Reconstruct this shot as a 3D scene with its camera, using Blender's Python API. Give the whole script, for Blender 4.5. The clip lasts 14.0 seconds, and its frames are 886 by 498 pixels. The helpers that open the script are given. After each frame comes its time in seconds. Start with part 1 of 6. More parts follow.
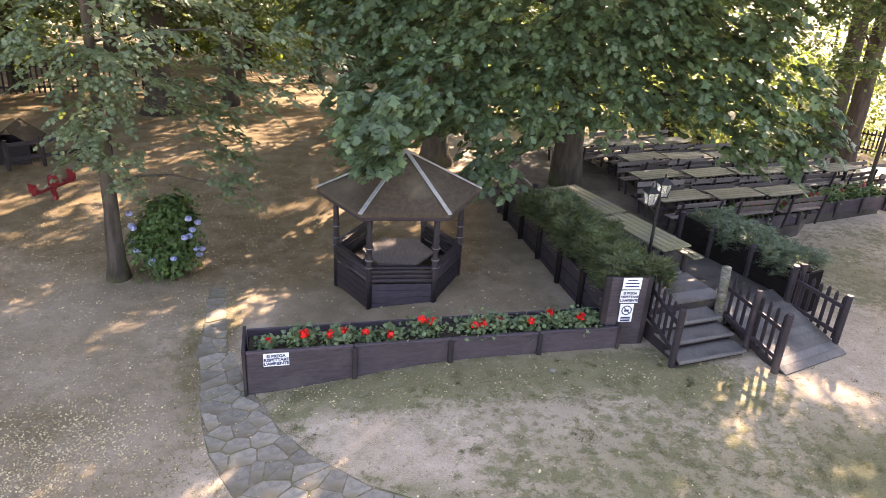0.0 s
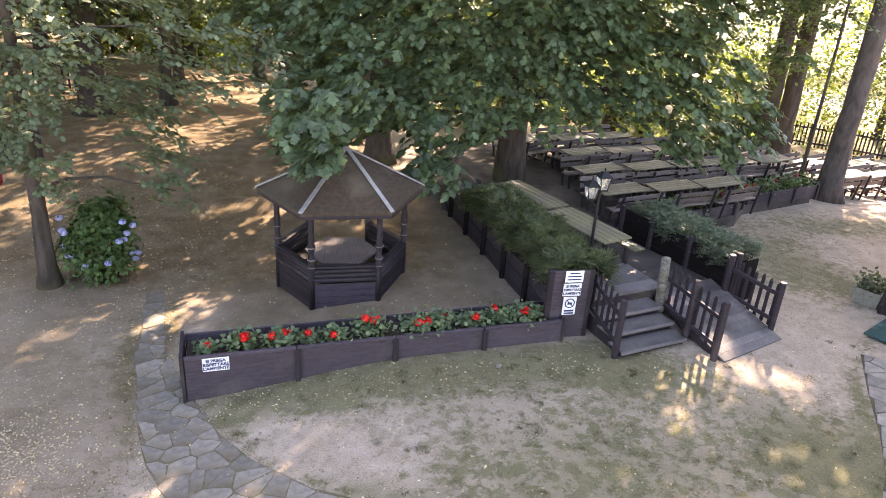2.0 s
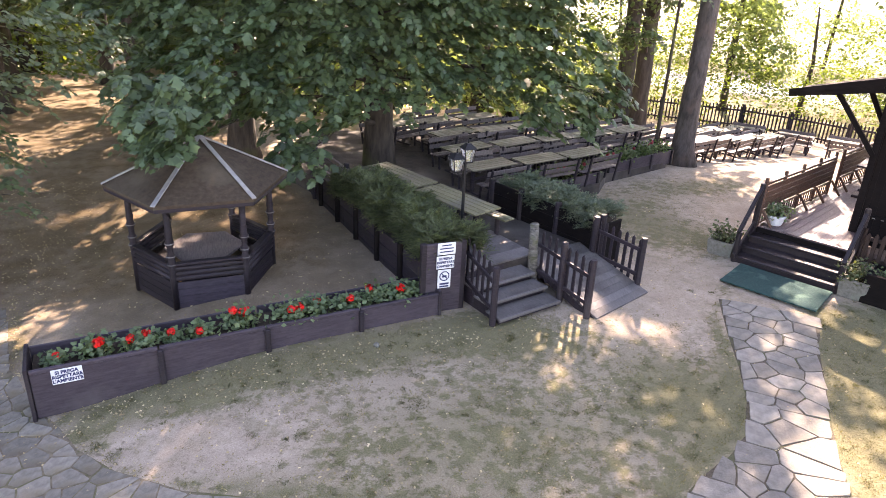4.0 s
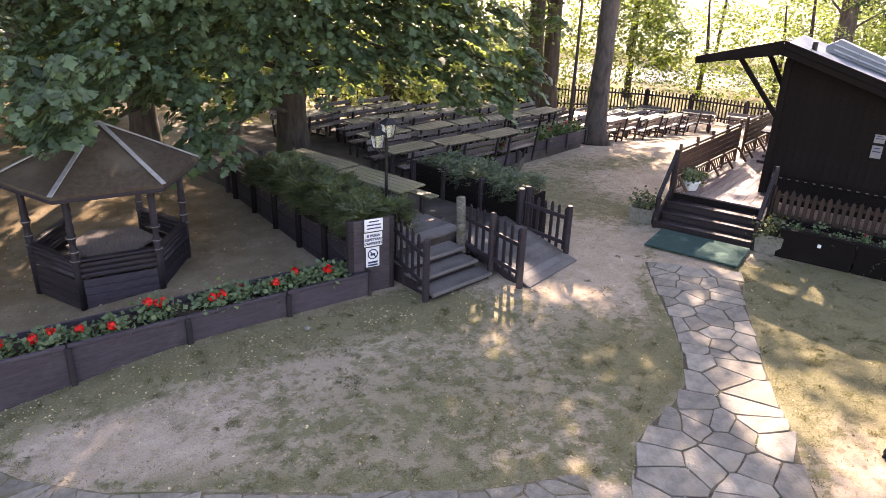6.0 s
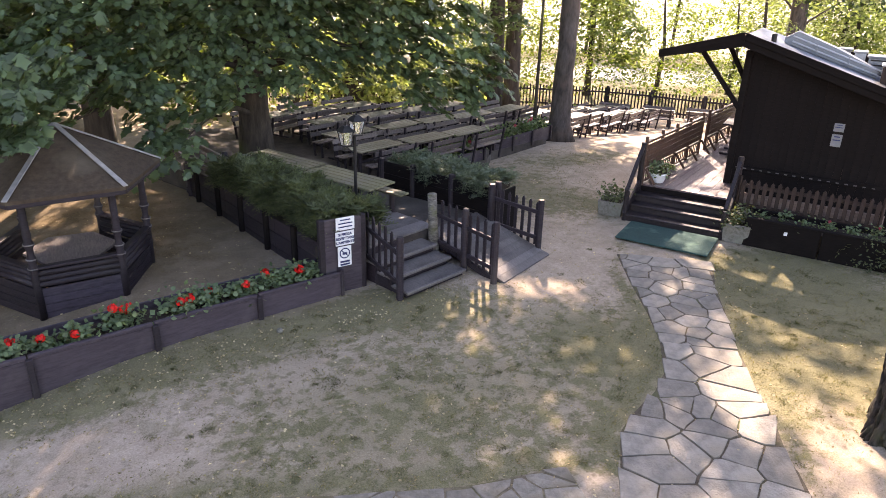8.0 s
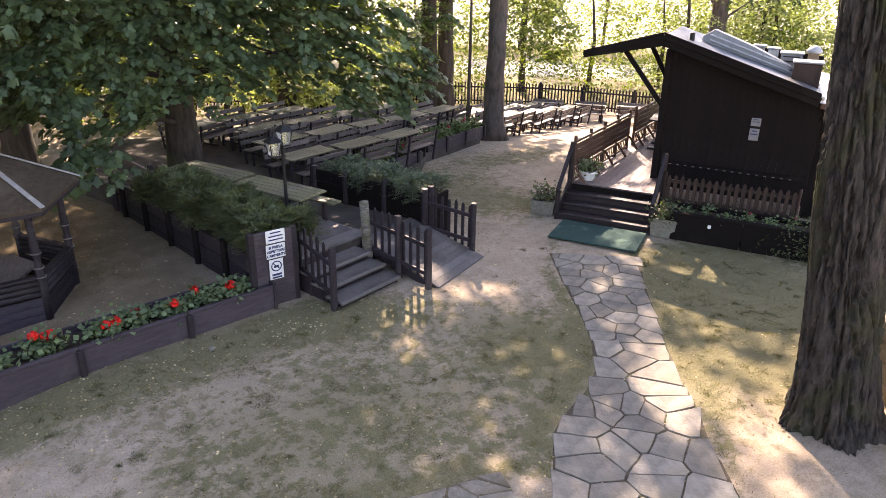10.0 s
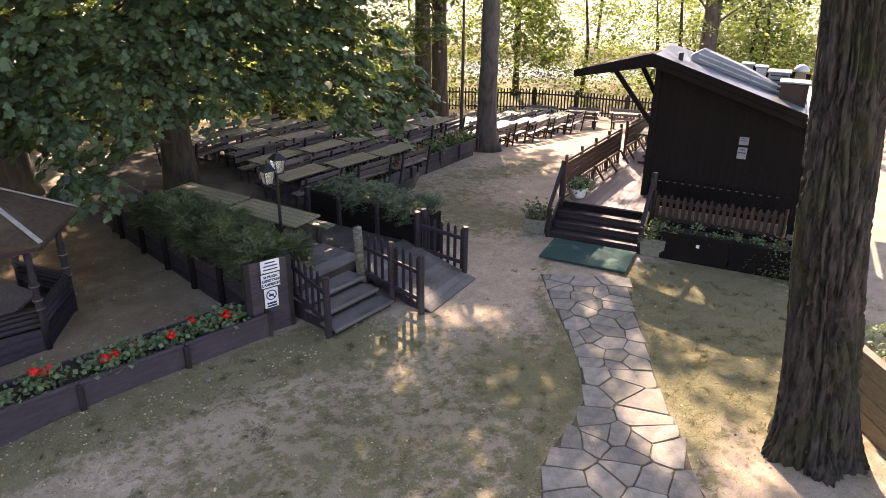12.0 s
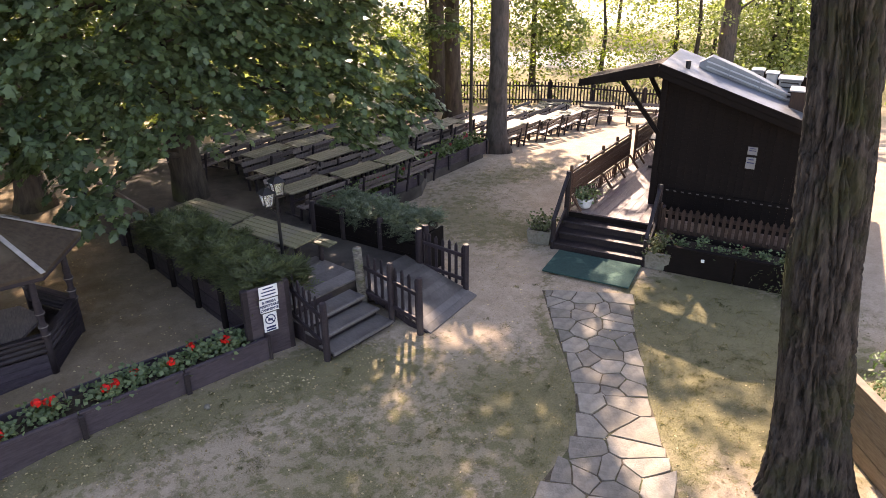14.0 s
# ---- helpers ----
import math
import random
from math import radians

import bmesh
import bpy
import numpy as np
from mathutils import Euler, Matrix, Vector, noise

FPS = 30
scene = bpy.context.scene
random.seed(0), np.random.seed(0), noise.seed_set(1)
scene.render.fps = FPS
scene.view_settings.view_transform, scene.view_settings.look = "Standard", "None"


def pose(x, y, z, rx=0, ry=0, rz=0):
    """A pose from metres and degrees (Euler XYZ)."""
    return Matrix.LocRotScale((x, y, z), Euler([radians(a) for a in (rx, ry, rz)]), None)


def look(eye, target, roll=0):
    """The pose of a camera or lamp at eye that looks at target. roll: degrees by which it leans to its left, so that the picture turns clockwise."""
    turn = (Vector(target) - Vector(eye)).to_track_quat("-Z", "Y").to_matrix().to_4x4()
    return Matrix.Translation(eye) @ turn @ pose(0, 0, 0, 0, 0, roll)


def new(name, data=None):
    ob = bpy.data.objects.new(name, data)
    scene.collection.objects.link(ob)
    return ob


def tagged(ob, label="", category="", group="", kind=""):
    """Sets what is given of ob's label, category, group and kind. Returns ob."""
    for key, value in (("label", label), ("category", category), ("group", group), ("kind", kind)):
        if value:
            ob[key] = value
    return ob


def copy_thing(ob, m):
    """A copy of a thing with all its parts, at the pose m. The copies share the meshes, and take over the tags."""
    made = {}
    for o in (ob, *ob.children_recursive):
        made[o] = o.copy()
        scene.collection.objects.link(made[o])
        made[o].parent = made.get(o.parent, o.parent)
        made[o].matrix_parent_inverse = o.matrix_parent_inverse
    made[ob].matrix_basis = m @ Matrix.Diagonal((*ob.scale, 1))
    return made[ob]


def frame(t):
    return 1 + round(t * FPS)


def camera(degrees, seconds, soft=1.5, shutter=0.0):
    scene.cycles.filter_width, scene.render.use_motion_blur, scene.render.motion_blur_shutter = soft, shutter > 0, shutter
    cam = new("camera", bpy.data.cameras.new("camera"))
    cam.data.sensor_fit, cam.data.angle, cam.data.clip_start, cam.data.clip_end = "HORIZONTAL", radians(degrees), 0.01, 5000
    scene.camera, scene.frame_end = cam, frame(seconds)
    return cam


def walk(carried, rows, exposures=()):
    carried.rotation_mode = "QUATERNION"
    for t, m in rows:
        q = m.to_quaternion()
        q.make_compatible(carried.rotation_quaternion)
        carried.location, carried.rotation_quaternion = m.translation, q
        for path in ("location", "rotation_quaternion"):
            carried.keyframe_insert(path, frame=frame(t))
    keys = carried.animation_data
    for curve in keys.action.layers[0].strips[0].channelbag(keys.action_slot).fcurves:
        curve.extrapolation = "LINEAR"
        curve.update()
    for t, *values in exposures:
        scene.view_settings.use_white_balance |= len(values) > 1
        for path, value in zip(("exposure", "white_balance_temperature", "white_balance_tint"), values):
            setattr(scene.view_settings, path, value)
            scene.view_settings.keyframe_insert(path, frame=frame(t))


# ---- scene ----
cam = camera(64.0, 14.0, soft=0.5)
SITE = 1.2                # metres to one unit of the plan below
# seconds, eye x, y, z in plan units, yaw, pitch, roll
ROWS = [
    (0, -0.453, 0.314, 6.002, -2.39, -24.47, 3.39),
    (0.5, -0.485, 0.340, 6.035, -2.74, -24.73, 3.83),
    (1, -0.460, 0.356, 6.039, -3.47, -24.70, 3.83),
    (1.5, -0.398, 0.366, 6.017, -4.59, -24.47, 3.56),
    (2, -0.303, 0.369, 5.969, -6.63, -24.40, 3.78),
    (2.5, -0.199, 0.368, 5.899, -8.73, -24.31, 3.62),
    (3, -0.104, 0.365, 5.809, -11.09, -24.24, 3.33),
    (3.5, -0.037, 0.363, 5.703, -13.41, -24.07, 3.04),
    (4, -0.003, 0.361, 5.579, -16.48, -23.85, 2.80),
    (6.5, -0.169, 0.545, 4.864, -24.68, -22.70, 1.75),
    (7, -0.225, 0.593, 4.797, -25.58, -22.48, 1.68),
    (7.5, -0.242, 0.626, 4.791, -26.15, -22.47, 1.75),
    (8, -0.220, 0.643, 4.825, -26.94, -22.57, 1.55),
    (8.5, -0.167, 0.645, 4.882, -28.54, -22.77, 1.49),
    (9, -0.096, 0.635, 4.945, -30.64, -23.04, 1.55),
    (11.5, 0.019, 0.498, 5.281, -31.89, -22.58, 0.68),
    (12, 0.056, 0.557, 5.570, -31.87, -23.42, 0.66),
    (12.5, 0.121, 0.622, 5.841, -31.73, -24.28, 0.53),
    (13, 0.233, 0.662, 6.058, -31.31, -24.94, 0.44),
    (13.5, 0.373, 0.653, 6.192, -30.69, -25.31, -0.06),
    (14, 0.573, 0.562, 6.201, -29.60, -25.11, -0.58),
]
walk(cam, [(t, pose(x * SITE, y * SITE, z * SITE, 90 + pitch, 0, yaw) @ pose(0, 0, 0, 0, 0, roll)) for t, x, y, z, yaw, pitch, roll in ROWS],
     exposures=((0, 2.64, 8300, 25), (4, 2.52, 7800, 29), (6.5, 2.11, 7900, 27), (8.5, 2.10, 7900, 27), (12, 1.77, 8100, 26), (14, 1.82, 8100, 26)))

# ---- world and sun ----
SUN_AZ, SUN_EL = radians(28.5), radians(34)      # east of the +y axis, height
SUN_DIR = Vector((math.sin(SUN_AZ) * math.cos(SUN_EL), math.cos(SUN_AZ) * math.cos(SUN_EL), math.sin(SUN_EL)))
world = bpy.data.worlds.new("sky")
scene.world = world
world.use_nodes = True
_sky = world.node_tree.nodes.new("ShaderNodeTexSky")
_sky.sky_type, _sky.sun_disc, _sky.sun_elevation, _sky.sun_rotation = "NISHITA", False, SUN_EL, SUN_AZ
world.node_tree.links.new(_sky.outputs[0], world.node_tree.nodes["Background"].inputs[0])
world.node_tree.nodes["Background"].inputs[1].default_value = 0.15
_sun = bpy.data.lights.new("sun", "SUN")
_sun.energy, _sun.angle, _sun.color = 5.0, radians(0.6), (1.0, 0.93, 0.80)
sun = new("sun", _sun)
sun.matrix_world = look(tuple(SUN_DIR * 60), (0, 0, 0))
tagged(sun, "the low afternoon sun beyond the trees", "sun", kind="structure")


# ---- materials ----
def mat(name, c1, c2, scale=6.0, rough=0.8, bump=0.2, c3=None, scale3=0.7, amount3=0.5, stretch=None, metal=0.0, island=0.0, translucent=0.0, fine=40.0, spec=0.35, glow=(1.9, 1.7, 0.55)):
    """A procedural surface: two colours mixed by noise, a third by a coarser one, fine relief, and a shift of tone from piece to piece."""
    m = bpy.data.materials.new(name)
    m.use_nodes = True
    nt = m.node_tree
    n, l = nt.nodes, nt.links
    bsdf = n["Principled BSDF"]
    co = n.new("ShaderNodeTexCoord")
    mp = n.new("ShaderNodeMapping")
    l.new(co.outputs["Object"], mp.inputs[0])
    if stretch:
        mp.inputs["Scale"].default_value = stretch
    a = n.new("ShaderNodeTexNoise")
    a.inputs["Scale"].default_value, a.inputs["Detail"].default_value, a.inputs["Roughness"].default_value = scale, 6.0, 0.62
    l.new(mp.outputs[0], a.inputs["Vector"])
    ramp = n.new("ShaderNodeValToRGB")
    ramp.color_ramp.elements[0].position, ramp.color_ramp.elements[1].position = 0.33, 0.67
    ramp.color_ramp.elements[0].color, ramp.color_ramp.elements[1].color = (*c1, 1), (*c2, 1)
    l.new(a.outputs["Fac"], ramp.inputs[0])
    colour = ramp.outputs[0]
    if c3:
        b = n.new("ShaderNodeTexNoise")
        b.inputs["Scale"].default_value, b.inputs["Detail"].default_value = scale3, 5.0
        l.new(co.outputs["Object"], b.inputs["Vector"])
        r3 = n.new("ShaderNodeValToRGB")
        r3.color_ramp.elements[0].position, r3.color_ramp.elements[1].position = 0.62 - 0.3 * amount3, 0.72 - 0.1 * amount3
        l.new(b.outputs["Fac"], r3.inputs[0])
        mix = n.new("ShaderNodeMix")
        mix.data_type = "RGBA"
        mix.inputs["B"].default_value = (*c3, 1)
        l.new(r3.outputs[0], mix.inputs["Factor"])
        l.new(colour, mix.inputs["A"])
        colour = mix.outputs["Result"]
    if island:
        info = n.new("ShaderNodeNewGeometry" if translucent else "ShaderNodeObjectInfo")
        hsv = n.new("ShaderNodeHueSaturation")
        rng = n.new("ShaderNodeMapRange")
        rng.inputs["To Min"].default_value, rng.inputs["To Max"].default_value = 1 - island, 1 + island
        l.new(info.outputs["Random Per Island" if translucent else "Random"], rng.inputs["Value"])
        l.new(rng.outputs[0], hsv.inputs["Value"])
        l.new(colour, hsv.inputs["Color"])
        colour = hsv.outputs[0]
    l.new(colour, bsdf.inputs["Base Color"])
    bsdf.inputs["Roughness"].default_value, bsdf.inputs["Metallic"].default_value = rough, metal
    bsdf.inputs["Specular IOR Level"].default_value = spec
    if bump:
        f = n.new("ShaderNodeTexNoise")
        f.inputs["Scale"].default_value, f.inputs["Detail"].default_value = fine, 4.0
        l.new(mp.outputs[0], f.inputs["Vector"])
        add = n.new("ShaderNodeMath")
        l.new(a.outputs["Fac"], add.inputs[0])
        l.new(f.outputs["Fac"], add.inputs[1])
        bp = n.new("ShaderNodeBump")
        bp.inputs["Strength"].default_value, bp.inputs["Distance"].default_value = bump, 0.02
        l.new(add.outputs[0], bp.inputs["Height"])
        l.new(bp.outputs[0], bsdf.inputs["Normal"])
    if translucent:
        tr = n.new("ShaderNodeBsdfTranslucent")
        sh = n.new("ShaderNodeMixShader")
        # lifts the leaf colour past its own, for the look of sun behind it
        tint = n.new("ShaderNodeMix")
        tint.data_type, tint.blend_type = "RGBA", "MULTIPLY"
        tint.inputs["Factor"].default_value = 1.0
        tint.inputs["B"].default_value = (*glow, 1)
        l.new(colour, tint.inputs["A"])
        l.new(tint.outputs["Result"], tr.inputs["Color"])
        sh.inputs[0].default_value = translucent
        l.new(bsdf.outputs[0], sh.inputs[1])
        l.new(tr.outputs[0], sh.inputs[2])
        l.new(sh.outputs[0], n["Material Output"].inputs[0])
    return m


def plain(name, c, rough=0.6, metal=0.0):
    return mat(name, tuple(0.9 * v for v in c), tuple(min(1, 1.1 * v) for v in c), 9.0, rough, 0.05, metal=metal)


DARKWOOD = mat("dark_stained_wood", (0.015, 0.0105, 0.014), (0.033, 0.024, 0.031), 9.0, 0.6, 0.35, c3=(0.048, 0.038, 0.039), scale3=1.3, amount3=0.3, stretch=(1, 1, 8), island=0.25)
HUTWOOD = mat("black_brown_boards", (0.005, 0.0036, 0.0034), (0.011, 0.0075, 0.0072), 7.0, 0.75, 0.2, c3=(0.016, 0.012, 0.011), scale3=1.1, amount3=0.2, stretch=(1, 1, 6), island=0.15, spec=0.15)
STEPWOOD = mat("dark_painted_steps", (0.014, 0.010, 0.012), (0.03, 0.022, 0.025), 7.0, 0.45, 0.2, stretch=(6, 1, 1), island=0.2)
PLANTERWOOD = mat("plum_brown_painted_boards", (0.042, 0.031, 0.040), (0.074, 0.057, 0.070), 6.0, 0.6, 0.3, c3=(0.095, 0.078, 0.084), scale3=1.6, amount3=0.35, stretch=(1, 5, 6), island=0.15)
GREYWOOD = mat("grey_weathered_decking", (0.115, 0.104, 0.102), (0.175, 0.158, 0.152), 9.0, 0.7, 0.35, c3=(0.07, 0.062, 0.058), scale3=1.2, amount3=0.4, stretch=(6, 1, 1), island=0.2)
TABLEWOOD = mat("grey_green_table_planks", (0.095, 0.090, 0.050), (0.185, 0.172, 0.098), 8.0, 0.6, 0.3, c3=(0.12, 0.11, 0.085), scale3=1.4, amount3=0.35, stretch=(1, 7, 1), island=0.22)
BENCHWOOD = mat("brown_bench_slats", (0.075, 0.060, 0.060), (0.16, 0.13, 0.125), 8.0, 0.5, 0.3, c3=(0.18, 0.15, 0.13), scale3=1.7, amount3=0.3, stretch=(7, 1, 1), island=0.3)
TABLETOP = mat("grey_green_table_planks", (0.085, 0.086, 0.056), (0.165, 0.160, 0.108), 8.0, 0.55, 0.3, c3=(0.12, 0.11, 0.085), scale3=1.4, amount3=0.35, stretch=(7, 1, 1), island=0.22)
SKIRT = mat("pale_pinkish_board", (0.20, 0.14, 0.12), (0.30, 0.225, 0.20), 6, 0.7, 0.2, stretch=(1, 6, 6))
PAPER = plain("weathered_paper", (0.22, 0.22, 0.23), 0.8)
ROOFFELT = mat("brown_roofing_felt", (0.045, 0.031, 0.020), (0.075, 0.053, 0.035), 14.0, 0.9, 0.4, c3=(0.10, 0.08, 0.055), scale3=1.5, amount3=0.3, fine=160)
ZINC = mat("zinc_flashing", (0.33, 0.32, 0.31), (0.5, 0.48, 0.46), 8.0, 0.45, 0.1, metal=0.6)
STONE = mat("grey_flagstone", (0.165, 0.147, 0.125), (0.305, 0.272, 0.232), 5.0, 0.8, 0.45, c3=(0.25, 0.21, 0.16), scale3=1.4, amount3=0.35, island=0.22)
OLDSTONE = mat("earthy_grey_flagstone", (0.150, 0.132, 0.108), (0.285, 0.252, 0.208), 7.0, 0.85, 0.6, c3=(0.17, 0.135, 0.09), scale3=2.2, amount3=0.5, island=0.24)
GRANITE = mat("pale_cast_stone", (0.125, 0.12, 0.10), (0.23, 0.215, 0.185), 20.0, 0.85, 0.3, c3=(0.2, 0.21, 0.17), scale3=4.0, amount3=0.3)
SOIL_AND_CORE = mat("dark_soil_and_hedge_core", (0.025, 0.018, 0.012), (0.055, 0.04, 0.028), 25.0, 0.95, 0.6)
BARK = mat("grey_brown_bark", (0.028, 0.022, 0.018), (0.085, 0.068, 0.056), 7.0, 0.9, 0.9, c3=(0.08, 0.085, 0.04), scale3=1.3, amount3=0.25, stretch=(1, 1, 0.22), fine=30)
PINEBARK = mat("grey_plated_bark", (0.05, 0.042, 0.039), (0.135, 0.115, 0.105), 9.0, 0.9, 0.8, c3=(0.13, 0.095, 0.08), scale3=2, amount3=0.3, stretch=(1, 1, 0.3), fine=40)
BIRCHBARK = mat("white_and_black_birch_bark", (0.035, 0.030, 0.024), (0.24, 0.22, 0.19), 9.0, 0.8, 0.5, c3=(0.11, 0.12, 0.05), scale3=4, amount3=0.3, stretch=(1, 1, 2.5))
OLDBARK = mat("dark_furrowed_bark", (0.003, 0.0026, 0.0024), (0.068, 0.058, 0.052), 17.0, 0.9, 1.0, c3=(0.030, 0.034, 0.013), scale3=1.9, amount3=0.45, stretch=(1, 1, 0.24), fine=44)
LEAF_LINDEN = mat("broad_green_leaf", (0.056, 0.094, 0.046), (0.122, 0.178, 0.090), 1.2, 0.38, 0, island=0.45, translucent=0.35, spec=0.5)
LEAF_OAK = mat("pale_oak_leaf", (0.085, 0.122, 0.068), (0.155, 0.20, 0.122), 1.2, 0.5, 0, island=0.35, translucent=0.32)
# far leaf in two tones: backlit sun and shade put into the colour
LEAF_FAR = mat("far_leaf_lit_tone", (0.14, 0.19, 0.07), (0.27, 0.32, 0.15), 0.6, 0.5, 0, island=0.4, translucent=0.55, glow=(1.5, 1.5, 0.8))
LEAF_WOOD = mat("far_leaf_shade_tone", (0.06, 0.095, 0.025), (0.135, 0.185, 0.05), 0.6, 0.5, 0, island=0.4, translucent=0.5, glow=(1.8, 1.7, 0.55))
LEAF_PINE = mat("pine_needle", (0.03, 0.055, 0.025), (0.06, 0.095, 0.04), 1.2, 0.55, 0, island=0.3, translucent=0.25)
LEAF_HEDGE = mat("conifer_hedge_spray", (0.046, 0.064, 0.030), (0.125, 0.152, 0.076), 2.5, 0.55, 0, island=0.4, translucent=0.25)
LEAF_JUNIPER = mat("blue_green_juniper_spray", (0.07, 0.10, 0.065), (0.17, 0.21, 0.15), 2.5, 0.55, 0, island=0.4, translucent=0.2)
LEAF_GERANIUM = mat("geranium_leaf", (0.082, 0.130, 0.066), (0.172, 0.232, 0.125), 5, 0.5, 0, island=0.3, translucent=0.3)
LEAF_BUSH = mat("hydrangea_leaf", (0.035, 0.075, 0.022), (0.085, 0.145, 0.045), 3, 0.5, 0, island=0.35, translucent=0.3)
RED_PETAL = mat("scarlet_petal", (0.6, 0.01, 0.01), (0.8, 0.03, 0.02), 6, 0.5, 0, island=0.2, translucent=0.2)
BLUE_PETAL = mat("pale_blue_petal", (0.24, 0.27, 0.58), (0.42, 0.45, 0.72), 6, 0.6, 0, island=0.2, translucent=0.2)
PINK_PETAL = mat("dull_crimson_petal", (0.30, 0.03, 0.06), (0.45, 0.08, 0.10), 6, 0.6, 0, island=0.3, translucent=0.2)
GRASS = mat("dry_grass_blade", (0.125, 0.118, 0.048), (0.25, 0.215, 0.105), 1.0, 0.7, 0, island=0.4, translucent=0.3)
TUFT = mat("dark_grass_tuft", (0.090, 0.095, 0.048), (0.160, 0.158, 0.085), 1.0, 0.7, 0, island=0.4, translucent=0.25)
LITTER = mat("dead_leaf", (0.18, 0.12, 0.06), (0.55, 0.46, 0.30), 2.0, 0.8, 0, island=0.45, translucent=0.15)
PETAL = mat("pale_fallen_petal", (0.42, 0.33, 0.21), (0.66, 0.56, 0.40), 2.0, 0.8, 0, island=0.3, translucent=0.15)
GREENBLADE = mat("green_grass_blade", (0.070, 0.105, 0.040), (0.135, 0.175, 0.075), 1.0, 0.7, 0, island=0.4, translucent=0.3)
WHITE = plain("white_enamel", (0.78, 0.79, 0.80), 0.35)
INK = plain("dark_blue_print", (0.03, 0.04, 0.12), 0.6)
BLACKPAINT = plain("black_painted_iron", (0.02, 0.02, 0.022), 0.45, 0.3)
GREENMAT = mat("green_fibre_mat", (0.016, 0.050, 0.048), (0.027, 0.078, 0.070), 30, 0.95, 0.5, c3=(0.08, 0.15, 0.12), scale3=3, amount3=0.2, fine=200)
DECKPAINT = mat("worn_red_brown_deck", (0.095, 0.060, 0.062), (0.15, 0.103, 0.106), 5, 0.45, 0.25, c3=(0.18, 0.14, 0.14), scale3=1.2, amount3=0.35, stretch=(6, 1, 1), island=0.12)
RAILWOOD = mat("red_brown_rail", (0.07, 0.035, 0.024), (0.13, 0.07, 0.05), 8, 0.5, 0.25, stretch=(1, 6, 6), island=0.2)
RAILDARK = mat("dark_red_brown_pickets", (0.022, 0.012, 0.010), (0.045, 0.025, 0.020), 8, 0.6, 0.25, stretch=(6, 6, 1), island=0.25)
GREYMETAL = plain("grey_sheet_metal", (0.20, 0.22, 0.24), 0.5, 0.2)
PALEMETAL = plain("pale_painted_metal", (0.38, 0.41, 0.44), 0.5)
ROOFSHEET = mat("bleached_roof_sheet", (0.13, 0.145, 0.175), (0.22, 0.24, 0.28), 3, 0.4, 0.2, c3=(0.13, 0.125, 0.12), scale3=1, amount3=0.3)
REDPAINT = plain("red_paint", (0.17, 0.010, 0.016), 0.5)
PALEWOOD = mat("pale_varnished_boards", (0.17, 0.125, 0.085), (0.28, 0.215, 0.15), 6, 0.5, 0.25, stretch=(1, 1, 7), island=0.15)
GLASS = bpy.data.materials.new("lantern_glass")
GLASS.use_nodes = True
_g = GLASS.node_tree.nodes["Principled BSDF"]
_g.inputs["Base Color"].default_value, _g.inputs["Roughness"].default_value, _g.inputs["Transmission Weight"].default_value = (0.9, 0.92, 0.92, 1), 0.25, 0.8


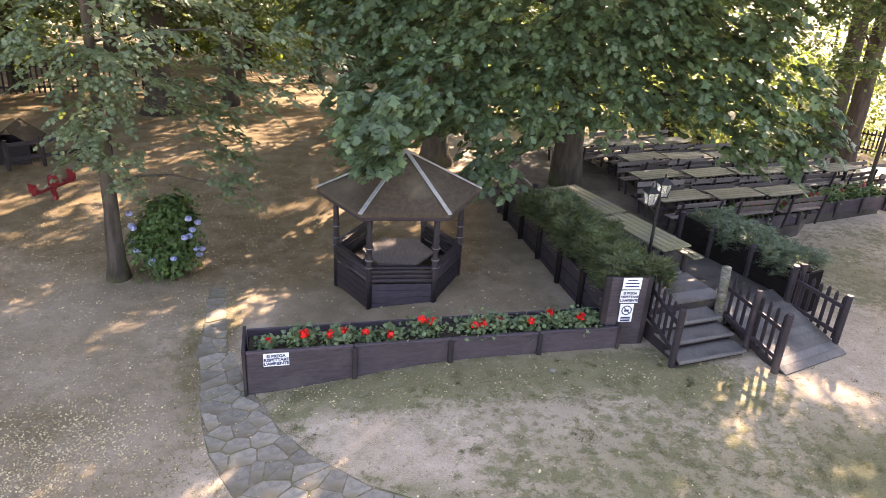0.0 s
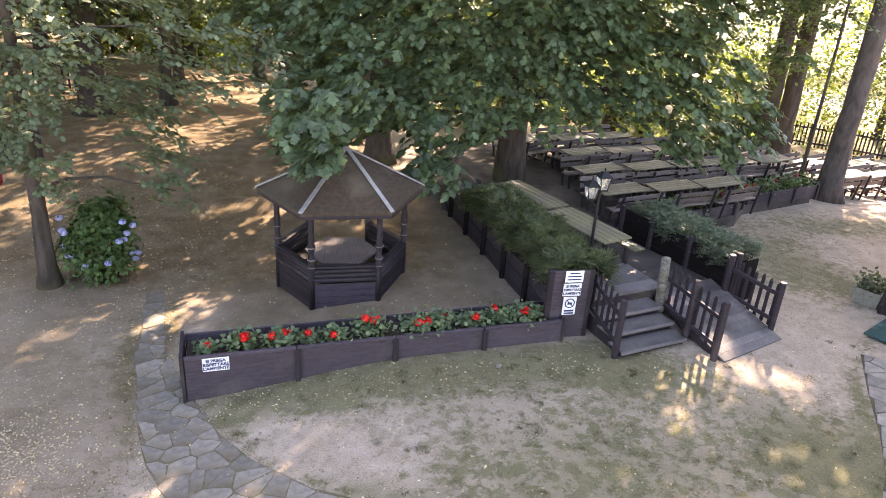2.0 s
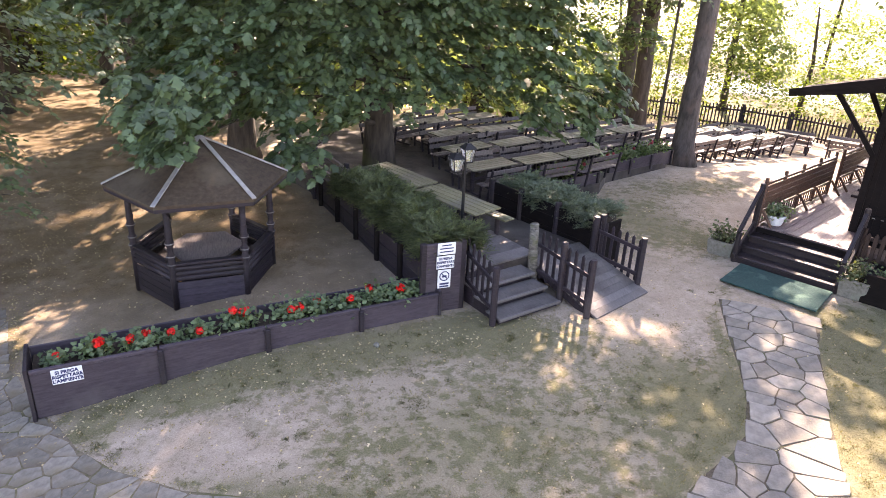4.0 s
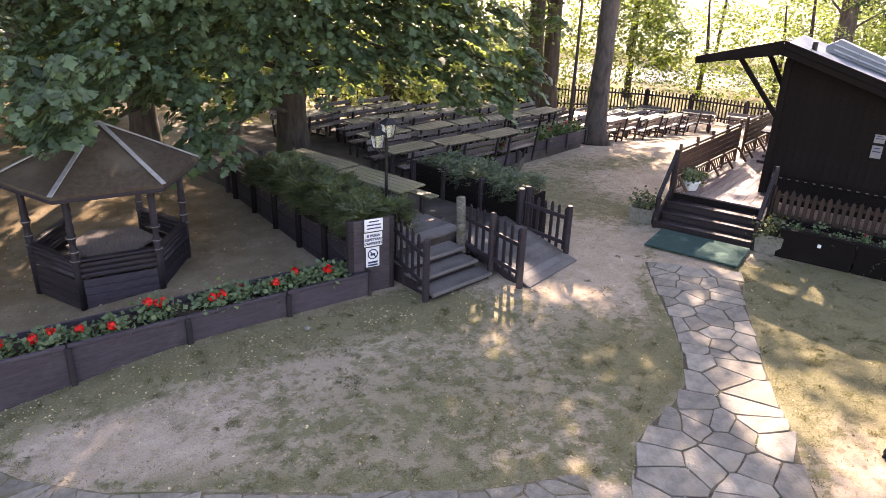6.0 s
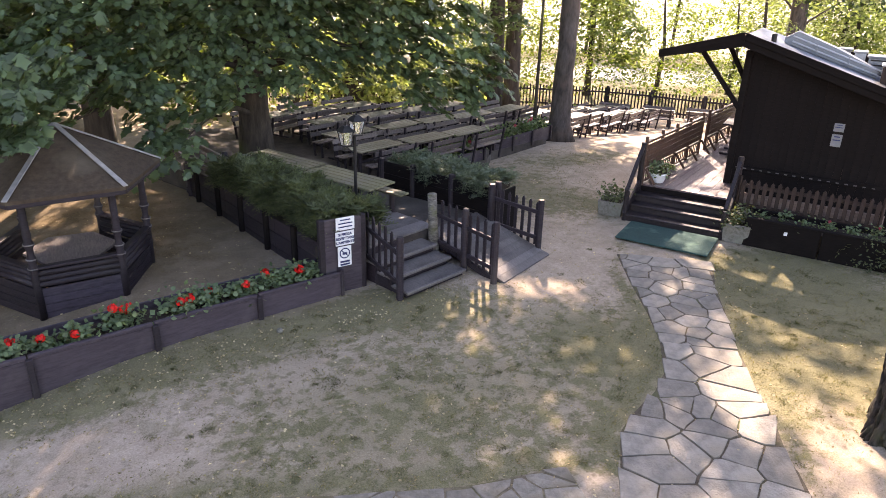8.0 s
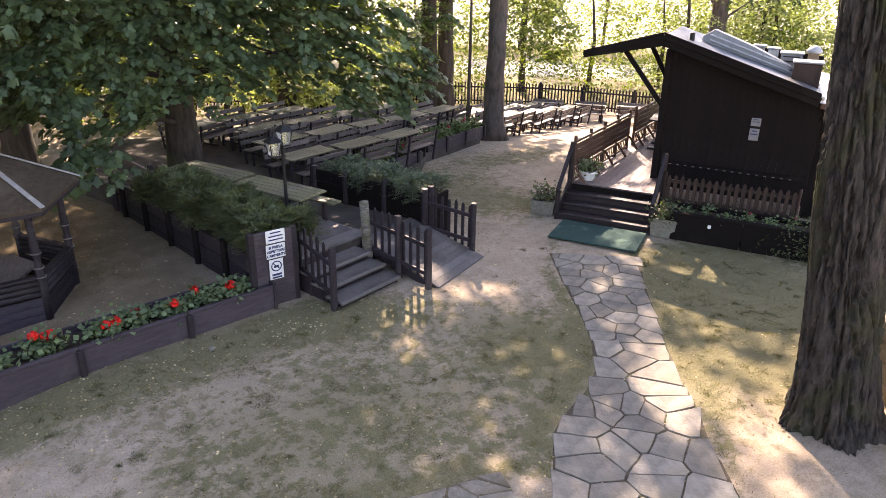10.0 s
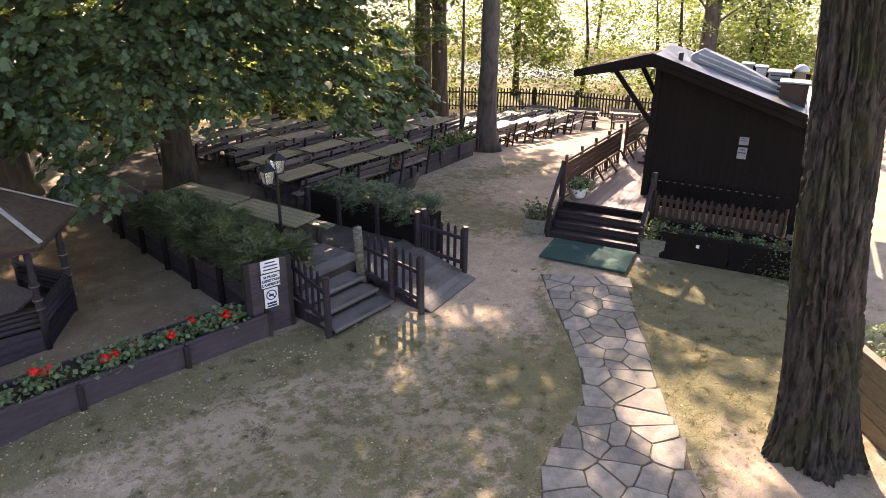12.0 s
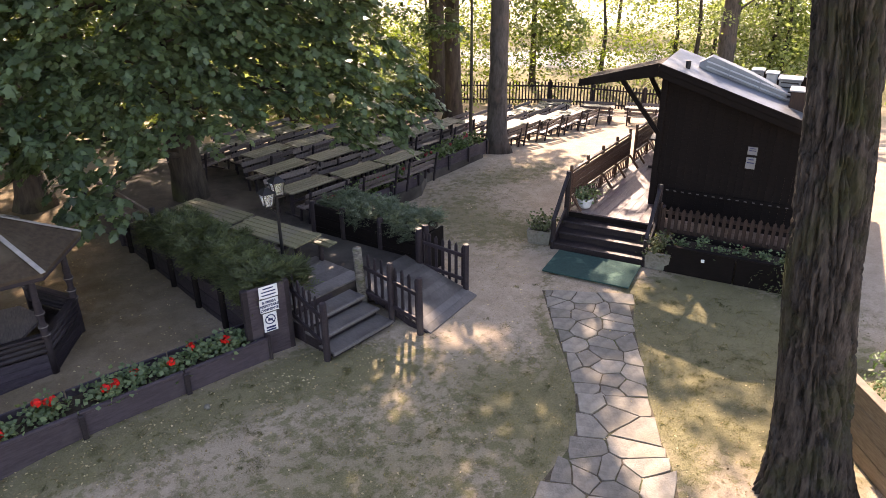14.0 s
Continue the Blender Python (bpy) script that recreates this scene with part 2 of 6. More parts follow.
def ground_material():
    """Trodden sandy earth with worn grass, and brown litter under the wood."""
    m = bpy.data.materials.new("trodden_earth_and_grass")
    m.use_nodes = True
    nt = m.node_tree
    n, l = nt.nodes, nt.links
    bsdf = n["Principled BSDF"]
    co = n.new("ShaderNodeTexCoord")

    def noise_node(scale, detail=6.0, rough=0.6):
        t = n.new("ShaderNodeTexNoise")
        t.inputs["Scale"].default_value, t.inputs["Detail"].default_value, t.inputs["Roughness"].default_value = scale, detail, rough
        l.new(co.outputs["Object"], t.inputs["Vector"])
        return t.outputs["Fac"]

    def ramp(src, p0, p1, c0=(0, 0, 0), c1=(1, 1, 1)):
        r = n.new("ShaderNodeValToRGB")
        r.color_ramp.elements[0].position, r.color_ramp.elements[1].position = p0, p1
        r.color_ramp.elements[0].color, r.color_ramp.elements[1].color = (*c0, 1), (*c1, 1)
        l.new(src, r.inputs[0])
        return r.outputs[0]

    def mixc(fac, a, b):
        x = n.new("ShaderNodeMix")
        x.data_type = "RGBA"
        l.new(fac, x.inputs["Factor"])
        l.new(a, x.inputs["A"])
        l.new(b, x.inputs["B"])
        return x.outputs["Result"]

    def attr(name):
        x = n.new("ShaderNodeAttribute")
        x.attribute_name = name
        return x.outputs["Fac"]

    def math_node(op, a, b):
        x = n.new("ShaderNodeMath")
        x.operation, x.use_clamp = op, True
        for sock, v in zip(x.inputs, (a, b)):
            if isinstance(v, (int, float)):
                sock.default_value = v
            else:
                l.new(v, sock)
        return x.outputs[0]

    sand = ramp(noise_node(2.2), 0.3, 0.7, (0.335, 0.256, 0.190), (0.530, 0.425, 0.332))
    speck = ramp(noise_node(46, 4, 0.8), 0.36, 0.66, (0.155, 0.112, 0.080), (0.53, 0.436, 0.338))
    earth = mixc(math_node("MULTIPLY", noise_node(9), 0.95), sand, speck)
    worn = ramp(noise_node(1.7, 7, 0.7), 0.40, 0.62)
    turf = mixc(noise_node(30, 4, 0.7), ramp(noise_node(5), 0.3, 0.7, (0.066, 0.067, 0.028), (0.128, 0.126, 0.053)), ramp(noise_node(60, 2), 0.3, 0.7, (0.078, 0.082, 0.033), (0.28, 0.25, 0.135)))
    tufts = ramp(math_node("ADD", math_node("MULTIPLY", noise_node(4.5, 8, 0.72), 0.75), math_node("MULTIPLY", noise_node(0.8, 3), 0.25)), 0.485, 0.56)
    cover = math_node("MULTIPLY", tufts, attr("grass"))
    # scuffed hollows where feet have broken the crust
    scuff = n.new("ShaderNodeTexVoronoi")
    scuff.inputs["Scale"].default_value, scuff.inputs["Randomness"].default_value = 5.2, 1.0
    bent = n.new("ShaderNodeVectorMath")
    l.new(co.outputs["Object"], bent.inputs[0])
    warp = n.new("ShaderNodeTexNoise")
    warp.inputs["Scale"].default_value = 7.0
    l.new(co.outputs["Object"], warp.inputs["Vector"])
    warped = n.new("ShaderNodeVectorMath")
    warped.operation = "SCALE"
    warped.inputs["Scale"].default_value = 0.16
    l.new(warp.outputs["Color"], warped.inputs[0])
    l.new(warped.outputs[0], bent.inputs[1])
    l.new(bent.outputs[0], scuff.inputs["Vector"])
    hollow = ramp(math_node("ADD", scuff.outputs["Distance"], math_node("MULTIPLY", noise_node(3.0, 4), 0.55)), 0.36, 0.50, (1, 1, 1), (0, 0, 0))
    hollow = math_node("MULTIPLY", hollow, math_node("MULTIPLY", attr("grass"), 1.5))
    scuffed = ramp(noise_node(24, 4), 0.3, 0.7, (0.085, 0.070, 0.044), (0.17, 0.14, 0.092))
    earth = mixc(math_node("MULTIPLY", hollow, 0.75), earth, scuffed)
    solid = math_node("SUBTRACT", attr("grass"), 0.5)
    base = mixc(math_node("MULTIPLY", math_node("ADD", cover, math_node("MULTIPLY", solid, 2.0)), 0.85), earth, turf)
    litter = mixc(noise_node(26, 4, 0.75), ramp(noise_node(3), 0.3, 0.7, (0.105, 0.073, 0.039), (0.200, 0.144, 0.079)), ramp(noise_node(70, 2), 0.35, 0.7, (0.052, 0.037, 0.023), (0.30, 0.22, 0.13)))
    full = mixc(math_node("MULTIPLY", attr("litter"), math_node("ADD", math_node("MULTIPLY", worn, 0.35), 0.75)), base, litter)
    # the pale lot, and the far glare put into the ground colour
    pale = ramp(noise_node(6), 0.3, 0.7, (0.42, 0.39, 0.34), (0.55, 0.52, 0.46))
    full = mixc(attr("pale_ground"), full, pale)
    l.new(full, bsdf.inputs["Base Color"])
    bsdf.inputs["Roughness"].default_value, bsdf.inputs["Specular IOR Level"].default_value = 0.95, 0.15
    bp = n.new("ShaderNodeBump")
    bp.inputs["Strength"].default_value, bp.inputs["Distance"].default_value = 0.7, 0.03
    l.new(math_node("ADD", math_node("MULTIPLY", noise_node(14, 8, 0.7), 0.6), math_node("MULTIPLY", cover, 0.4)), bp.inputs["Height"])
    l.new(bp.outputs[0], bsdf.inputs["Normal"])
    return m


EARTH = ground_material()


# ---- building tools ----
def link_mesh(name, verts, faces, material, parent=None, smooth=False):
    me = bpy.data.meshes.new(name)
    me.from_pydata(verts, [], faces)
    me.materials.append(material)
    if smooth:
        me.polygons.foreach_set("use_smooth", [True] * len(me.polygons))
    ob = new(name, me)
    ob.parent = parent
    return ob


def part(name, bm, material, parent=None, label=""):
    me = bpy.data.meshes.new(name)
    bm.to_mesh(me)
    bm.free()
    me.materials.append(material)
    ob = new(name, me)
    ob.parent = parent
    return tagged(ob, label)


def thing(name, label, category, x=0.0, y=0.0, z=0.0, turn=0.0, group="", kind=""):
    ob = new(name)
    ob.empty_display_size = 0.2
    ob.matrix_basis = pose(x, y, z, 0, 0, turn)
    return tagged(ob, label, category, group, kind)


BOXES = {}


def box_mesh(sx, sy, sz, material, bevel):
    key = (round(sx, 3), round(sy, 3), round(sz, 3), material.name, round(bevel, 4))
    if key not in BOXES:
        bm = bmesh.new()
        bmesh.ops.create_cube(bm, size=1.0, matrix=Matrix.Diagonal((sx, sy, sz, 1)))
        if bevel:
            bmesh.ops.bevel(bm, geom=bm.edges[:], offset=min(bevel, 0.4 * min(sx, sy, sz)), segments=1, affect="EDGES")
        me = bpy.data.meshes.new("board")
        bm.to_mesh(me)
        bm.free()
        me.materials.append(material)
        BOXES[key] = me
    return BOXES[key]


def box(name, parent, material, size, at, turn=(0, 0, 0), bevel=0.008, label=""):
    """A board or block with eased edges, as a part at its place within the parent."""
    ob = new(name, box_mesh(*size, material, bevel))
    ob.parent = parent
    ob.matrix_basis = pose(*at, *turn)
    return tagged(ob, label)


def beam(name, parent, material, p, q, w, h, bevel=0.008, label=""):
    """A board from p to q (its length is local x), w across and h high."""
    p, q = Vector(p), Vector(q)
    v = q - p
    ob = new(name, box_mesh(v.length, w, h, material, bevel))
    ob.parent = parent
    yaw, pitch = math.atan2(v.y, v.x), math.atan2(v.z, math.hypot(v.x, v.y))
    ob.matrix_basis = Matrix.Translation((p + q) / 2) @ Matrix.Rotation(yaw, 4, "Z") @ Matrix.Rotation(-pitch, 4, "Y")
    return tagged(ob, label)


def tube(path, radii, sides=10, rough=0.0, seed=0.0, caps=True):
    """Vertices and faces of a tapered tube along a path, with knots in its surface."""
    verts, faces = [], []
    path = [Vector(p) for p in path]
    for k, (p, r) in enumerate(zip(path, radii)):
        ahead = (path[min(k + 1, len(path) - 1)] - path[max(k - 1, 0)]).normalized()
        side = ahead.cross(Vector((0.31, 0.87, 0.11))).normalized()
        up = side.cross(ahead)
        for a in range(sides):
            c, s = math.cos(2 * math.pi * a / sides), math.sin(2 * math.pi * a / sides)
            w = side * c + up * s
            g = 1 + rough * (noise.noise((p + w * 0.6) * 2.5 + Vector((seed, 0, 0))))
            verts.append(p + w * r * g)
    n = sides
    for k in range(len(path) - 1):
        for a in range(n):
            b = (a + 1) % n
            faces.append((k * n + a, k * n + b, (k + 1) * n + b, (k + 1) * n + a))
    if caps:
        faces += [tuple(range(n))[::-1], tuple(range((len(path) - 1) * n, len(path) * n))]
    return verts, faces


def round_post(name, parent, material, p, q, r0, r1=None, sides=12, label=""):
    p, q = Vector(p), Vector(q)
    v, f = tube([p, p.lerp(q, 0.02), p.lerp(q, 0.98), q], [r0 * 0.9, r0, r1 or r0, (r1 or r0) * 0.86], sides)
    return tagged(link_mesh(name, v, f, material, parent), label)


def smooth(a, b, x):
    t = min(1.0, max(0.0, (x - a) / (b - a)))
    return t * t * (3 - 2 * t)


def leaf_mesh(name, places, normals, sizes, material, parent=None, rng=None, slim=0.66, fold=0.22, broad=False, axis=None, lobed=False):
    """Many small folded leaves as one mesh: two triangles each, or broad ones with a pointed tip, of four."""
    rng = rng or np.random.default_rng(1)
    count = len(places)
    normals = normals / np.maximum(np.linalg.norm(normals, axis=1, keepdims=True), 1e-6)
    spin = rng.normal(size=(count, 3)) if axis is None else np.cross(axis, normals)
    along = np.cross(normals, spin)
    along /= np.maximum(np.linalg.norm(along, axis=1, keepdims=True), 1e-6)
    across = np.cross(normals, along)
    s = sizes[:, None]
    tip, tail = places + along * s * 0.5 - normals * s * fold * 0.4, places - along * s * 0.5
    mid_l, mid_r = places + across * s * 0.5 * slim + normals * s * fold * 0.5, places - across * s * 0.5 * slim + normals * s * fold * 0.5
    if broad:
        lo, hi = -along * s * 0.24, along * s * 0.16
        wide_l, wide_r = places + (mid_l - places) * 1.1, places + (mid_r - places) * 1.1
        co = np.stack([tail, wide_r + lo, wide_r * 0.62 + places * 0.38 + hi * 1.3, tip, wide_l * 0.62 + places * 0.38 + hi * 1.3, wide_l + lo], 1).reshape(-1, 3)
        idx = np.arange(count)[:, None] * 6
        tris = np.concatenate([idx + [0, 1, 2], idx + [0, 2, 3], idx + [0, 3, 4], idx + [0, 4, 5]], 1).reshape(-1)
    elif lobed:
        def at(u, w):
            return places + along * s * u + across * s * 0.5 * slim * w - normals * s * fold * (1.1 * u * abs(u) + 0.25 * abs(w))
        rim = [(-0.5, 0), (-0.34, 0.55), (-0.22, 1.0), (-0.02, 0.62), (0.14, 0.92), (0.24, 0.42), (0.52, 0)]
        rim = rim + [(u, -w) for u, w in rim[-2:0:-1]]
        co = np.stack([at(u, w) for u, w in rim], 1).reshape(-1, 3)
        k = len(rim)
        idx = np.arange(count)[:, None] * k
        tris = np.concatenate([idx + [0, j, j + 1] for j in range(1, k - 1)], 1).reshape(-1)
    else:
        co = np.stack([tail, mid_r, tip, mid_l], 1).reshape(-1, 3)
        idx = np.arange(count)[:, None] * 4
        tris = np.concatenate([idx + [0, 1, 2], idx + [0, 2, 3]], 1).reshape(-1)
    me = bpy.data.meshes.new(name)
    me.vertices.add(len(co))
    me.vertices.foreach_set("co", co.astype(np.float32).ravel())
    me.loops.add(len(tris))
    me.loops.foreach_set("vertex_index", tris.astype(np.int32))
    me.polygons.add(len(tris) // 3)
    me.polygons.foreach_set("loop_start", np.arange(0, len(tris), 3, dtype=np.int32))
    me.update(calc_edges=True)
    me.materials.append(material)
    ob = new(name, me)
    ob.parent = parent
    return ob


def blob_leaves(blobs, leaf, rng, clump=0.45, per_clump=26, droop=0.45):
    """Places, normals and sizes of leaves gathered in clumps over the shells of ellipsoids (x, y, z, rx, ry, rz, leaves)."""
    places, normals, sizes = [], [], []
    for x, y, z, rx, ry, rz, count in blobs:
        clumps = max(6, int(count / per_clump))
        d = rng.normal(size=(clumps, 3))
        d /= np.linalg.norm(d, axis=1, keepdims=True)
        reach = rng.uniform(0.5, 1.0, (clumps, 1)) ** 0.5
        ragged = 1 + 0.22 * np.sin(5 * d[:, :1] + 3 * d[:, 1:2]) * np.cos(4 * d[:, 2:])
        at = d * reach * ragged * [rx, ry, rz]
        n = rng.integers(int(per_clump * 0.5), int(per_clump * 1.5), clumps)
        which = np.repeat(np.arange(clumps), n)
        hang = rng.normal(size=(clumps, 3)) * 0.22 + [0, 0, 0.9] + 0.55 * d * [1, 1, 0.4]
        hang /= np.linalg.norm(hang, axis=1, keepdims=True)
        e1 = np.cross(hang, rng.normal(size=(clumps, 3)))
        e1 /= np.linalg.norm(e1, axis=1, keepdims=True)
        e2 = np.cross(hang, e1)
        flat = rng.normal(size=(len(which), 3)) * clump * [0.62, 0.40, 0.07]
        off = e1[which] * flat[:, :1] + e2[which] * flat[:, 1:2] + hang[which] * flat[:, 2:]
        off[:, 2] -= droop * (off[:, 0] ** 2 + off[:, 1] ** 2) / clump
        places.append(np.array([x, y, z]) + at[which] + off)
        nm = rng.normal(size=(len(which), 3)) * 0.26 + hang[which] + 0.3 * off / clump
        normals.append(nm)
        sizes.append(leaf * rng.uniform(0.65, 1.25, len(which)))
    return np.concatenate(places), np.concatenate(normals), np.concatenate(sizes)


def bough_leaves(blobs, leaf, rng, trunk, density=30.0, tier=0.42, reach=0.85, nod=0.42):
    """Places, normals, sizes and axes of leaves on flat, nodding sprays in tiers, which fill balls of (x, y, z, r) round a trunk at (x, y)."""
    P, N, S, A = [], [], [], []
    for x, y, z, r in blobs:
        n = max(4, int(density * r ** 2))
        d = rng.normal(size=(n, 3))
        d /= np.linalg.norm(d, axis=1, keepdims=True)
        root = np.array([x, y, z]) + d * (rng.uniform(0, 1, (n, 1)) ** 0.45) * r * [1.0, 0.75, 0.95]
        root[:, 2] = 0.3 * root[:, 2] + 0.7 * (np.round(root[:, 2] / tier) * tier + rng.normal(size=n) * 0.05)
        out = root - [trunk[0], trunk[1], 0]
        out[:, 2] = 0
        out /= np.maximum(np.linalg.norm(out, axis=1, keepdims=True), 1e-6)
        out += rng.normal(size=(n, 3)) * [0.5, 0.5, 0.12]
        out /= np.linalg.norm(out, axis=1, keepdims=True)
        side = np.cross(out, [0, 0, 1.0])
        side /= np.linalg.norm(side, axis=1, keepdims=True)
        L = reach * rng.uniform(0.55, 1.1, (n, 1)) * min(1.0, 0.45 + 0.6 * r)
        tilt = rng.normal(size=(n, 1)) * 0.3
        for k in range(15):
            u, flank = (k // 2 + 0.5) / 7.5, (0 if k == 14 else 1 if k % 2 else -1)
            stem = root + out * L * (u - 0.5) - np.array([0, 0, 1.0]) * nod * L * (u * u - 0.2) + side * tilt * 0.1
            ax = out * (1.0 if flank == 0 else 0.55) + side * flank * (0.95 - 0.4 * u) + [0, 0, -0.25 - 0.45 * u]
            ax = ax + rng.normal(size=(n, 3)) * 0.22
            ax /= np.linalg.norm(ax, axis=1, keepdims=True)
            size = leaf * rng.uniform(0.65, 1.25, (n, 1)) * (1.08 - 0.3 * u)
            P.append(stem + ax * size * (0.3 + 0.75 * rng.uniform(0, 1, (n, 1))))
            N.append(np.array([0, 0, 1.0]) + out * (0.25 + 0.5 * u) + side * (flank * 0.22 + tilt) + rng.normal(size=(n, 3)) * 0.26)
            S.append(size[:, 0])
            A.append(ax)
    return np.concatenate(P), np.concatenate(N), np.concatenate(S), np.concatenate(A)


def tree(name, label, x, y, height, r, blobs, leaf, leaf_material, bark=None, lean=(0.0, 0.0), seed=1, base=0.0, limbs=True, clump=0.45, per_clump=26, sides=14, category="tree", group="", broad=False, high=(), boughs=(), bough_leaf=0.2, density=30.0, high_leaf=1.6, front=()):
    rng = np.random.default_rng(seed)
    bark = bark or BARK
    top = thing(name, label, category, 0, 0, 0, group=group)
    steps = max(8, int(height / 0.5))
    path, radii = [], []
    for k in range(steps + 1):
        u = k / steps
        path.append((x + lean[0] * u * height + 0.12 * math.sin(2.1 * u + seed) * u * height * 0.12, y + lean[1] * u * height, base - 0.15 + u * height))
        radii.append(r * (1 - 0.62 * u) * (1 + 0.65 * math.exp(-7 * u * height / 2.2)))
    v, f = tube(path, radii, sides, 0.16, seed)
    link_mesh("trunk", v, f, bark, top, smooth=True)
    if limbs:
        for bx, by, bz, rx, ry, rz, count in blobs:
            k = min(steps - 1, max(2, int((bz - base) * 0.78 / height * steps)))
            a, b = Vector(path[k]), Vector((bx, by, bz))
            if (b - a).length < 0.5:
                continue
            mid = a.lerp(b, 0.5) + Vector((0, 0, 0.05 * (b - a).length))
            pts = [a, a.lerp(mid, 0.5) + Vector((0, 0, 0.1)), mid, mid.lerp(b, 0.6), b + (b - a).normalized() * rx * 0.4]
            r0 = min(radii[k] * (0.3 if r > 0.25 else 0.12), 0.06)
            v, f = tube(pts, [r0, r0 * 0.8, r0 * 0.6, r0 * 0.4, r0 * 0.15], 7, 0.15, seed + bx)
            link_mesh("limb", v, f, bark, top, smooth=True)
    if boughs:
        for bx, by, bz, br in boughs[::2]:
            k = min(steps - 1, max(3, int((bz + 0.35 - base) / height * steps)))
            a, b = Vector(path[k]), Vector((bx, by, bz))
            mid = a.lerp(b, 0.5) + Vector((0, 0, 0.10 * (b - a).length))
            r0 = min(radii[k] * 0.3, 0.07)
            v, f = tube([a, a.lerp(mid, 0.5) + Vector((0, 0, 0.08)), mid, mid.lerp(b, 0.6), b], [r0, r0 * 0.8, r0 * 0.55, r0 * 0.35, r0 * 0.15], 7, 0.15, seed + bx)
            link_mesh("limb", v, f, bark, top, smooth=True)
        p, n, s, ax = bough_leaves(boughs, bough_leaf, rng, (x, y), density)
        leaf_mesh("crown", p, n, s, leaf_material, top, rng, slim=0.92, fold=0.16, axis=ax, lobed=True)
    if front:
        rng_front = np.random.default_rng(seed + 500)
        p, n, s, ax = bough_leaves(front, bough_leaf, rng_front, (x, y), density)
        leaf_mesh("hanging_bough", p, n, s, leaf_material, top, rng_front, slim=0.92, fold=0.16, axis=ax, lobed=True)
    if blobs:
        p, n, s = blob_leaves(blobs, leaf, rng, clump, per_clump)
        leaf_mesh("crown", p, n, s, leaf_material, top, rng, broad=broad)
    # leaves above the view, there to throw shade and dapples
    if high:
        p, n, s = blob_leaves(high, leaf * high_leaf, rng, 0.55, 30)
        leaf_mesh("upper_crown", p, n, s, leaf_material, top, rng)
    return top


# ---- ground, terrace and paths ----
def ground_z(x, y):
    """The yard is level, falls a little towards the stone path beside the flower trough, and away behind the terrace."""
    fall = -0.13 * max(0.0, min(0.55 * x + 0.83 * y - 20, 10))
    return fall - 0.40 * (1 - smooth(-3.7, 0.7, x)) * (1 - smooth(13.5, 21, y)) + 0.02 * noise.noise((x * 0.6, y * 0.6, 0.3))


def bump_at(x, y, cx, cy, rx, ry):
    return math.exp(-(((x - cx) / rx) ** 2 + ((y - cy) / ry) ** 2))


def near_line(x, y, ax, ay, bx, by):
    t = max(0, min(1, ((x - ax) * (bx - ax) + (y - ay) * (by - ay)) / ((bx - ax) ** 2 + (by - ay) ** 2)))
    return math.hypot(x - ax - t * (bx - ax), y - ay - t * (by - ay))


PATH_LEFT = [(-4.15, 12.2, 0.12), (-3.88, 11.1, 0.16), (-3.70, 10.2, 0.20), (-3.44, 9.6, 0.26), (-3.20, 9.0, 0.32), (-2.90, 8.4, 0.42), (-2.60, 7.8, 0.46), (-2.08, 7.12, 0.52), (-1.2, 6.42, 0.52), (0.0, 5.85, 0.5), (1.2, 5.35, 0.5), (2.4, 4.95, 0.5), (3.5, 4.72, 0.55)]
PATH_RIGHT = [(8.45, 9.12, 0.80), (7.80, 8.24, 0.66), (7.20, 7.26, 0.56), (6.72, 6.55, 0.50)]
PATH_NEAR = [(6.72, 6.55, 0.50), (6.22, 5.88, 0.52), (5.80, 5.42, 0.66), (5.15, 4.90, 0.86), (4.65, 4.2, 0.92), (4.2, 3.4, 0.92)]


def on_path(x, y):
    """Distance outside the edge of the nearer stone path."""
    best = 9.0
    for spine in (PATH_LEFT, PATH_RIGHT, PATH_NEAR):
        for (ax, ay, aw), (bx, by, bw) in zip(spine, spine[1:]):
            if abs(x - ax) < 3 and abs(y - ay) < 3:
                best = min(best, near_line(x, y, ax, ay, bx, by) - (aw + bw) / 2)
    return best


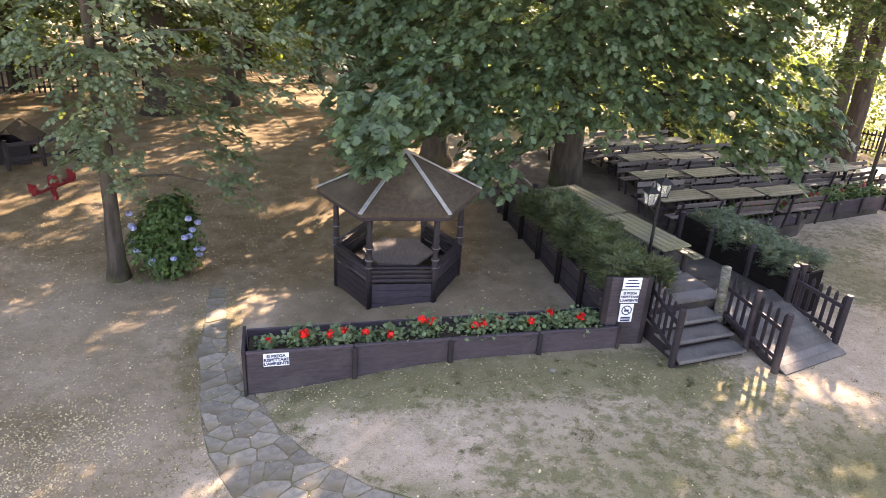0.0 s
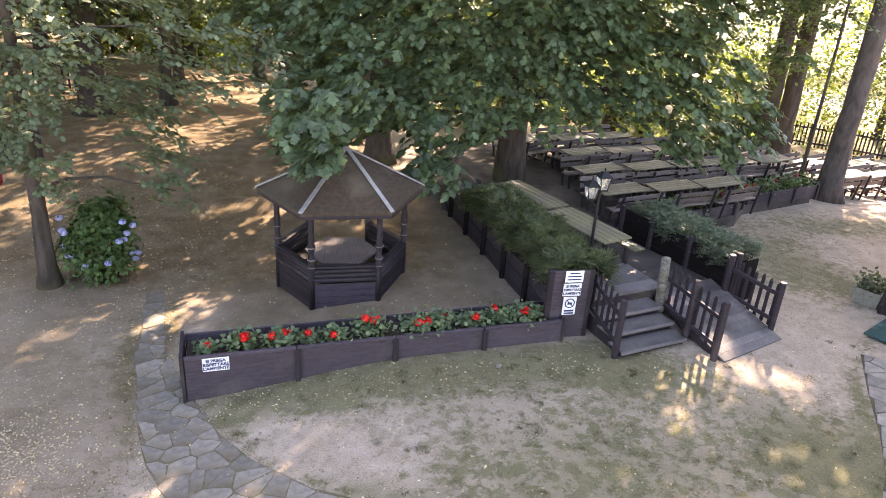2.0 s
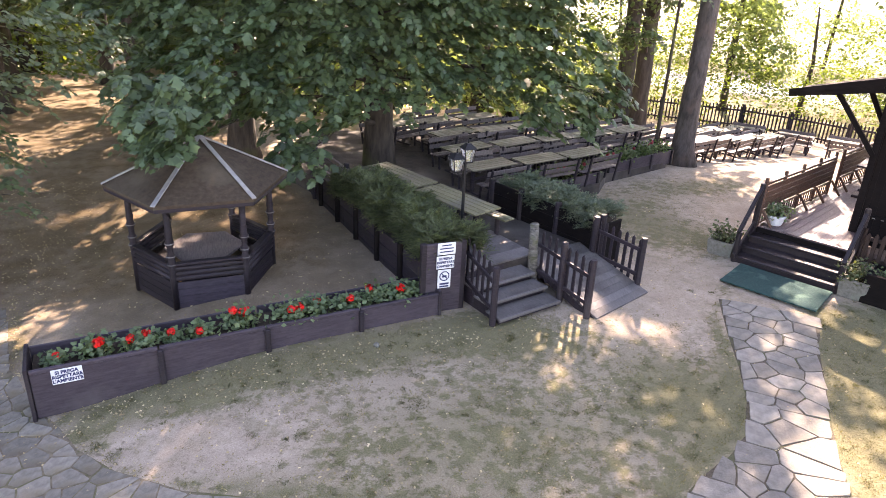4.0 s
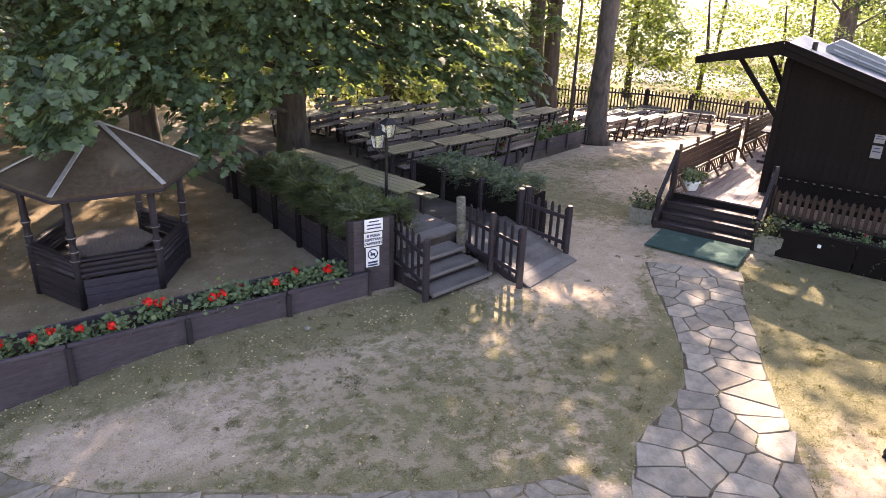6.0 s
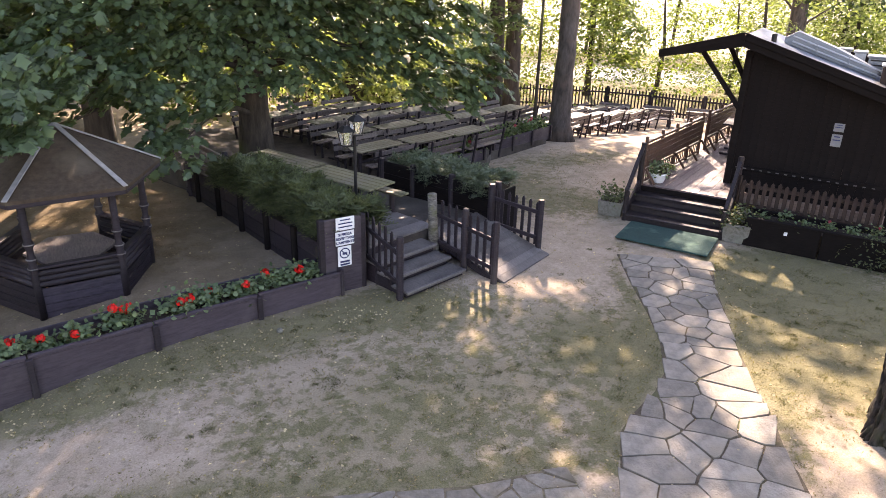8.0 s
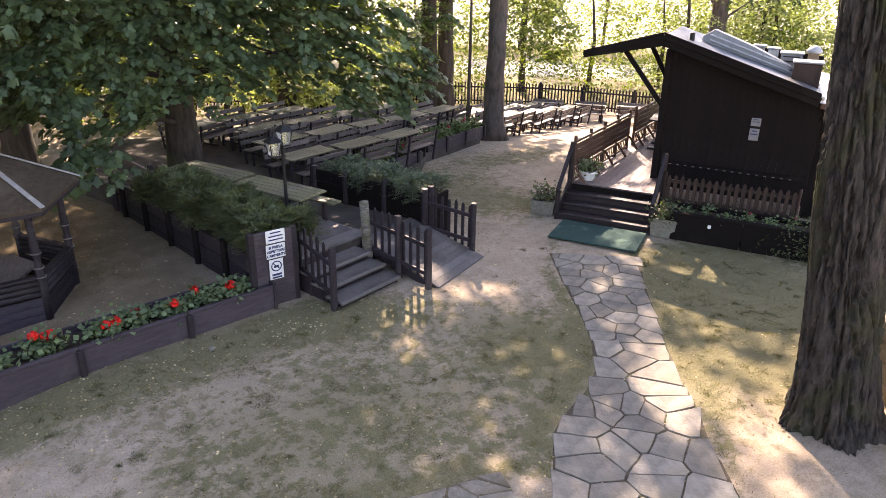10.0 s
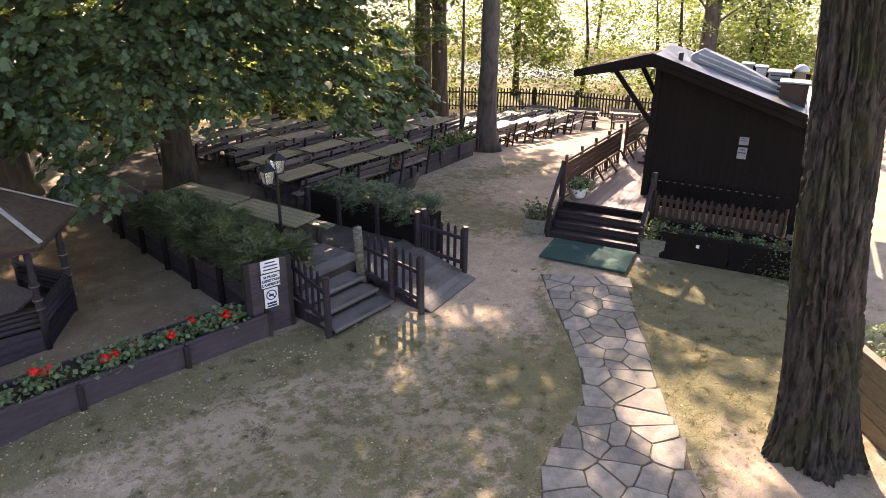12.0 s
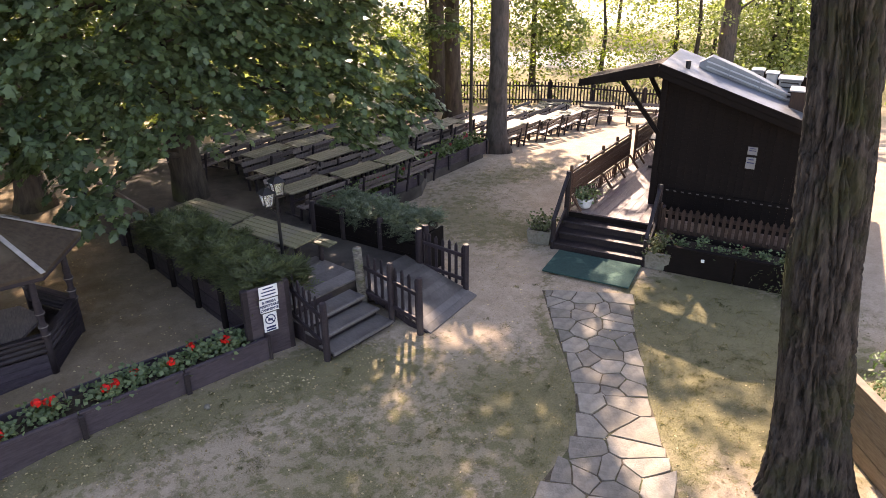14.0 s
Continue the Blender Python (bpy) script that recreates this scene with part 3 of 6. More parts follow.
def grass_cover(x, y):
    g = 0.84 * bump_at(x, y, 2.4, 7.0, 4.2, 2.3) - 0.35 * bump_at(x, y, -0.8, 7.6, 1.1, 0.6)
    g += 0.95 * math.exp(-(near_line(x, y, -1.9, 8.75, 3.4, 9.5) / 0.60) ** 2)
    g += 0.62 * bump_at(x, y, 4.0, 9.0, 1.2, 0.7) + 0.55 * bump_at(x, y, 5.6, 7.3, 0.9, 1.5)
    g += 1.1 * bump_at(x, y, 9.6, 6.6, 2.4, 2.2) + 0.7 * bump_at(x, y, 9.9, 8.2, 1.4, 0.9) + 0.8 * bump_at(x, y, 8.3, 5.0, 2.0, 1.6)
    g += 0.5 * bump_at(x, y, 7.6, 12.6, 1.5, 1.6) + 0.5 * bump_at(x, y, 10.0, 15.0, 2.2, 1.2)
    g += 0.8 * bump_at(x, y, -5.4, 6.0, 1.5, 1.1) + 0.6 * bump_at(x, y, -5.6, 8.2, 1.4, 0.9) + 0.4 * bump_at(x, y, -6.2, 9.8, 1.6, 0.5) + 0.45 * bump_at(x, y, -4.2, 10.2, 0.6, 1.2) + 0.3 * bump_at(x, y, -3.6, 9.0, 0.35, 4)
    g += 0.5 * math.exp(-((on_path(x, y) - 0.12) / 0.16) ** 2)
    g += 0.55 * bump_at(x, y, 8.6, 13.4, 1.3, 1.6) + 0.5 * bump_at(x, y, 9.4, 11.6, 0.9, 1.2) + 0.6 * bump_at(x, y, 11.6, 15.2, 1.6, 0.8)
    g = max(g, 0.95 * smooth(-0.5, 0.5, 0.55 * x + 0.83 * y - 31.5 + 0.06 * (x - 18) ** 2 * (x < 18)) if x > 8 else g, 0.9 if y > 44 else 0)
    return min(1.0, 0.9 * max(0.0, g) + 0.06 + 0.10 * noise.noise((x * 0.4, y * 0.4, 7)))


def litter_cover(x, y):
    a = smooth(9.2, 12.6, y + 0.15 * x + 0.6 * noise.noise((x * 0.5, y * 0.5, 4))) * (1 - smooth(1.6, 3.2, x + 0.24 * (y - 10)))
    b = 0.95 * bump_at(x, y, 0.9, 13.0, 2.0, 2.6)
    c = 0.85 * (1 - smooth(-3.6, -2.9, x)) * (0.72 + 0.5 * noise.noise((x * 0.7, y * 0.7, 9))) * (0.45 + 0.55 * smooth(5.6, 7.2, y))
    d = 0.8 * (1 - smooth(1.8, 2.5, x + 0.24 * (y - 12))) * smooth(9.3, 10.3, y) * smooth(-3.1, -2.6, x)
    return min(1.0, max(a, b, c, d) * (1 - smooth(30, 38, y)))


# a pale lot; far out, pale colour stands in for the bright hazy distance
def pale_cover(x, y):
    lot = 1 - smooth(1.5, 3.5, near_line(x, y, 24, 36, 36, 27))
    return max(smooth(52, 62, math.hypot(x, y)), lot)


def spaced(lo, hi, step, far):
    mids = list(np.arange(lo, hi + 1e-6, step))
    out, d, a, b = [], step, lo, hi
    while b < far:
        d *= 1.35
        a, b = a - d, b + d
        out = [a] + out
        mids.append(b)
    return out + mids


xs, ys = spaced(-16, 23, 0.25, 420), spaced(1, 31, 0.25, 420)
gv = [(x, y, ground_z(x, y)) for y in ys for x in xs]
W = len(xs)
gf = [(j * W + i, j * W + i + 1, (j + 1) * W + i + 1, (j + 1) * W + i) for j in range(len(ys) - 1) for i in range(W - 1)]
ground = link_mesh("ground", gv, gf, EARTH, smooth=True)
tagged(ground, "trodden sandy earth with patches of worn grass and leaf litter", "ground", kind="structure")
for key, fn in (("grass", grass_cover), ("litter", litter_cover), ("pale_ground", pale_cover)):
    layer = ground.data.attributes.new(key, "FLOAT", "POINT")
    layer.data.foreach_set("value", [fn(x, y) for x, y, z in gv])


def terrace_z(x, y):
    return 0.48 - 0.036 * (0.7 * (x - 4) + 0.7 * (y - 11))


TERRACE = [(3.33, 10.42), (4.5, 10.80), (4.8, 10.9), (5.95, 11.4), (4.95, 13.6), (8.2, 15.02), (8.75, 15.75), (11.1, 16.75), (12.2, 19.6), (7.5, 20.2), (2.2, 20.6), (0.9, 17.2), (1.5, 15.9), (2.72, 10.3)]
n_t = len(TERRACE)
tv = [(x, y, terrace_z(x, y)) for x, y in TERRACE] + [(x, y, -0.8) for x, y in TERRACE]
tf = [tuple(range(n_t))] + [(a + n_t, (a + 1) % n_t + n_t, (a + 1) % n_t, a) for a in range(n_t)]
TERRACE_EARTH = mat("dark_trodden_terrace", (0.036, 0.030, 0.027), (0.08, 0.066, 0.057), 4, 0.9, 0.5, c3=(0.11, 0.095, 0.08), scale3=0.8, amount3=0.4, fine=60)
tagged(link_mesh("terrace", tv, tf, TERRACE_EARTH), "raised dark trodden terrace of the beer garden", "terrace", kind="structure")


def clip(poly, mx, my, nx, ny):
    """The part of a polygon on the inner side of the line through (mx, my) with outward normal (nx, ny)."""
    out = []
    for k, (ax, ay) in enumerate(poly):
        bx, by = poly[(k + 1) % len(poly)]
        da, db = (ax - mx) * nx + (ay - my) * ny, (bx - mx) * nx + (by - my) * ny
        if da <= 0:
            out.append((ax, ay))
        if da * db < 0:
            t = da / (da - db)
            out.append((ax + t * (bx - ax), ay + t * (by - ay)))
    return out


def flagstones(owner, spine, cell, seed, joint=0.009, lift=0.012, material=STONE):
    """Irregular split stones along a spine of (x, y, half width), each a piece with rounded-off edges."""
    rng = random.Random(seed)
    inside = []
    for (ax, ay, aw), (bx, by, bw) in zip(spine, spine[1:]):
        L = math.hypot(bx - ax, by - ay)
        tx, ty = (bx - ax) / L, (by - ay) / L
        steps = max(1, round(L / cell))
        for k in range(steps):
            u = (k + 0.5) / steps
            w = aw + (bw - aw) * u
            lanes = max(2, round(2 * w / cell))
            for j in range(lanes):
                off = -w + (j + 0.5) * 2 * w / lanes
                px, py = ax + (bx - ax) * u - ty * off, ay + (by - ay) * u + tx * off
                q = (px + rng.uniform(-0.66, 0.66) * cell, py + rng.uniform(-0.66, 0.66) * cell)
                inside.append(q)
    kept = []
    for q in inside:
        room = cell * rng.uniform(0.34, 0.62 if rng.uniform(0, 1) < 0.6 else 1.25)
        if all(math.hypot(q[0] - k[0], q[1] - k[1]) > room for k in kept):
            kept.append(q)
    for q in kept:
        poly = [(q[0] + cell * 1.7 * math.cos(a * math.pi / 4), q[1] + cell * 1.7 * math.sin(a * math.pi / 4)) for a in range(8)]
        for o in kept:
            dx, dy = o[0] - q[0], o[1] - q[1]
            dist = math.hypot(dx, dy)
            if 1e-6 < dist < 4 * cell and poly:
                nx, ny = dx / dist, dy / dist
                poly = clip(poly, (q[0] + o[0]) / 2 - nx * joint, (q[1] + o[1]) / 2 - ny * joint, nx, ny)
        best = None
        for k, ((ax, ay, aw), (bx, by, bw)) in enumerate(zip(spine, spine[1:])):
            far = near_line(q[0], q[1], ax, ay, bx, by)
            if best is None or far < best[0]:
                best = (far, k)
        (ax, ay, aw), (bx, by, bw) = spine[best[1]], spine[best[1] + 1]
        L = math.hypot(bx - ax, by - ay)
        tx, ty = (bx - ax) / L, (by - ay) / L
        u = max(0, min(1, ((q[0] - ax) * tx + (q[1] - ay) * ty) / L))
        w = aw + (bw - aw) * u + rng.uniform(-0.03, 0.03)
        for side in (-1, 1):
            poly = clip(poly, ax + tx * u * L - ty * side * w, ay + ty * u * L + tx * side * w, -ty * side, tx * side) if poly else poly
        if best[1] == 0 and poly:
            poly = clip(poly, ax, ay, -tx, -ty)
        if best[1] == len(spine) - 2 and poly:
            poly = clip(poly, bx, by, tx, ty)
        if len(poly) < 3:
            continue
        cx, cy = sum(p[0] for p in poly) / len(poly), sum(p[1] for p in poly) / len(poly)
        rough = []
        for k, (ax, ay) in enumerate(poly):
            bx, by = poly[(k + 1) % len(poly)]
            edge = math.hypot(bx - ax, by - ay)
            if edge < 0.03:
                continue
            rough.append((ax + (cx - ax) * 0.02 + rng.uniform(-0.010, 0.010), ay + (cy - ay) * 0.02 + rng.uniform(-0.010, 0.010)))
            for u in ((0.33, 0.68) if edge > 0.16 else ()):
                w = rng.uniform(-0.02, 0.035)
                rough.append((ax + (bx - ax) * u + (cx - ax) * w, ay + (by - ay) * u + (cy - ay) * w))
        poly = rough
        if len(poly) < 3:
            continue
        h, tilt = lift + rng.uniform(-0.004, 0.008), (rng.uniform(-0.012, 0.012), rng.uniform(-0.012, 0.012))
        n = len(poly)
        g0 = ground_z(cx, cy)
        lie = lambda x, y: ground_z(x, y) - g0 + tilt[0] * (x - cx) + tilt[1] * (y - cy)
        ring = [(x - cx, y - cy, lie(x, y) - 0.06) for x, y in poly] + [(x - cx, y - cy, lie(x, y) + h - 0.006) for x, y in poly]
        ring += [((x - cx) * 0.975, (y - cy) * 0.975, lie(x, y) + h) for x, y in poly]
        faces = [(a + k * n, (a + 1) % n + k * n, (a + 1) % n + (k + 1) * n, a + (k + 1) * n) for k in range(2) for a in range(n)] + [tuple(range(2 * n, 3 * n))]
        ob = link_mesh("flagstone", ring, faces, material, owner)
        ob.location = (cx, cy, g0)


# ---- gazebo ----
def gazebo(cx, cy, base):
    """Open six-sided summer-house: felt roof with zinc hips, turned posts, log-board parapets and a table within."""
    g = thing("gazebo", "dark-stained hexagonal wooden gazebo with felt roof on bare earth", "gazebo", cx, cy, base, 6.0)
    R, r, eave, top = 1.46, 1.13, 1.92, 2.60
    corner = lambda k, rad, z: Vector((rad * math.sin(math.pi / 6 + k * math.pi / 3), -rad * math.cos(math.pi / 6 + k * math.pi / 3), z))
    for k in range(6):
        a, b = corner(k - 1, R, eave), corner(k, R, eave)
        apex = Vector((0.08, 0.05, top))
        v = [a, b, apex, a - Vector((0, 0, 0.05)), b - Vector((0, 0, 0.05)), apex - Vector((0, 0, 0.06))]
        link_mesh("roof_panel", v, [(0, 1, 2), (5, 4, 3), (0, 3, 4, 1), (1, 4, 5, 2), (2, 5, 3, 0)], ROOFFELT, g)
        e = corner(k, R + 0.015, eave + 0.012)
        beam("hip_flashing", g, ZINC, e, apex + Vector((0, 0, 0.02)), 0.075, 0.016, 0.004, "zinc hip strip")
        beam("fascia", g, DARKWOOD, corner(k - 1, R - 0.02, eave - 0.075), corner(k, R - 0.02, eave - 0.075), 0.03, 0.07, 0.006)
        p = corner(k, r, 0)
        prof = [(0, .055), (.72, .055), (.78, .055), (.84, .075), (.90, .05), (.98, .072), (1.04, .046), (1.14, .05), (1.2, .075), (1.27, .052), (1.34, .062), (1.42, .05), (1.9, .055)]
        vv, ff = tube([(p.x, p.y, z) for z, _ in prof], [q for _, q in prof], 10)
        link_mesh("post", vv, ff, DARKWOOD, g, smooth=True)
        for z, q in ((0.845, .079), (0.985, .076), (1.205, .079)):
            vv, ff = tube([(p.x, p.y, z - 0.008), (p.x, p.y, z + 0.008)], [q, q], 10)
            link_mesh("carved_ring", vv, ff, GREYWOOD, g, "paler worn carved ring")
        if k != 3:
            a, b = corner(k - 1, r, 0), corner(k, r, 0)
            for j in range(4):
                h = 0.10 + j * 0.125
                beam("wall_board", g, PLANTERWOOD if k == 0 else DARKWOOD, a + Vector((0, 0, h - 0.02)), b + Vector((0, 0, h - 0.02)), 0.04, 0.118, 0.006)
            for j in range(3):
                z = 0.585 + j * 0.085
                vv, ff = tube([a + Vector((0, 0, z)), a.lerp(b, .5) + Vector((0, 0, z)), b + Vector((0, 0, z))], [.045, .045, .045], 8)
                link_mesh("half_log", vv, ff, DARKWOOD, g, smooth=True)
            beam("hand_rail", g, DARKWOOD, a + Vector((0, 0, 0.84)), b + Vector((0, 0, 0.84)), 0.11, 0.04)
            ai, bi = corner(k - 1, r * 0.78, 0), corner(k, r * 0.78, 0)
            beam("seat", g, DARKWOOD, ai + Vector((0, 0, 0.45)), bi + Vector((0, 0, 0.45)), 0.26, 0.035)
    t = thing("hexagonal_table", "low brown hexagonal table standing inside the gazebo", "table", cx, cy, base)
    v = [(0.66 * math.cos(a * math.pi / 3), 0.66 * math.sin(a * math.pi / 3), z) for z in (0.66, 0.70) for a in range(6)]
    link_mesh("tabletop", v, [(5, 4, 3, 2, 1, 0), (6, 7, 8, 9, 10, 11)] + [(a, (a + 1) % 6, (a + 1) % 6 + 6, a + 6) for a in range(6)], BENCHWOOD, t)
    round_post("pedestal", t, DARKWOOD, (0, 0, 0), (0, 0, 0.66), 0.09, 0.07)
    box("foot", t, DARKWOOD, (0.6, 0.09, 0.05), (0, 0, 0.025))
    box("foot", t, DARKWOOD, (0.09, 0.6, 0.05), (0, 0, 0.055))


gazebo(-0.78, 12.24, -0.20)


# ---- writing on plates ----
def lettering(text, parent, size, at, turn, material, spacing=1.0):
    cu = bpy.data.curves.new("text", "FONT")
    cu.body, cu.size, cu.align_x, cu.align_y, cu.extrude, cu.offset, cu.space_character = text, size, "CENTER", "CENTER", 0.0012, size * 0.045, spacing
    tmp = bpy.data.objects.new("text_tmp", cu)
    scene.collection.objects.link(tmp)
    me = bpy.data.meshes.new_from_object(tmp.evaluated_get(bpy.context.evaluated_depsgraph_get()))
    bpy.data.objects.remove(tmp)
    bpy.data.curves.remove(cu)
    me.materials.clear()
    me.materials.append(material)
    ob = new("lettering", me)
    ob.parent = parent
    ob.matrix_basis = pose(*at, *turn)
    return ob


def plate(label, x, y, z, turn, w, h, lines, size, bars=0, symbol=False, panel=None):
    """A white enamel plate that faces local -y, with dark lettering."""
    s = thing("notice_plate", label, "sign", x, y, z, turn, group="notice plates")
    box("panel", s, panel or WHITE, (w, 0.012, h), (0, 0, 0), bevel=0.003)
    for k, t in enumerate(lines):
        lettering(t, s, size, (0, -0.0085, h * 0.5 - (k + 0.75) * h / (len(lines) + 0.45)), (90, 0, 0), INK)
    for k in range(bars):
        box("printed_bar", s, INK, (w * (0.55 if k == 0 else 0.75), 0.004, h * 0.09), (0, -0.008, h * (0.3 - 0.27 * k)), bevel=0)
    if symbol:
        v, f = [], []
        for a in range(24):
            c, q = math.cos(a * math.pi / 12), math.sin(a * math.pi / 12)
            v += [(0.085 * c, -0.009, 0.05 + 0.085 * q), (0.068 * c, -0.009, 0.05 + 0.068 * q)]
            f.append((2 * a, 2 * a + 1, (2 * a + 3) % 48, (2 * a + 2) % 48))
        link_mesh("ring", v, f, INK, s)
        beam("slash", s, INK, (-0.06, -0.009, 0.11), (0.06, -0.009, -0.01), 0.004, 0.014, 0)
        box("pictogram", s, INK, (0.075, 0.003, 0.035), (0, -0.0085, 0.045), bevel=0)
        box("printed_bar", s, INK, (w * 0.7, 0.003, 0.03), (0, -0.0085, -0.085), bevel=0)
        box("printed_bar", s, INK, (w * 0.7, 0.003, 0.026), (0, -0.0085, -0.13), bevel=0)
    return s


# ---- long flower trough ----
TX, TY, TA = -2.80, 8.86, math.degrees(math.atan2(1.13, 5.65))
TL = 5.76
trough = thing("flower_trough", "long plum-brown wooden flower trough on bare earth, end taller", "planter", TX, TY, 0.13, TA)
for a, b in ((0.0, 1.52), (1.54, 2.96), (2.98, 4.38), (4.40, TL)):
    box("front_board", trough, PLANTERWOOD, (b - a, 0.035, 0.66), ((a + b) / 2, 0.0, -0.13))
    box("lip", trough, PLANTERWOOD, (b - a, 0.06, 0.05), ((a + b) / 2, 0.0, 0.228))
    box("back_board", trough, PLANTERWOOD, (b - a, 0.035, 0.72), ((a + b) / 2, 0.62, -0.10))
for a in (1.52, 2.96, 4.38):
    box("batten", trough, DARKWOOD, (0.075, 0.06, 0.62), (a + 0.02, -0.048, -0.09), bevel=0.01)
for a in (0.0, TL):
    box("end_board", trough, DARKWOOD, (0.05, 0.70, 0.80), (a - 0.03, 0.30, -0.10))
box("soil", trough, SOIL_AND_CORE, (TL - 0.06, 0.56, 0.3), (TL / 2, 0.31, 0.0))
tm = trough.matrix_basis
p = tm @ Vector((0.42, -0.028, 0.11))
plate("white plate asking to respect the surroundings, fixed to the trough", p.x, p.y, p.z, TA, 0.36, 0.215, ("SI PREGA", "RISPETTARE", "L'AMBIENTE"), 0.066)


def flower_plant(x, y, z, spread, heads, seed, petal, label, category="plant", leaf=0.068, head=0.064, leaves=LEAF_GERANIUM, group="", count=300):
    rng = np.random.default_rng(seed)
    t = thing("flowering_plant", label, category, x, y, z, group=group)
    p = rng.normal(size=(count, 3)) * [spread * 0.40, spread * 0.34, spread * 0.26] + [0, 0, spread * 0.40]
    p[:, 2] = np.abs(p[:, 2])
    nm = rng.normal(size=(count, 3)) * 0.5 + [0, -0.25, 0.9]
    leaf_mesh("foliage", p, nm, leaf * rng.uniform(0.7, 1.3, count), leaves, t, rng, slim=1.05, fold=0.15)
    for _ in range(heads):
        hx, hy = rng.uniform(-0.42, 0.42) * spread, rng.uniform(-0.4, 0.1) * spread
        hz = spread * rng.uniform(0.62, 0.95)
        q = rng.normal(size=(46, 3))
        q /= np.linalg.norm(q, axis=1, keepdims=True)
        b = leaf_mesh("bloom", q * head * rng.uniform(0.6, 1, (46, 1)), q, np.full(46, head * 0.75), petal, t, rng, slim=0.95)
        b.location = (hx, hy, hz)
        v, f = tube([(-0.4 * hx, -0.4 * hy, 0.02 - hz), (0, 0, 0)], [0.005, 0.004], 5)
        link_mesh("stalk", v, f, leaves, b)
    return t


GER = "leafy green geranium with scarlet blooms in the wooden trough"
for k, (a, sp, heads) in enumerate(((0.30, 0.17, 1), (0.78, 0.30, 2), (1.30, 0.27, 2), (1.72, 0.16, 1), (2.10, 0.25, 1), (2.66, 0.33, 3), (3.42, 0.36, 2), (3.82, 0.27, 1), (4.30, 0.27, 1), (4.76, 0.30, 1), (5.16, 0.32, 2), (5.48, 0.22, 0))):
    q = tm @ Vector((a, 0.28 + 0.05 * math.sin(3 * k), 0.13))
    flower_plant(q.x, q.y, q.z, sp, heads, 20 + k, RED_PETAL, GER if heads else "leafy green geranium without blooms in the wooden trough", group="geraniums in the trough")

# ---- yard wall below the hedge, hedge, notice board ----
wall = thing("plank_retaining_wall", "dark stained plank wall holding up the terrace beside the gazebo", "wall", kind="structure")
WALL = [(2.80, 10.16), (2.33, 11.95), (1.88, 14.0), (1.42, 16.0)]
for (ax, ay), (bx, by) in zip(WALL, WALL[1:]):
    for j in range(4):
        beam("plank", wall, DARKWOOD, (ax, ay, -0.30 + 0.27 * j), (bx, by, -0.30 + 0.27 * j), 0.05, 0.255)
    for u in (0.12, 0.62):
        x, y = ax + (bx - ax) * u - 0.05, ay + (by - ay) * u
        round_post("wall_post", wall, HUTWOOD, (x, y, ground_z(x, y) - 0.1), (x, y, 0.72), 0.06)


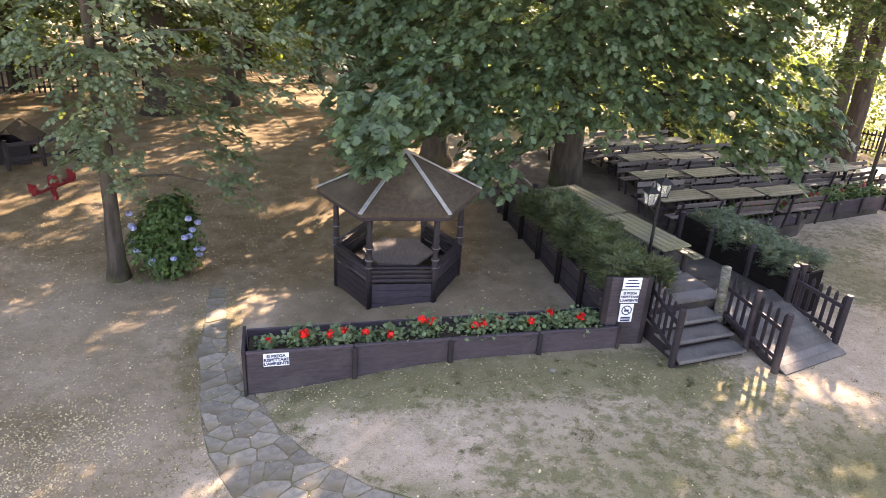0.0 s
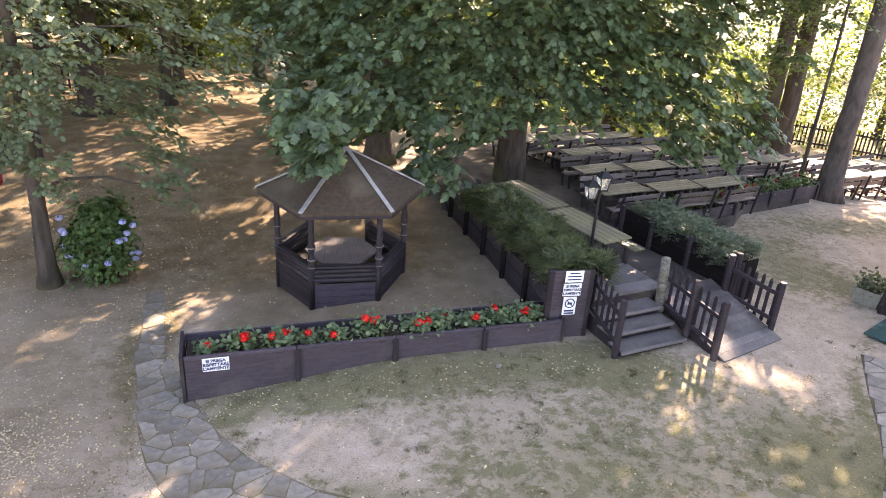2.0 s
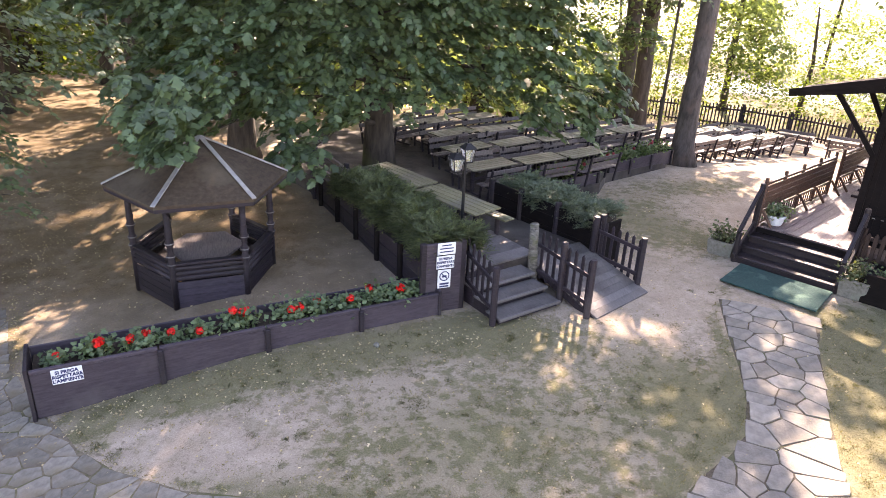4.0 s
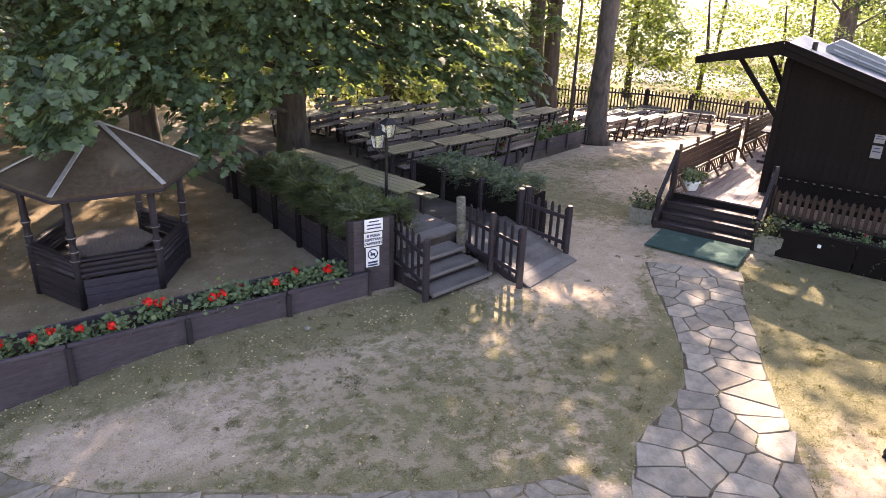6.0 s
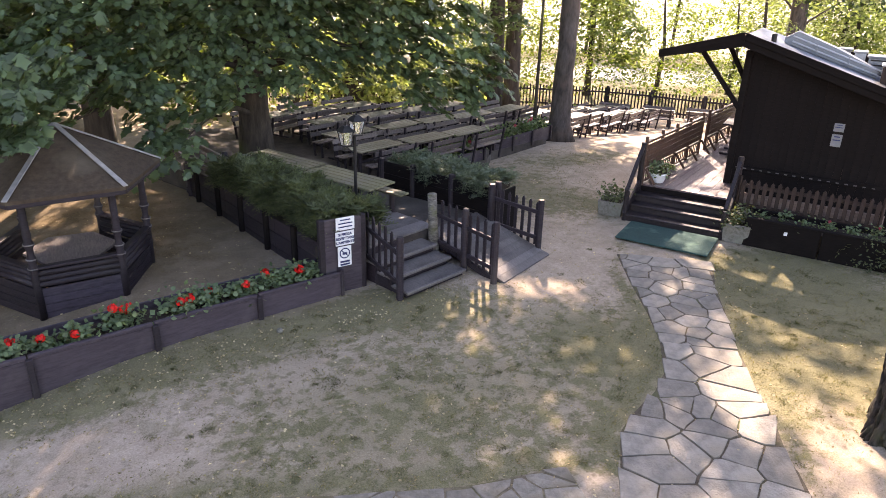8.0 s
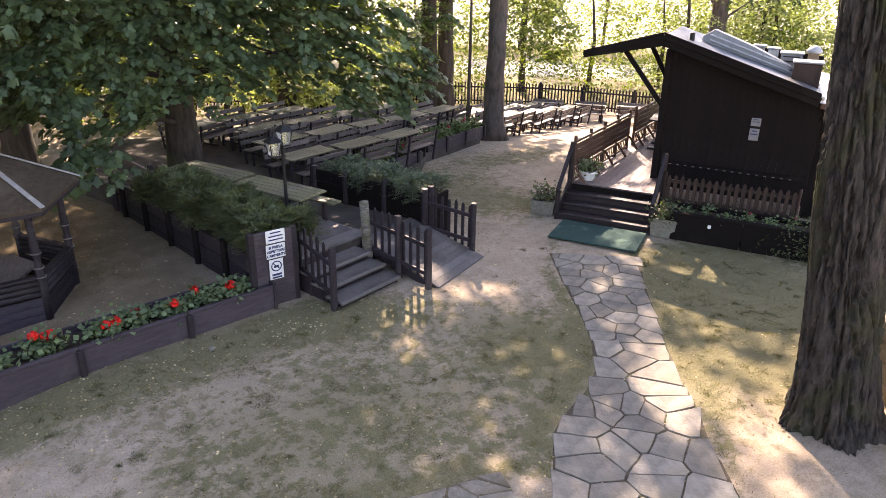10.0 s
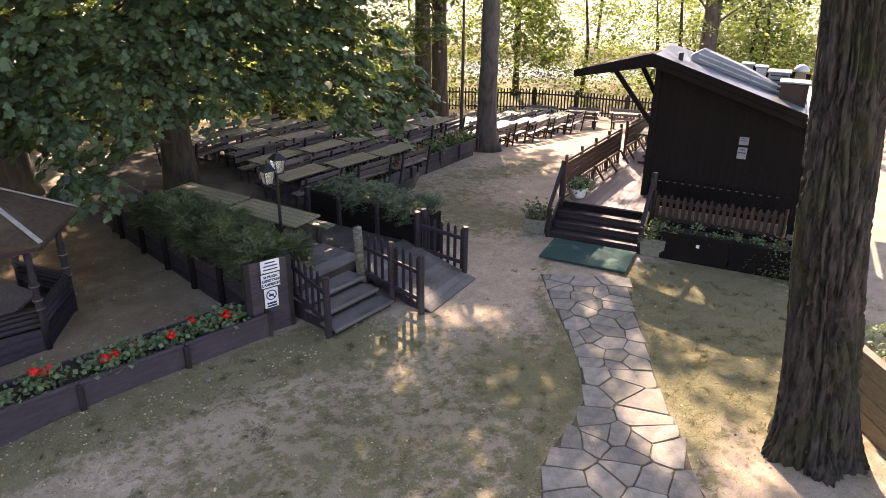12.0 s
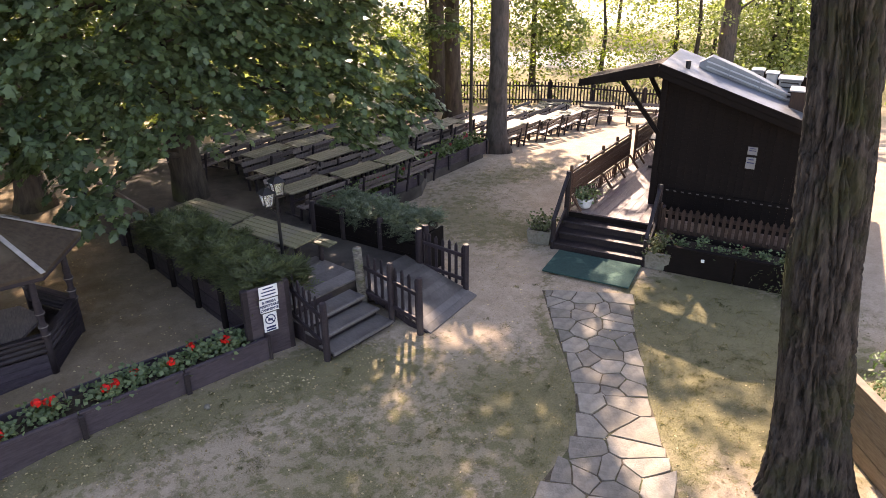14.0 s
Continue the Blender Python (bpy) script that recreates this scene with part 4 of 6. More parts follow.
def hedge(name, label, pts, width, z0, z1, material, count, seed, spray=0.13):
    """A clipped but shaggy strip hedge along a line."""
    rng = np.random.default_rng(seed)
    t = thing(name, label, "hedge")
    P, N = [], []
    for (ax, ay), (bx, by) in zip(pts, pts[1:]):
        L = math.hypot(bx - ax, by - ay)
        n = int(count * L)
        u, w, h = rng.uniform(0, 1, n), rng.uniform(-1, 1, n), rng.uniform(0, 1, n)
        face = rng.uniform(0, 1, n)
        h = np.where(face < 0.55, 1 - 0.25 * h ** 2 - 0.28 * w ** 2, h)
        w = np.where(face < 0.55, w, np.sign(w) * (1 - 0.15 * rng.uniform(0, 1, n)))
        nx, ny = -(by - ay) / L, (bx - ax) / L
        wob = 1 + 0.16 * np.sin(u * L * 3.1 + 1) + 0.10 * np.sin(u * L * 7.3)
        px = ax + (bx - ax) * u + nx * w * width / 2 * wob
        py = ay + (by - ay) * u + ny * w * width / 2 * wob
        pz = z0 + (z1 - z0) * h * (1 + 0.07 * np.sin(u * L * 4.3 + 2)) + 0.0
        P.append(np.stack([px, py, pz], 1) + rng.normal(size=(n, 3)) * 0.035)
        N.append(np.stack([nx * w, ny * w, 0.35 + 0 * w], 1) + rng.normal(size=(n, 3)) * 0.7)
        # solid box in the soil colour for the shaded inside of the hedge
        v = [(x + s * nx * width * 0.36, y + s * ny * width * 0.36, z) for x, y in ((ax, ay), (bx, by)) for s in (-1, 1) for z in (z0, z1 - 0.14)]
        link_mesh("shade_core", v, [(0, 1, 3, 2), (4, 6, 7, 5), (0, 4, 5, 1), (2, 3, 7, 6), (1, 5, 7, 3), (0, 2, 6, 4)], SOIL_AND_CORE, t)
    P, N = np.concatenate(P), np.concatenate(N)
    # each spray is a feathered frond that reaches outwards and nods
    n = len(P)
    mid = np.array(pts).mean(0)
    run = np.array([pts[-1][0] - pts[0][0], pts[-1][1] - pts[0][1], 0.0])
    run /= np.linalg.norm(run)
    aim = rng.normal(size=(n, 3)) * [0.45, 0.45, 0.28] + N * [0.8, 0.8, 0.35] + run * rng.uniform(-0.6, 0.2, (n, 1)) + [0, 0, 0.25]
    aim /= np.linalg.norm(aim, axis=1, keepdims=True)
    side = np.cross(aim, [0, 0, 1.0])
    side /= np.maximum(np.linalg.norm(side, axis=1, keepdims=True), 1e-6)
    upw = np.cross(side, aim)
    length = spray * rng.uniform(0.6, 1.3, (n, 1))
    LP, LN, LA, LS = [], [], [], []
    for k in range(9):
        u, flank = (k // 2 + 0.6) / 5, (0 if k == 8 else 1 if k % 2 else -1)
        d = aim * (0.75 if flank else 1.0) + side * 0.75 * flank - np.array([0, 0, 0.25]) * u
        size = length * (0.52 - 0.25 * u)
        LP.append(P + aim * length * u - np.array([0, 0, 0.22]) * length * u * u + d * size * 0.45)
        LN.append(upw + rng.normal(size=(n, 3)) * 0.18)
        LA.append(d)
        LS.append(size[:, 0])
    leaf_mesh("sprays", np.concatenate(LP), np.concatenate(LN), np.concatenate(LS), material, t, rng, slim=0.26, fold=0.1, axis=np.concatenate(LA))
    return t


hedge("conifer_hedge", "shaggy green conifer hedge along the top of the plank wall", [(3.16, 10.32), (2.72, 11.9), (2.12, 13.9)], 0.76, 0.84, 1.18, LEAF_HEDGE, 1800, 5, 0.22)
board = thing("notice_board_post", "broad dark wooden post carrying three white notice plates", "post", 2.90, 10.08, 0, 6)
box("panel", board, PLANTERWOOD, (0.62, 0.06, 1.22), (0.0, 0.03, 0.58), bevel=0.012)
for x in (-0.33, 0.33):
    box("upright", board, DARKWOOD, (0.10, 0.10, 1.24), (x, 0.05, 0.58), bevel=0.012)
plate("white notice plate with small unreadable print", 2.92, 10.035, 1.12, 6, 0.30, 0.20, (), 0.05, bars=3)
plate("white plate asking to respect the surroundings, fixed to a post", 2.91, 10.035, 0.89, 6, 0.30, 0.22, ("SI PREGA", "RISPETTARE", "L'AMBIENTE"), 0.055)
plate("white plate with a crossed-out round dog symbol", 2.90, 10.035, 0.60, 6, 0.22, 0.32, (), 0.05, symbol=True)

# rails at the back end of the hedge
rails = thing("sloping_handrail", "weathered wooden handrail beside the terrace end of the hedge", "rail")
for z in (0.75, 1.15):
    beam("rail", rails, BENCHWOOD, (2.0, 13.9, z), (0.95, 17.3, z + 0.12), 0.06, 0.09)
for x, y in ((1.95, 14.1), (1.45, 15.7), (0.98, 17.2)):
    round_post("rail_post", rails, DARKWOOD, (x, y, -0.2), (x, y, 1.3), 0.055)


# ---- gate stairs, ramp and picket fences ----
def picket_mesh(w, d, h, wood):
    key = ("picket", w, d, round(h, 3), wood.name)
    if key not in BOXES:
        t = 0.05
        v = [(x, y, z) for y in (-d / 2, d / 2) for x, z in ((-w / 2, 0), (w / 2, 0), (w / 2, h - t), (0, h), (-w / 2, h - t))]
        f = [(0, 1, 2, 3, 4), (9, 8, 7, 6, 5)] + [(a + 5, (a + 1) % 5 + 5, (a + 1) % 5, a) for a in range(5)]
        me = bpy.data.meshes.new("picket")
        me.from_pydata(v, [], f)
        me.materials.append(wood)
        BOXES[key] = me
    return BOXES[key]


def picket_fence(name, label, p, q, height, count, posts=(True, True), rail_z=(0.25, 0.72), group="", lift=0.1, material=None, post_r=0.055, w=0.055, mids=0):
    f = thing(name, label, "fence", group=group)
    p, q = Vector(p), Vector(q)
    yaw = math.degrees(math.atan2(q.y - p.y, q.x - p.x))
    for z in rail_z:
        beam("rail", f, material or DARKWOOD, p + Vector((0, 0, z)), q + Vector((0, 0, z)), 0.04, 0.07)
    for k in range(count):
        c = p.lerp(q, (k + 0.6) / (count + 0.2))
        ob = new("picket", picket_mesh(w, 0.024, height - lift + 0.015 * (k % 3), material or DARKWOOD))
        ob.parent = f
        ob.matrix_basis = pose(c.x, c.y, c.z + lift, 0, 0, yaw) @ pose(0, -0.034, 0)
    for c, on in ((p, posts[0]), (q, posts[1])):
        if on:
            round_post("post", f, material or DARKWOOD, c - Vector((0, 0, 0.1)), c + Vector((0, 0, height + 0.06)), post_r)
    for k in range(mids):
        c = p.lerp(q, (k + 1) / (mids + 1))
        round_post("post", f, material or DARKWOOD, c - Vector((0, 0, 0.1)), c + Vector((0, 0, height + 0.06)), post_r)
    return f


stairs = thing("timber_steps", "grey weathered timber steps rising to the terrace", "steps", 3.64, 9.45, 0, 19.5)
for k, z in enumerate((0.12, 0.24, 0.36)):
    box("tread", stairs, GREYWOOD, (1.30, 0.36, 0.045), (0.65, 0.15 + 0.335 * k, z - 0.022), bevel=0.014)
    box("nosing", stairs, GREYWOOD, (1.31, 0.05, 0.055), (0.65, -0.035 + 0.335 * k, z - 0.026), bevel=0.012)
    box("riser", stairs, DARKWOOD, (1.26, 0.03, z), (0.65, 0.02 + 0.335 * k, z / 2 - 0.04))
    box("packing", stairs, DARKWOOD, (1.24, 0.30, z - 0.06), (0.65, 0.20 + 0.335 * k, (z - 0.06) / 2), bevel=0)
box("riser", stairs, DARKWOOD, (1.26, 0.03, 0.14), (0.65, 1.01, 0.39))
landing = thing("timber_landing", "grey timber boards at the head of the steps", "decking", 3.64, 9.45, 0, 19.5)
for j in range(4):
    box("landing_board", landing, GREYWOOD, (1.62, 0.318, 0.03), (0.80, 1.15 + 0.32 * j, 0.492 - 0.006 * j), bevel=0.003)

ramp = thing("timber_ramp", "grey timber ramp beside the steps, worn boards", "ramp")
ra, rb, rc, rd = Vector((5.30, 9.32, 0.02)), Vector((6.64, 10.02, 0.02)), Vector((5.92, 11.38, 0.46)), Vector((4.70, 10.85, 0.46))
for j in range(11):
    u0, u1 = j / 11 + 0.001, (j + 1) / 11 - 0.001
    v = [ra.lerp(rd, u0), rb.lerp(rc, u0), rb.lerp(rc, u1), ra.lerp(rd, u1)]
    v = v + [q - Vector((0, 0, 0.035)) for q in v]
    link_mesh("ramp_board", v, [(0, 1, 2, 3), (7, 6, 5, 4), (0, 4, 5, 1), (1, 5, 6, 2), (2, 6, 7, 3), (3, 7, 4, 0)], GREYWOOD, ramp)
for a, b in ((ra, rd), (rb, rc)):
    beam("ramp_bearer", ramp, DARKWOOD, a - Vector((0, 0, 0.09)), b - Vector((0, 0, 0.09)), 0.06, 0.11)

FENCE = "dark round-topped picket fence beside the timber steps"
picket_fence("picket_fence", FENCE, (3.56, 9.47, 0.0), (3.34, 10.45, 0.18), 0.95, 6, (True, False), group="gate fences")
picket_fence("picket_fence", "dark picket fence between the steps and the ramp", (5.15, 9.40, 0.0), (4.72, 10.62, 0.10), 0.98, 8, (True, False), group="gate fences", mids=1)
picket_fence("picket_fence", "dark picket fence on the outer side of the ramp", (6.54, 10.24, 0.0), (6.08, 11.18, 0.06), 0.90, 7, (True, True), group="gate fences")
log = thing("birch_log_post", "stubby birch log post at the head of the steps", "post", 4.68, 10.64, 0.0)
v, f = tube([(0, 0, 0.0), (0.0, 0, 0.25), (-0.015, 0.01, 0.7), (-0.04, 0.01, 1.18)], [0.10, 0.088, 0.08, 0.078], 12, 0.12, 3)
link_mesh("log", v, f, BIRCHBARK, log, smooth=True)

# ---- fence with juniper on the outer side of the terrace ----
dark = thing("plank_fence", "dark stained plank fence with round end post", "fence", kind="structure")
for j in range(4):
    beam("plank", dark, HUTWOOD, (6.06, 11.10, 0.12 + 0.24 * j), (4.86, 13.50, 0.16 + 0.24 * j), 0.05, 0.232)
for x, y in ((6.10, 11.12), (6.28, 11.20), (5.70, 11.92), (5.28, 12.75), (4.92, 13.45)):
    round_post("post", dark, DARKWOOD, (x - 0.04, y, 0), (x - 0.04, y, 1.05), 0.065)
for j in range(3):
    beam("plank", dark, HUTWOOD, (6.76, 11.46, 0.10 + 0.24 * j), (5.85, 13.85, 0.10 + 0.24 * j), 0.05, 0.23)
beam("end_plank", dark, HUTWOOD, (6.10, 11.13, 0.42), (6.76, 11.46, 0.42), 0.05, 0.82)
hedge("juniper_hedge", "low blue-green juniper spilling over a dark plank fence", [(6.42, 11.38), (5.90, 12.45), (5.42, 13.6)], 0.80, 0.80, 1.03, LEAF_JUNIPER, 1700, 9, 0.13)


# ---- lantern ----
def lantern_head(owner, x, y, z):
    four = ((1, 1), (-1, 1), (-1, -1), (1, -1))
    v = [(x + 0.07 * c, y + 0.07 * s, z - d) for d in (0.0, 0.025) for c, s in four]
    head = link_mesh("lantern", v, [(0, 1, 2, 3), (7, 6, 5, 4)] + [(a + 4, (a + 1) % 4 + 4, (a + 1) % 4, a) for a in range(4)], BLACKPAINT, owner)
    for a in range(4):
        (c, s), (d, u) = four[a], four[(a + 1) % 4]
        v = [(x + 0.06 * c, y + 0.06 * s, z), (x + 0.06 * d, y + 0.06 * u, z), (x + 0.095 * d, y + 0.095 * u, z + 0.22), (x + 0.095 * c, y + 0.095 * s, z + 0.22)]
        link_mesh("glass_pane", v, [(0, 1, 2, 3)], GLASS, head)
        beam("lantern_bar", head, BLACKPAINT, (x + .062 * c, y + .062 * s, z), (x + .097 * c, y + .097 * s, z + .22), 0.012, 0.012, 0)
    v = [(x + 0.12 * c, y + 0.12 * s, z + 0.22) for c, s in four] + [(x + 0.035 * c, y + 0.035 * s, z + 0.31) for c, s in four]
    link_mesh("cap", v, [(0, 3, 2, 1), (4, 5, 6, 7)] + [(a, (a + 1) % 4, (a + 1) % 4 + 4, a + 4) for a in range(4)], BLACKPAINT, head)
    round_post("finial", head, BLACKPAINT, (x, y, z + 0.31), (x, y, z + 0.38), 0.014, 0.01, 6)


lamp = thing("lantern_post", "slim iron lamp post with two glass lanterns beside the hedge", "lamp post", 3.60, 11.45, 0.47, 8)
round_post("pole", lamp, BLACKPAINT, (0, 0, 0), (0, 0, 1.62), 0.032, 0.026)
beam("cross_arm", lamp, BLACKPAINT, (-0.17, 0, 1.42), (0.05, 0, 1.42), 0.02, 0.02, 0.003)
round_post("arm_knee", lamp, BLACKPAINT, (-0.15, 0, 1.42), (0, 0, 1.28), 0.012)
lantern_head(lamp, -0.16, 0, 1.46)
lantern_head(lamp, 0.03, -0.02, 1.62)


# ---- tables and benches ----
def picnic_table(x, y, z, turn, label):
    t = thing("picnic_table", label, "picnic table", x, y, z, turn, group="picnic tables by the hedge")
    for j in range(5):
        box("top_plank", t, TABLEWOOD, (0.128, 1.62, 0.035), (-0.27 + 0.135 * j, 0, 0.695))
    for s in (-1, 1):
        round_post("leg", t, DARKWOOD, (0, 0.52 * s, 0), (0, 0.52 * s, 0.67), 0.06)
        box("foot_block", t, GREYWOOD, (1.0, 0.14, 0.07), (0, 0.52 * s, 0.035))
        box("bearer", t, DARKWOOD, (0.62, 0.07, 0.08), (0, 0.52 * s, 0.635))
        for k in (0, 1):
            box("seat_plank", t, TABLEWOOD, (0.125, 1.62, 0.035), (s * (0.52 + 0.135 * k), 0, 0.40))
        for e in (-1, 1):
            round_post("seat_leg", t, DARKWOOD, (0.58 * s, 0.52 * e, 0), (0.58 * s, 0.52 * e, 0.38), 0.05)
    return t


picnic_table(3.69, 12.10, 0.46, 27, "long grey-green plank picnic table with low plank seats")
picnic_table(2.94, 13.68, 0.45, 27, "long grey-green plank picnic table standing behind the hedge")


def garden_table(label):
    t = thing("garden_table", label, "table", group="beer garden tables")
    for j in range(5):
        box("top_plank", t, TABLETOP, (1.24, 0.112, 0.026), (0, -0.232 + 0.116 * j, 0.615))
    for s in (-1, 1):
        box("leg", t, DARKWOOD, (0.075, 0.075, 0.58), (0.42 * s, 0, 0.30))
        box("bearer", t, DARKWOOD, (0.06, 0.50, 0.05), (0.42 * s, 0, 0.576))
        box("foot", t, DARKWOOD, (0.07, 0.52, 0.05), (0.42 * s, 0, 0.025))
    box("stretcher", t, DARKWOOD, (0.8, 0.04, 0.07), (0, 0, 0.33))
    return t


def garden_bench(label):
    b = thing("garden_bench", label, "bench", group="beer garden benches")
    for j in range(2):
        box("seat_slat", b, BENCHWOOD, (1.22, 0.130, 0.026), (0, -0.085 + 0.14 * j, 0.365))
    for j in range(2):
        box("back_slat", b, BENCHWOOD, (1.22, 0.022, 0.105), (0, 0.165 + 0.040 * j, 0.52 + 0.145 * j), (-14, 0, 0))
    for s in (-1, 1):
        beam("back_post", b, DARKWOOD, (0.5 * s, 0.13, 0.0), (0.5 * s, 0.255, 0.75), 0.05, 0.045)
        beam("front_leg", b, DARKWOOD, (0.5 * s, -0.14, 0.0), (0.5 * s, -0.10, 0.35), 0.05, 0.045)
        beam("seat_bearer", b, DARKWOOD, (0.5 * s, -0.15, 0.335), (0.5 * s, 0.19, 0.335), 0.04, 0.045)
    return b


ROWDIR = math.radians(20)
rx_, ry_ = Vector((math.cos(ROWDIR), math.sin(ROWDIR))), Vector((-math.sin(ROWDIR), math.cos(ROWDIR)))
TREES_AT = [(2.9, 16.9, 0.9), (12.0, 17.4, 0.8)]


def inside(x, y, poly):
    hit = False
    for k, (ax, ay) in enumerate(poly):
        bx, by = poly[k - 1]
        if (ay > y) != (by > y) and x < (bx - ax) * (y - ay) / (by - ay) + ax:
            hit = not hit
    return hit


first_table = first_bench = None


def place(proto, maker, label, x, y, z, turn):
    m = pose(x, y, z, 0, 0, turn)
    if proto is None:
        proto = maker(label)
        proto.matrix_basis = m
        return proto
    copy_thing(proto, m)
    return proto


rng_t = random.Random(3)
TLAB, BLAB = "grey-green plank garden table on the shaded terrace", "brown slatted garden bench with a sloping backrest"


def table_set(x, y, z_at, turn):
    """A table with a bench along either side."""
    global first_table, first_bench
    first_table = place(first_table, garden_table, TLAB, x, y, z_at(x, y), turn)
    for side in (-1, 1):
        d = 0.50 + rng_t.uniform(-0.03, 0.05)
        bx, by = x - math.sin(radians(turn)) * d * side, y + math.cos(radians(turn)) * d * side
        first_bench = place(first_bench, garden_bench, BLAB, bx, by, z_at(bx, by), turn + (0 if side > 0 else 180) + rng_t.uniform(-3, 3))


for row in range(4):
    for col in range(-4, 6):
        c = Vector((5.22, 14.66)) + ry_ * 1.44 * row + rx_ * 1.42 * col + rx_ * 0.52 * row
        if not all(inside(c.x + dx, c.y + dy, TERRACE) for dx, dy in ((0.55, 0.15), (-0.55, -0.15), (0.2, -0.5), (-0.2, 0.5))):
            continue
        if col < (0 if row < 2 else -1):
            continue
        if any(math.hypot(c.x - a, c.y - b) < r + 0.45 for a, b, r in TREES_AT):
            continue
        table_set(c.x + rng_t.uniform(-0.06, 0.06), c.y + rng_t.uniform(-0.05, 0.05), terrace_z, 20 + rng_t.uniform(-4, 4) + (10 if c.x < 5 and row > 1 else 0))
# sunlit tables beyond the pine, along the open yard and before the fence
yard_z = lambda x, y: ground_z(x, y) - 0.02
for x, y, turn in ((13.3, 18.55, 20), (14.65, 19.05, 22), (16.0, 19.65, 22), (17.3, 20.25, 24), (12.9, 20.05, 20), (14.2, 20.6, 22), (15.5, 21.15, 22), (16.8, 21.75, 24), (19.0, 20.9, -46), (20.0, 19.6, -46), (18.1, 22.4, -44)):
    table_set(x, y, yard_z, turn)
first_bench = place(first_bench, garden_bench, BLAB, 12.75, 17.75, yard_z(12.75, 17.75), 198)


# ---- flower troughs at the terrace edge ----
def edge_trough(ax, ay, bx, by, h, seed, label):
    L = math.hypot(bx - ax, by - ay)
    t = thing("flower_trough", label, "planter", ax, ay, 0.10, math.degrees(math.atan2(by - ay, bx - ax)), group="terrace flower troughs")
    box("front_board", t, PLANTERWOOD, (L, 0.035, h), (L / 2, 0, h / 2))
    box("back_board", t, PLANTERWOOD, (L, 0.035, h), (L / 2, 0.52, h / 2))
    for x in (0, L):
        box("end_board", t, DARKWOOD, (0.045, 0.555, h + 0.03), (x, 0.26, h / 2))
    for k in range(3):
        box("batten", t, DARKWOOD, (0.07, 0.05, h + 0.02), (L * (0.34 * k + 0.3), -0.042, h / 2))
    box("soil", t, SOIL_AND_CORE, (L - 0.06, 0.47, 0.2), (L / 2, 0.26, h - 0.16))
    m = t.matrix_basis.copy()
    for k in range(int(L / 0.42)):
        q = m @ Vector((0.25 + 0.42 * k, 0.26, h - 0.07))
        flower_plant(q.x, q.y, q.z, 0.34, (3, 0, 1, 0)[k % 4], seed + k, PINK_PETAL, "mixed green and crimson bedding plant in a wooden trough", leaf=0.07, head=0.045, leaves=LEAF_BUSH if k % 2 else LEAF_GERANIUM, group="terrace bedding plants", count=200)


edge_trough(5.42, 13.92, 8.18, 15.10, 0.44, 60, "dark wooden flower trough at the terrace edge beside the juniper")
edge_trough(8.88, 15.85, 11.30, 16.85, 0.38, 70, "dark wooden flower trough at the terrace edge near the pine")

# ---- far picket fence round the garden ----
FARFENCE = [(5.5, 31.5), (9.0, 30.6), (12.4, 29.4), (15.7, 27.6), (18.0, 26.2), (19.8, 24.9), (21.0, 23.5), (22.2, 21.7), (23.4, 19.4), (24.8, 16.5)]
for (ax, ay), (bx, by) in zip(FARFENCE, FARFENCE[1:]):
    n = int(math.hypot(bx - ax, by - ay) / 0.135)
    picket_fence("boundary_fence", "dark wooden picket fence bounding the garden", (ax, ay, ground_z(ax, ay)), (bx, by, ground_z(bx, by)), 1.05, n, (True, False), (0.25, 0.85), group="boundary fence bays", w=0.055, post_r=0.06)


# ---- timber hut with its deck ----
HX, HY, HT = 11.45, 10.55, -57.0
hut_m = pose(HX, HY, 0, 0, 0, HT)
body_m = hut_m @ pose(0.08, 0.24, 0)
hut = thing("timber_hut", "nearly black timber hut with a low asymmetrical roof", "hut")
hut.matrix_basis = body_m.copy()
roof_at = lambda x: 3.55 - (0.285 * (-0.28 - x) if x < -0.28 else 0.312 * (x + 0.28))
for k in range(20):
    x = -0.18 + 0.145 * k
    h = roof_at(x + 0.07) - 0.12
    box("wall_board", hut, HUTWOOD, (0.144, 0.05, h), (x + 0.07, 0.0, h / 2), bevel=0.002)
for k in range(28):
    y = 0.09 + 0.175 * k
    h = roof_at(-0.18) - 0.1 if k < 4 else 2.08
    box("wall_board", hut, HUTWOOD, (0.05, 0.168, h), (-0.18, y, h / 2), bevel=0.006)
box("side_wall", hut, HUTWOOD, (0.06, 5.0, 2.1), (2.72, 2.5, 1.05))
box("back_wall", hut, HUTWOOD, (2.9, 0.06, 2.05), (1.27, 5.0, 1.02))
box("corner_post", hut, HUTWOOD, (0.13, 0.13, 3.25), (-0.2, -0.03, 1.62), bevel=0.01)


def roof_slab(name, x0, x1, y0, y1, thick, material, lift=0.0):
    v = [(x, y, roof_at(x) + lift - d) for d in (0, thick) for x, y in ((x0, y0), (x1, y0), (x1, y1), (x0, y1))]
    return link_mesh(name, v, [(0, 1, 2, 3), (7, 6, 5, 4), (0, 4, 5, 1), (1, 5, 6, 2), (2, 6, 7, 3), (3, 7, 4, 0)], material, hut)


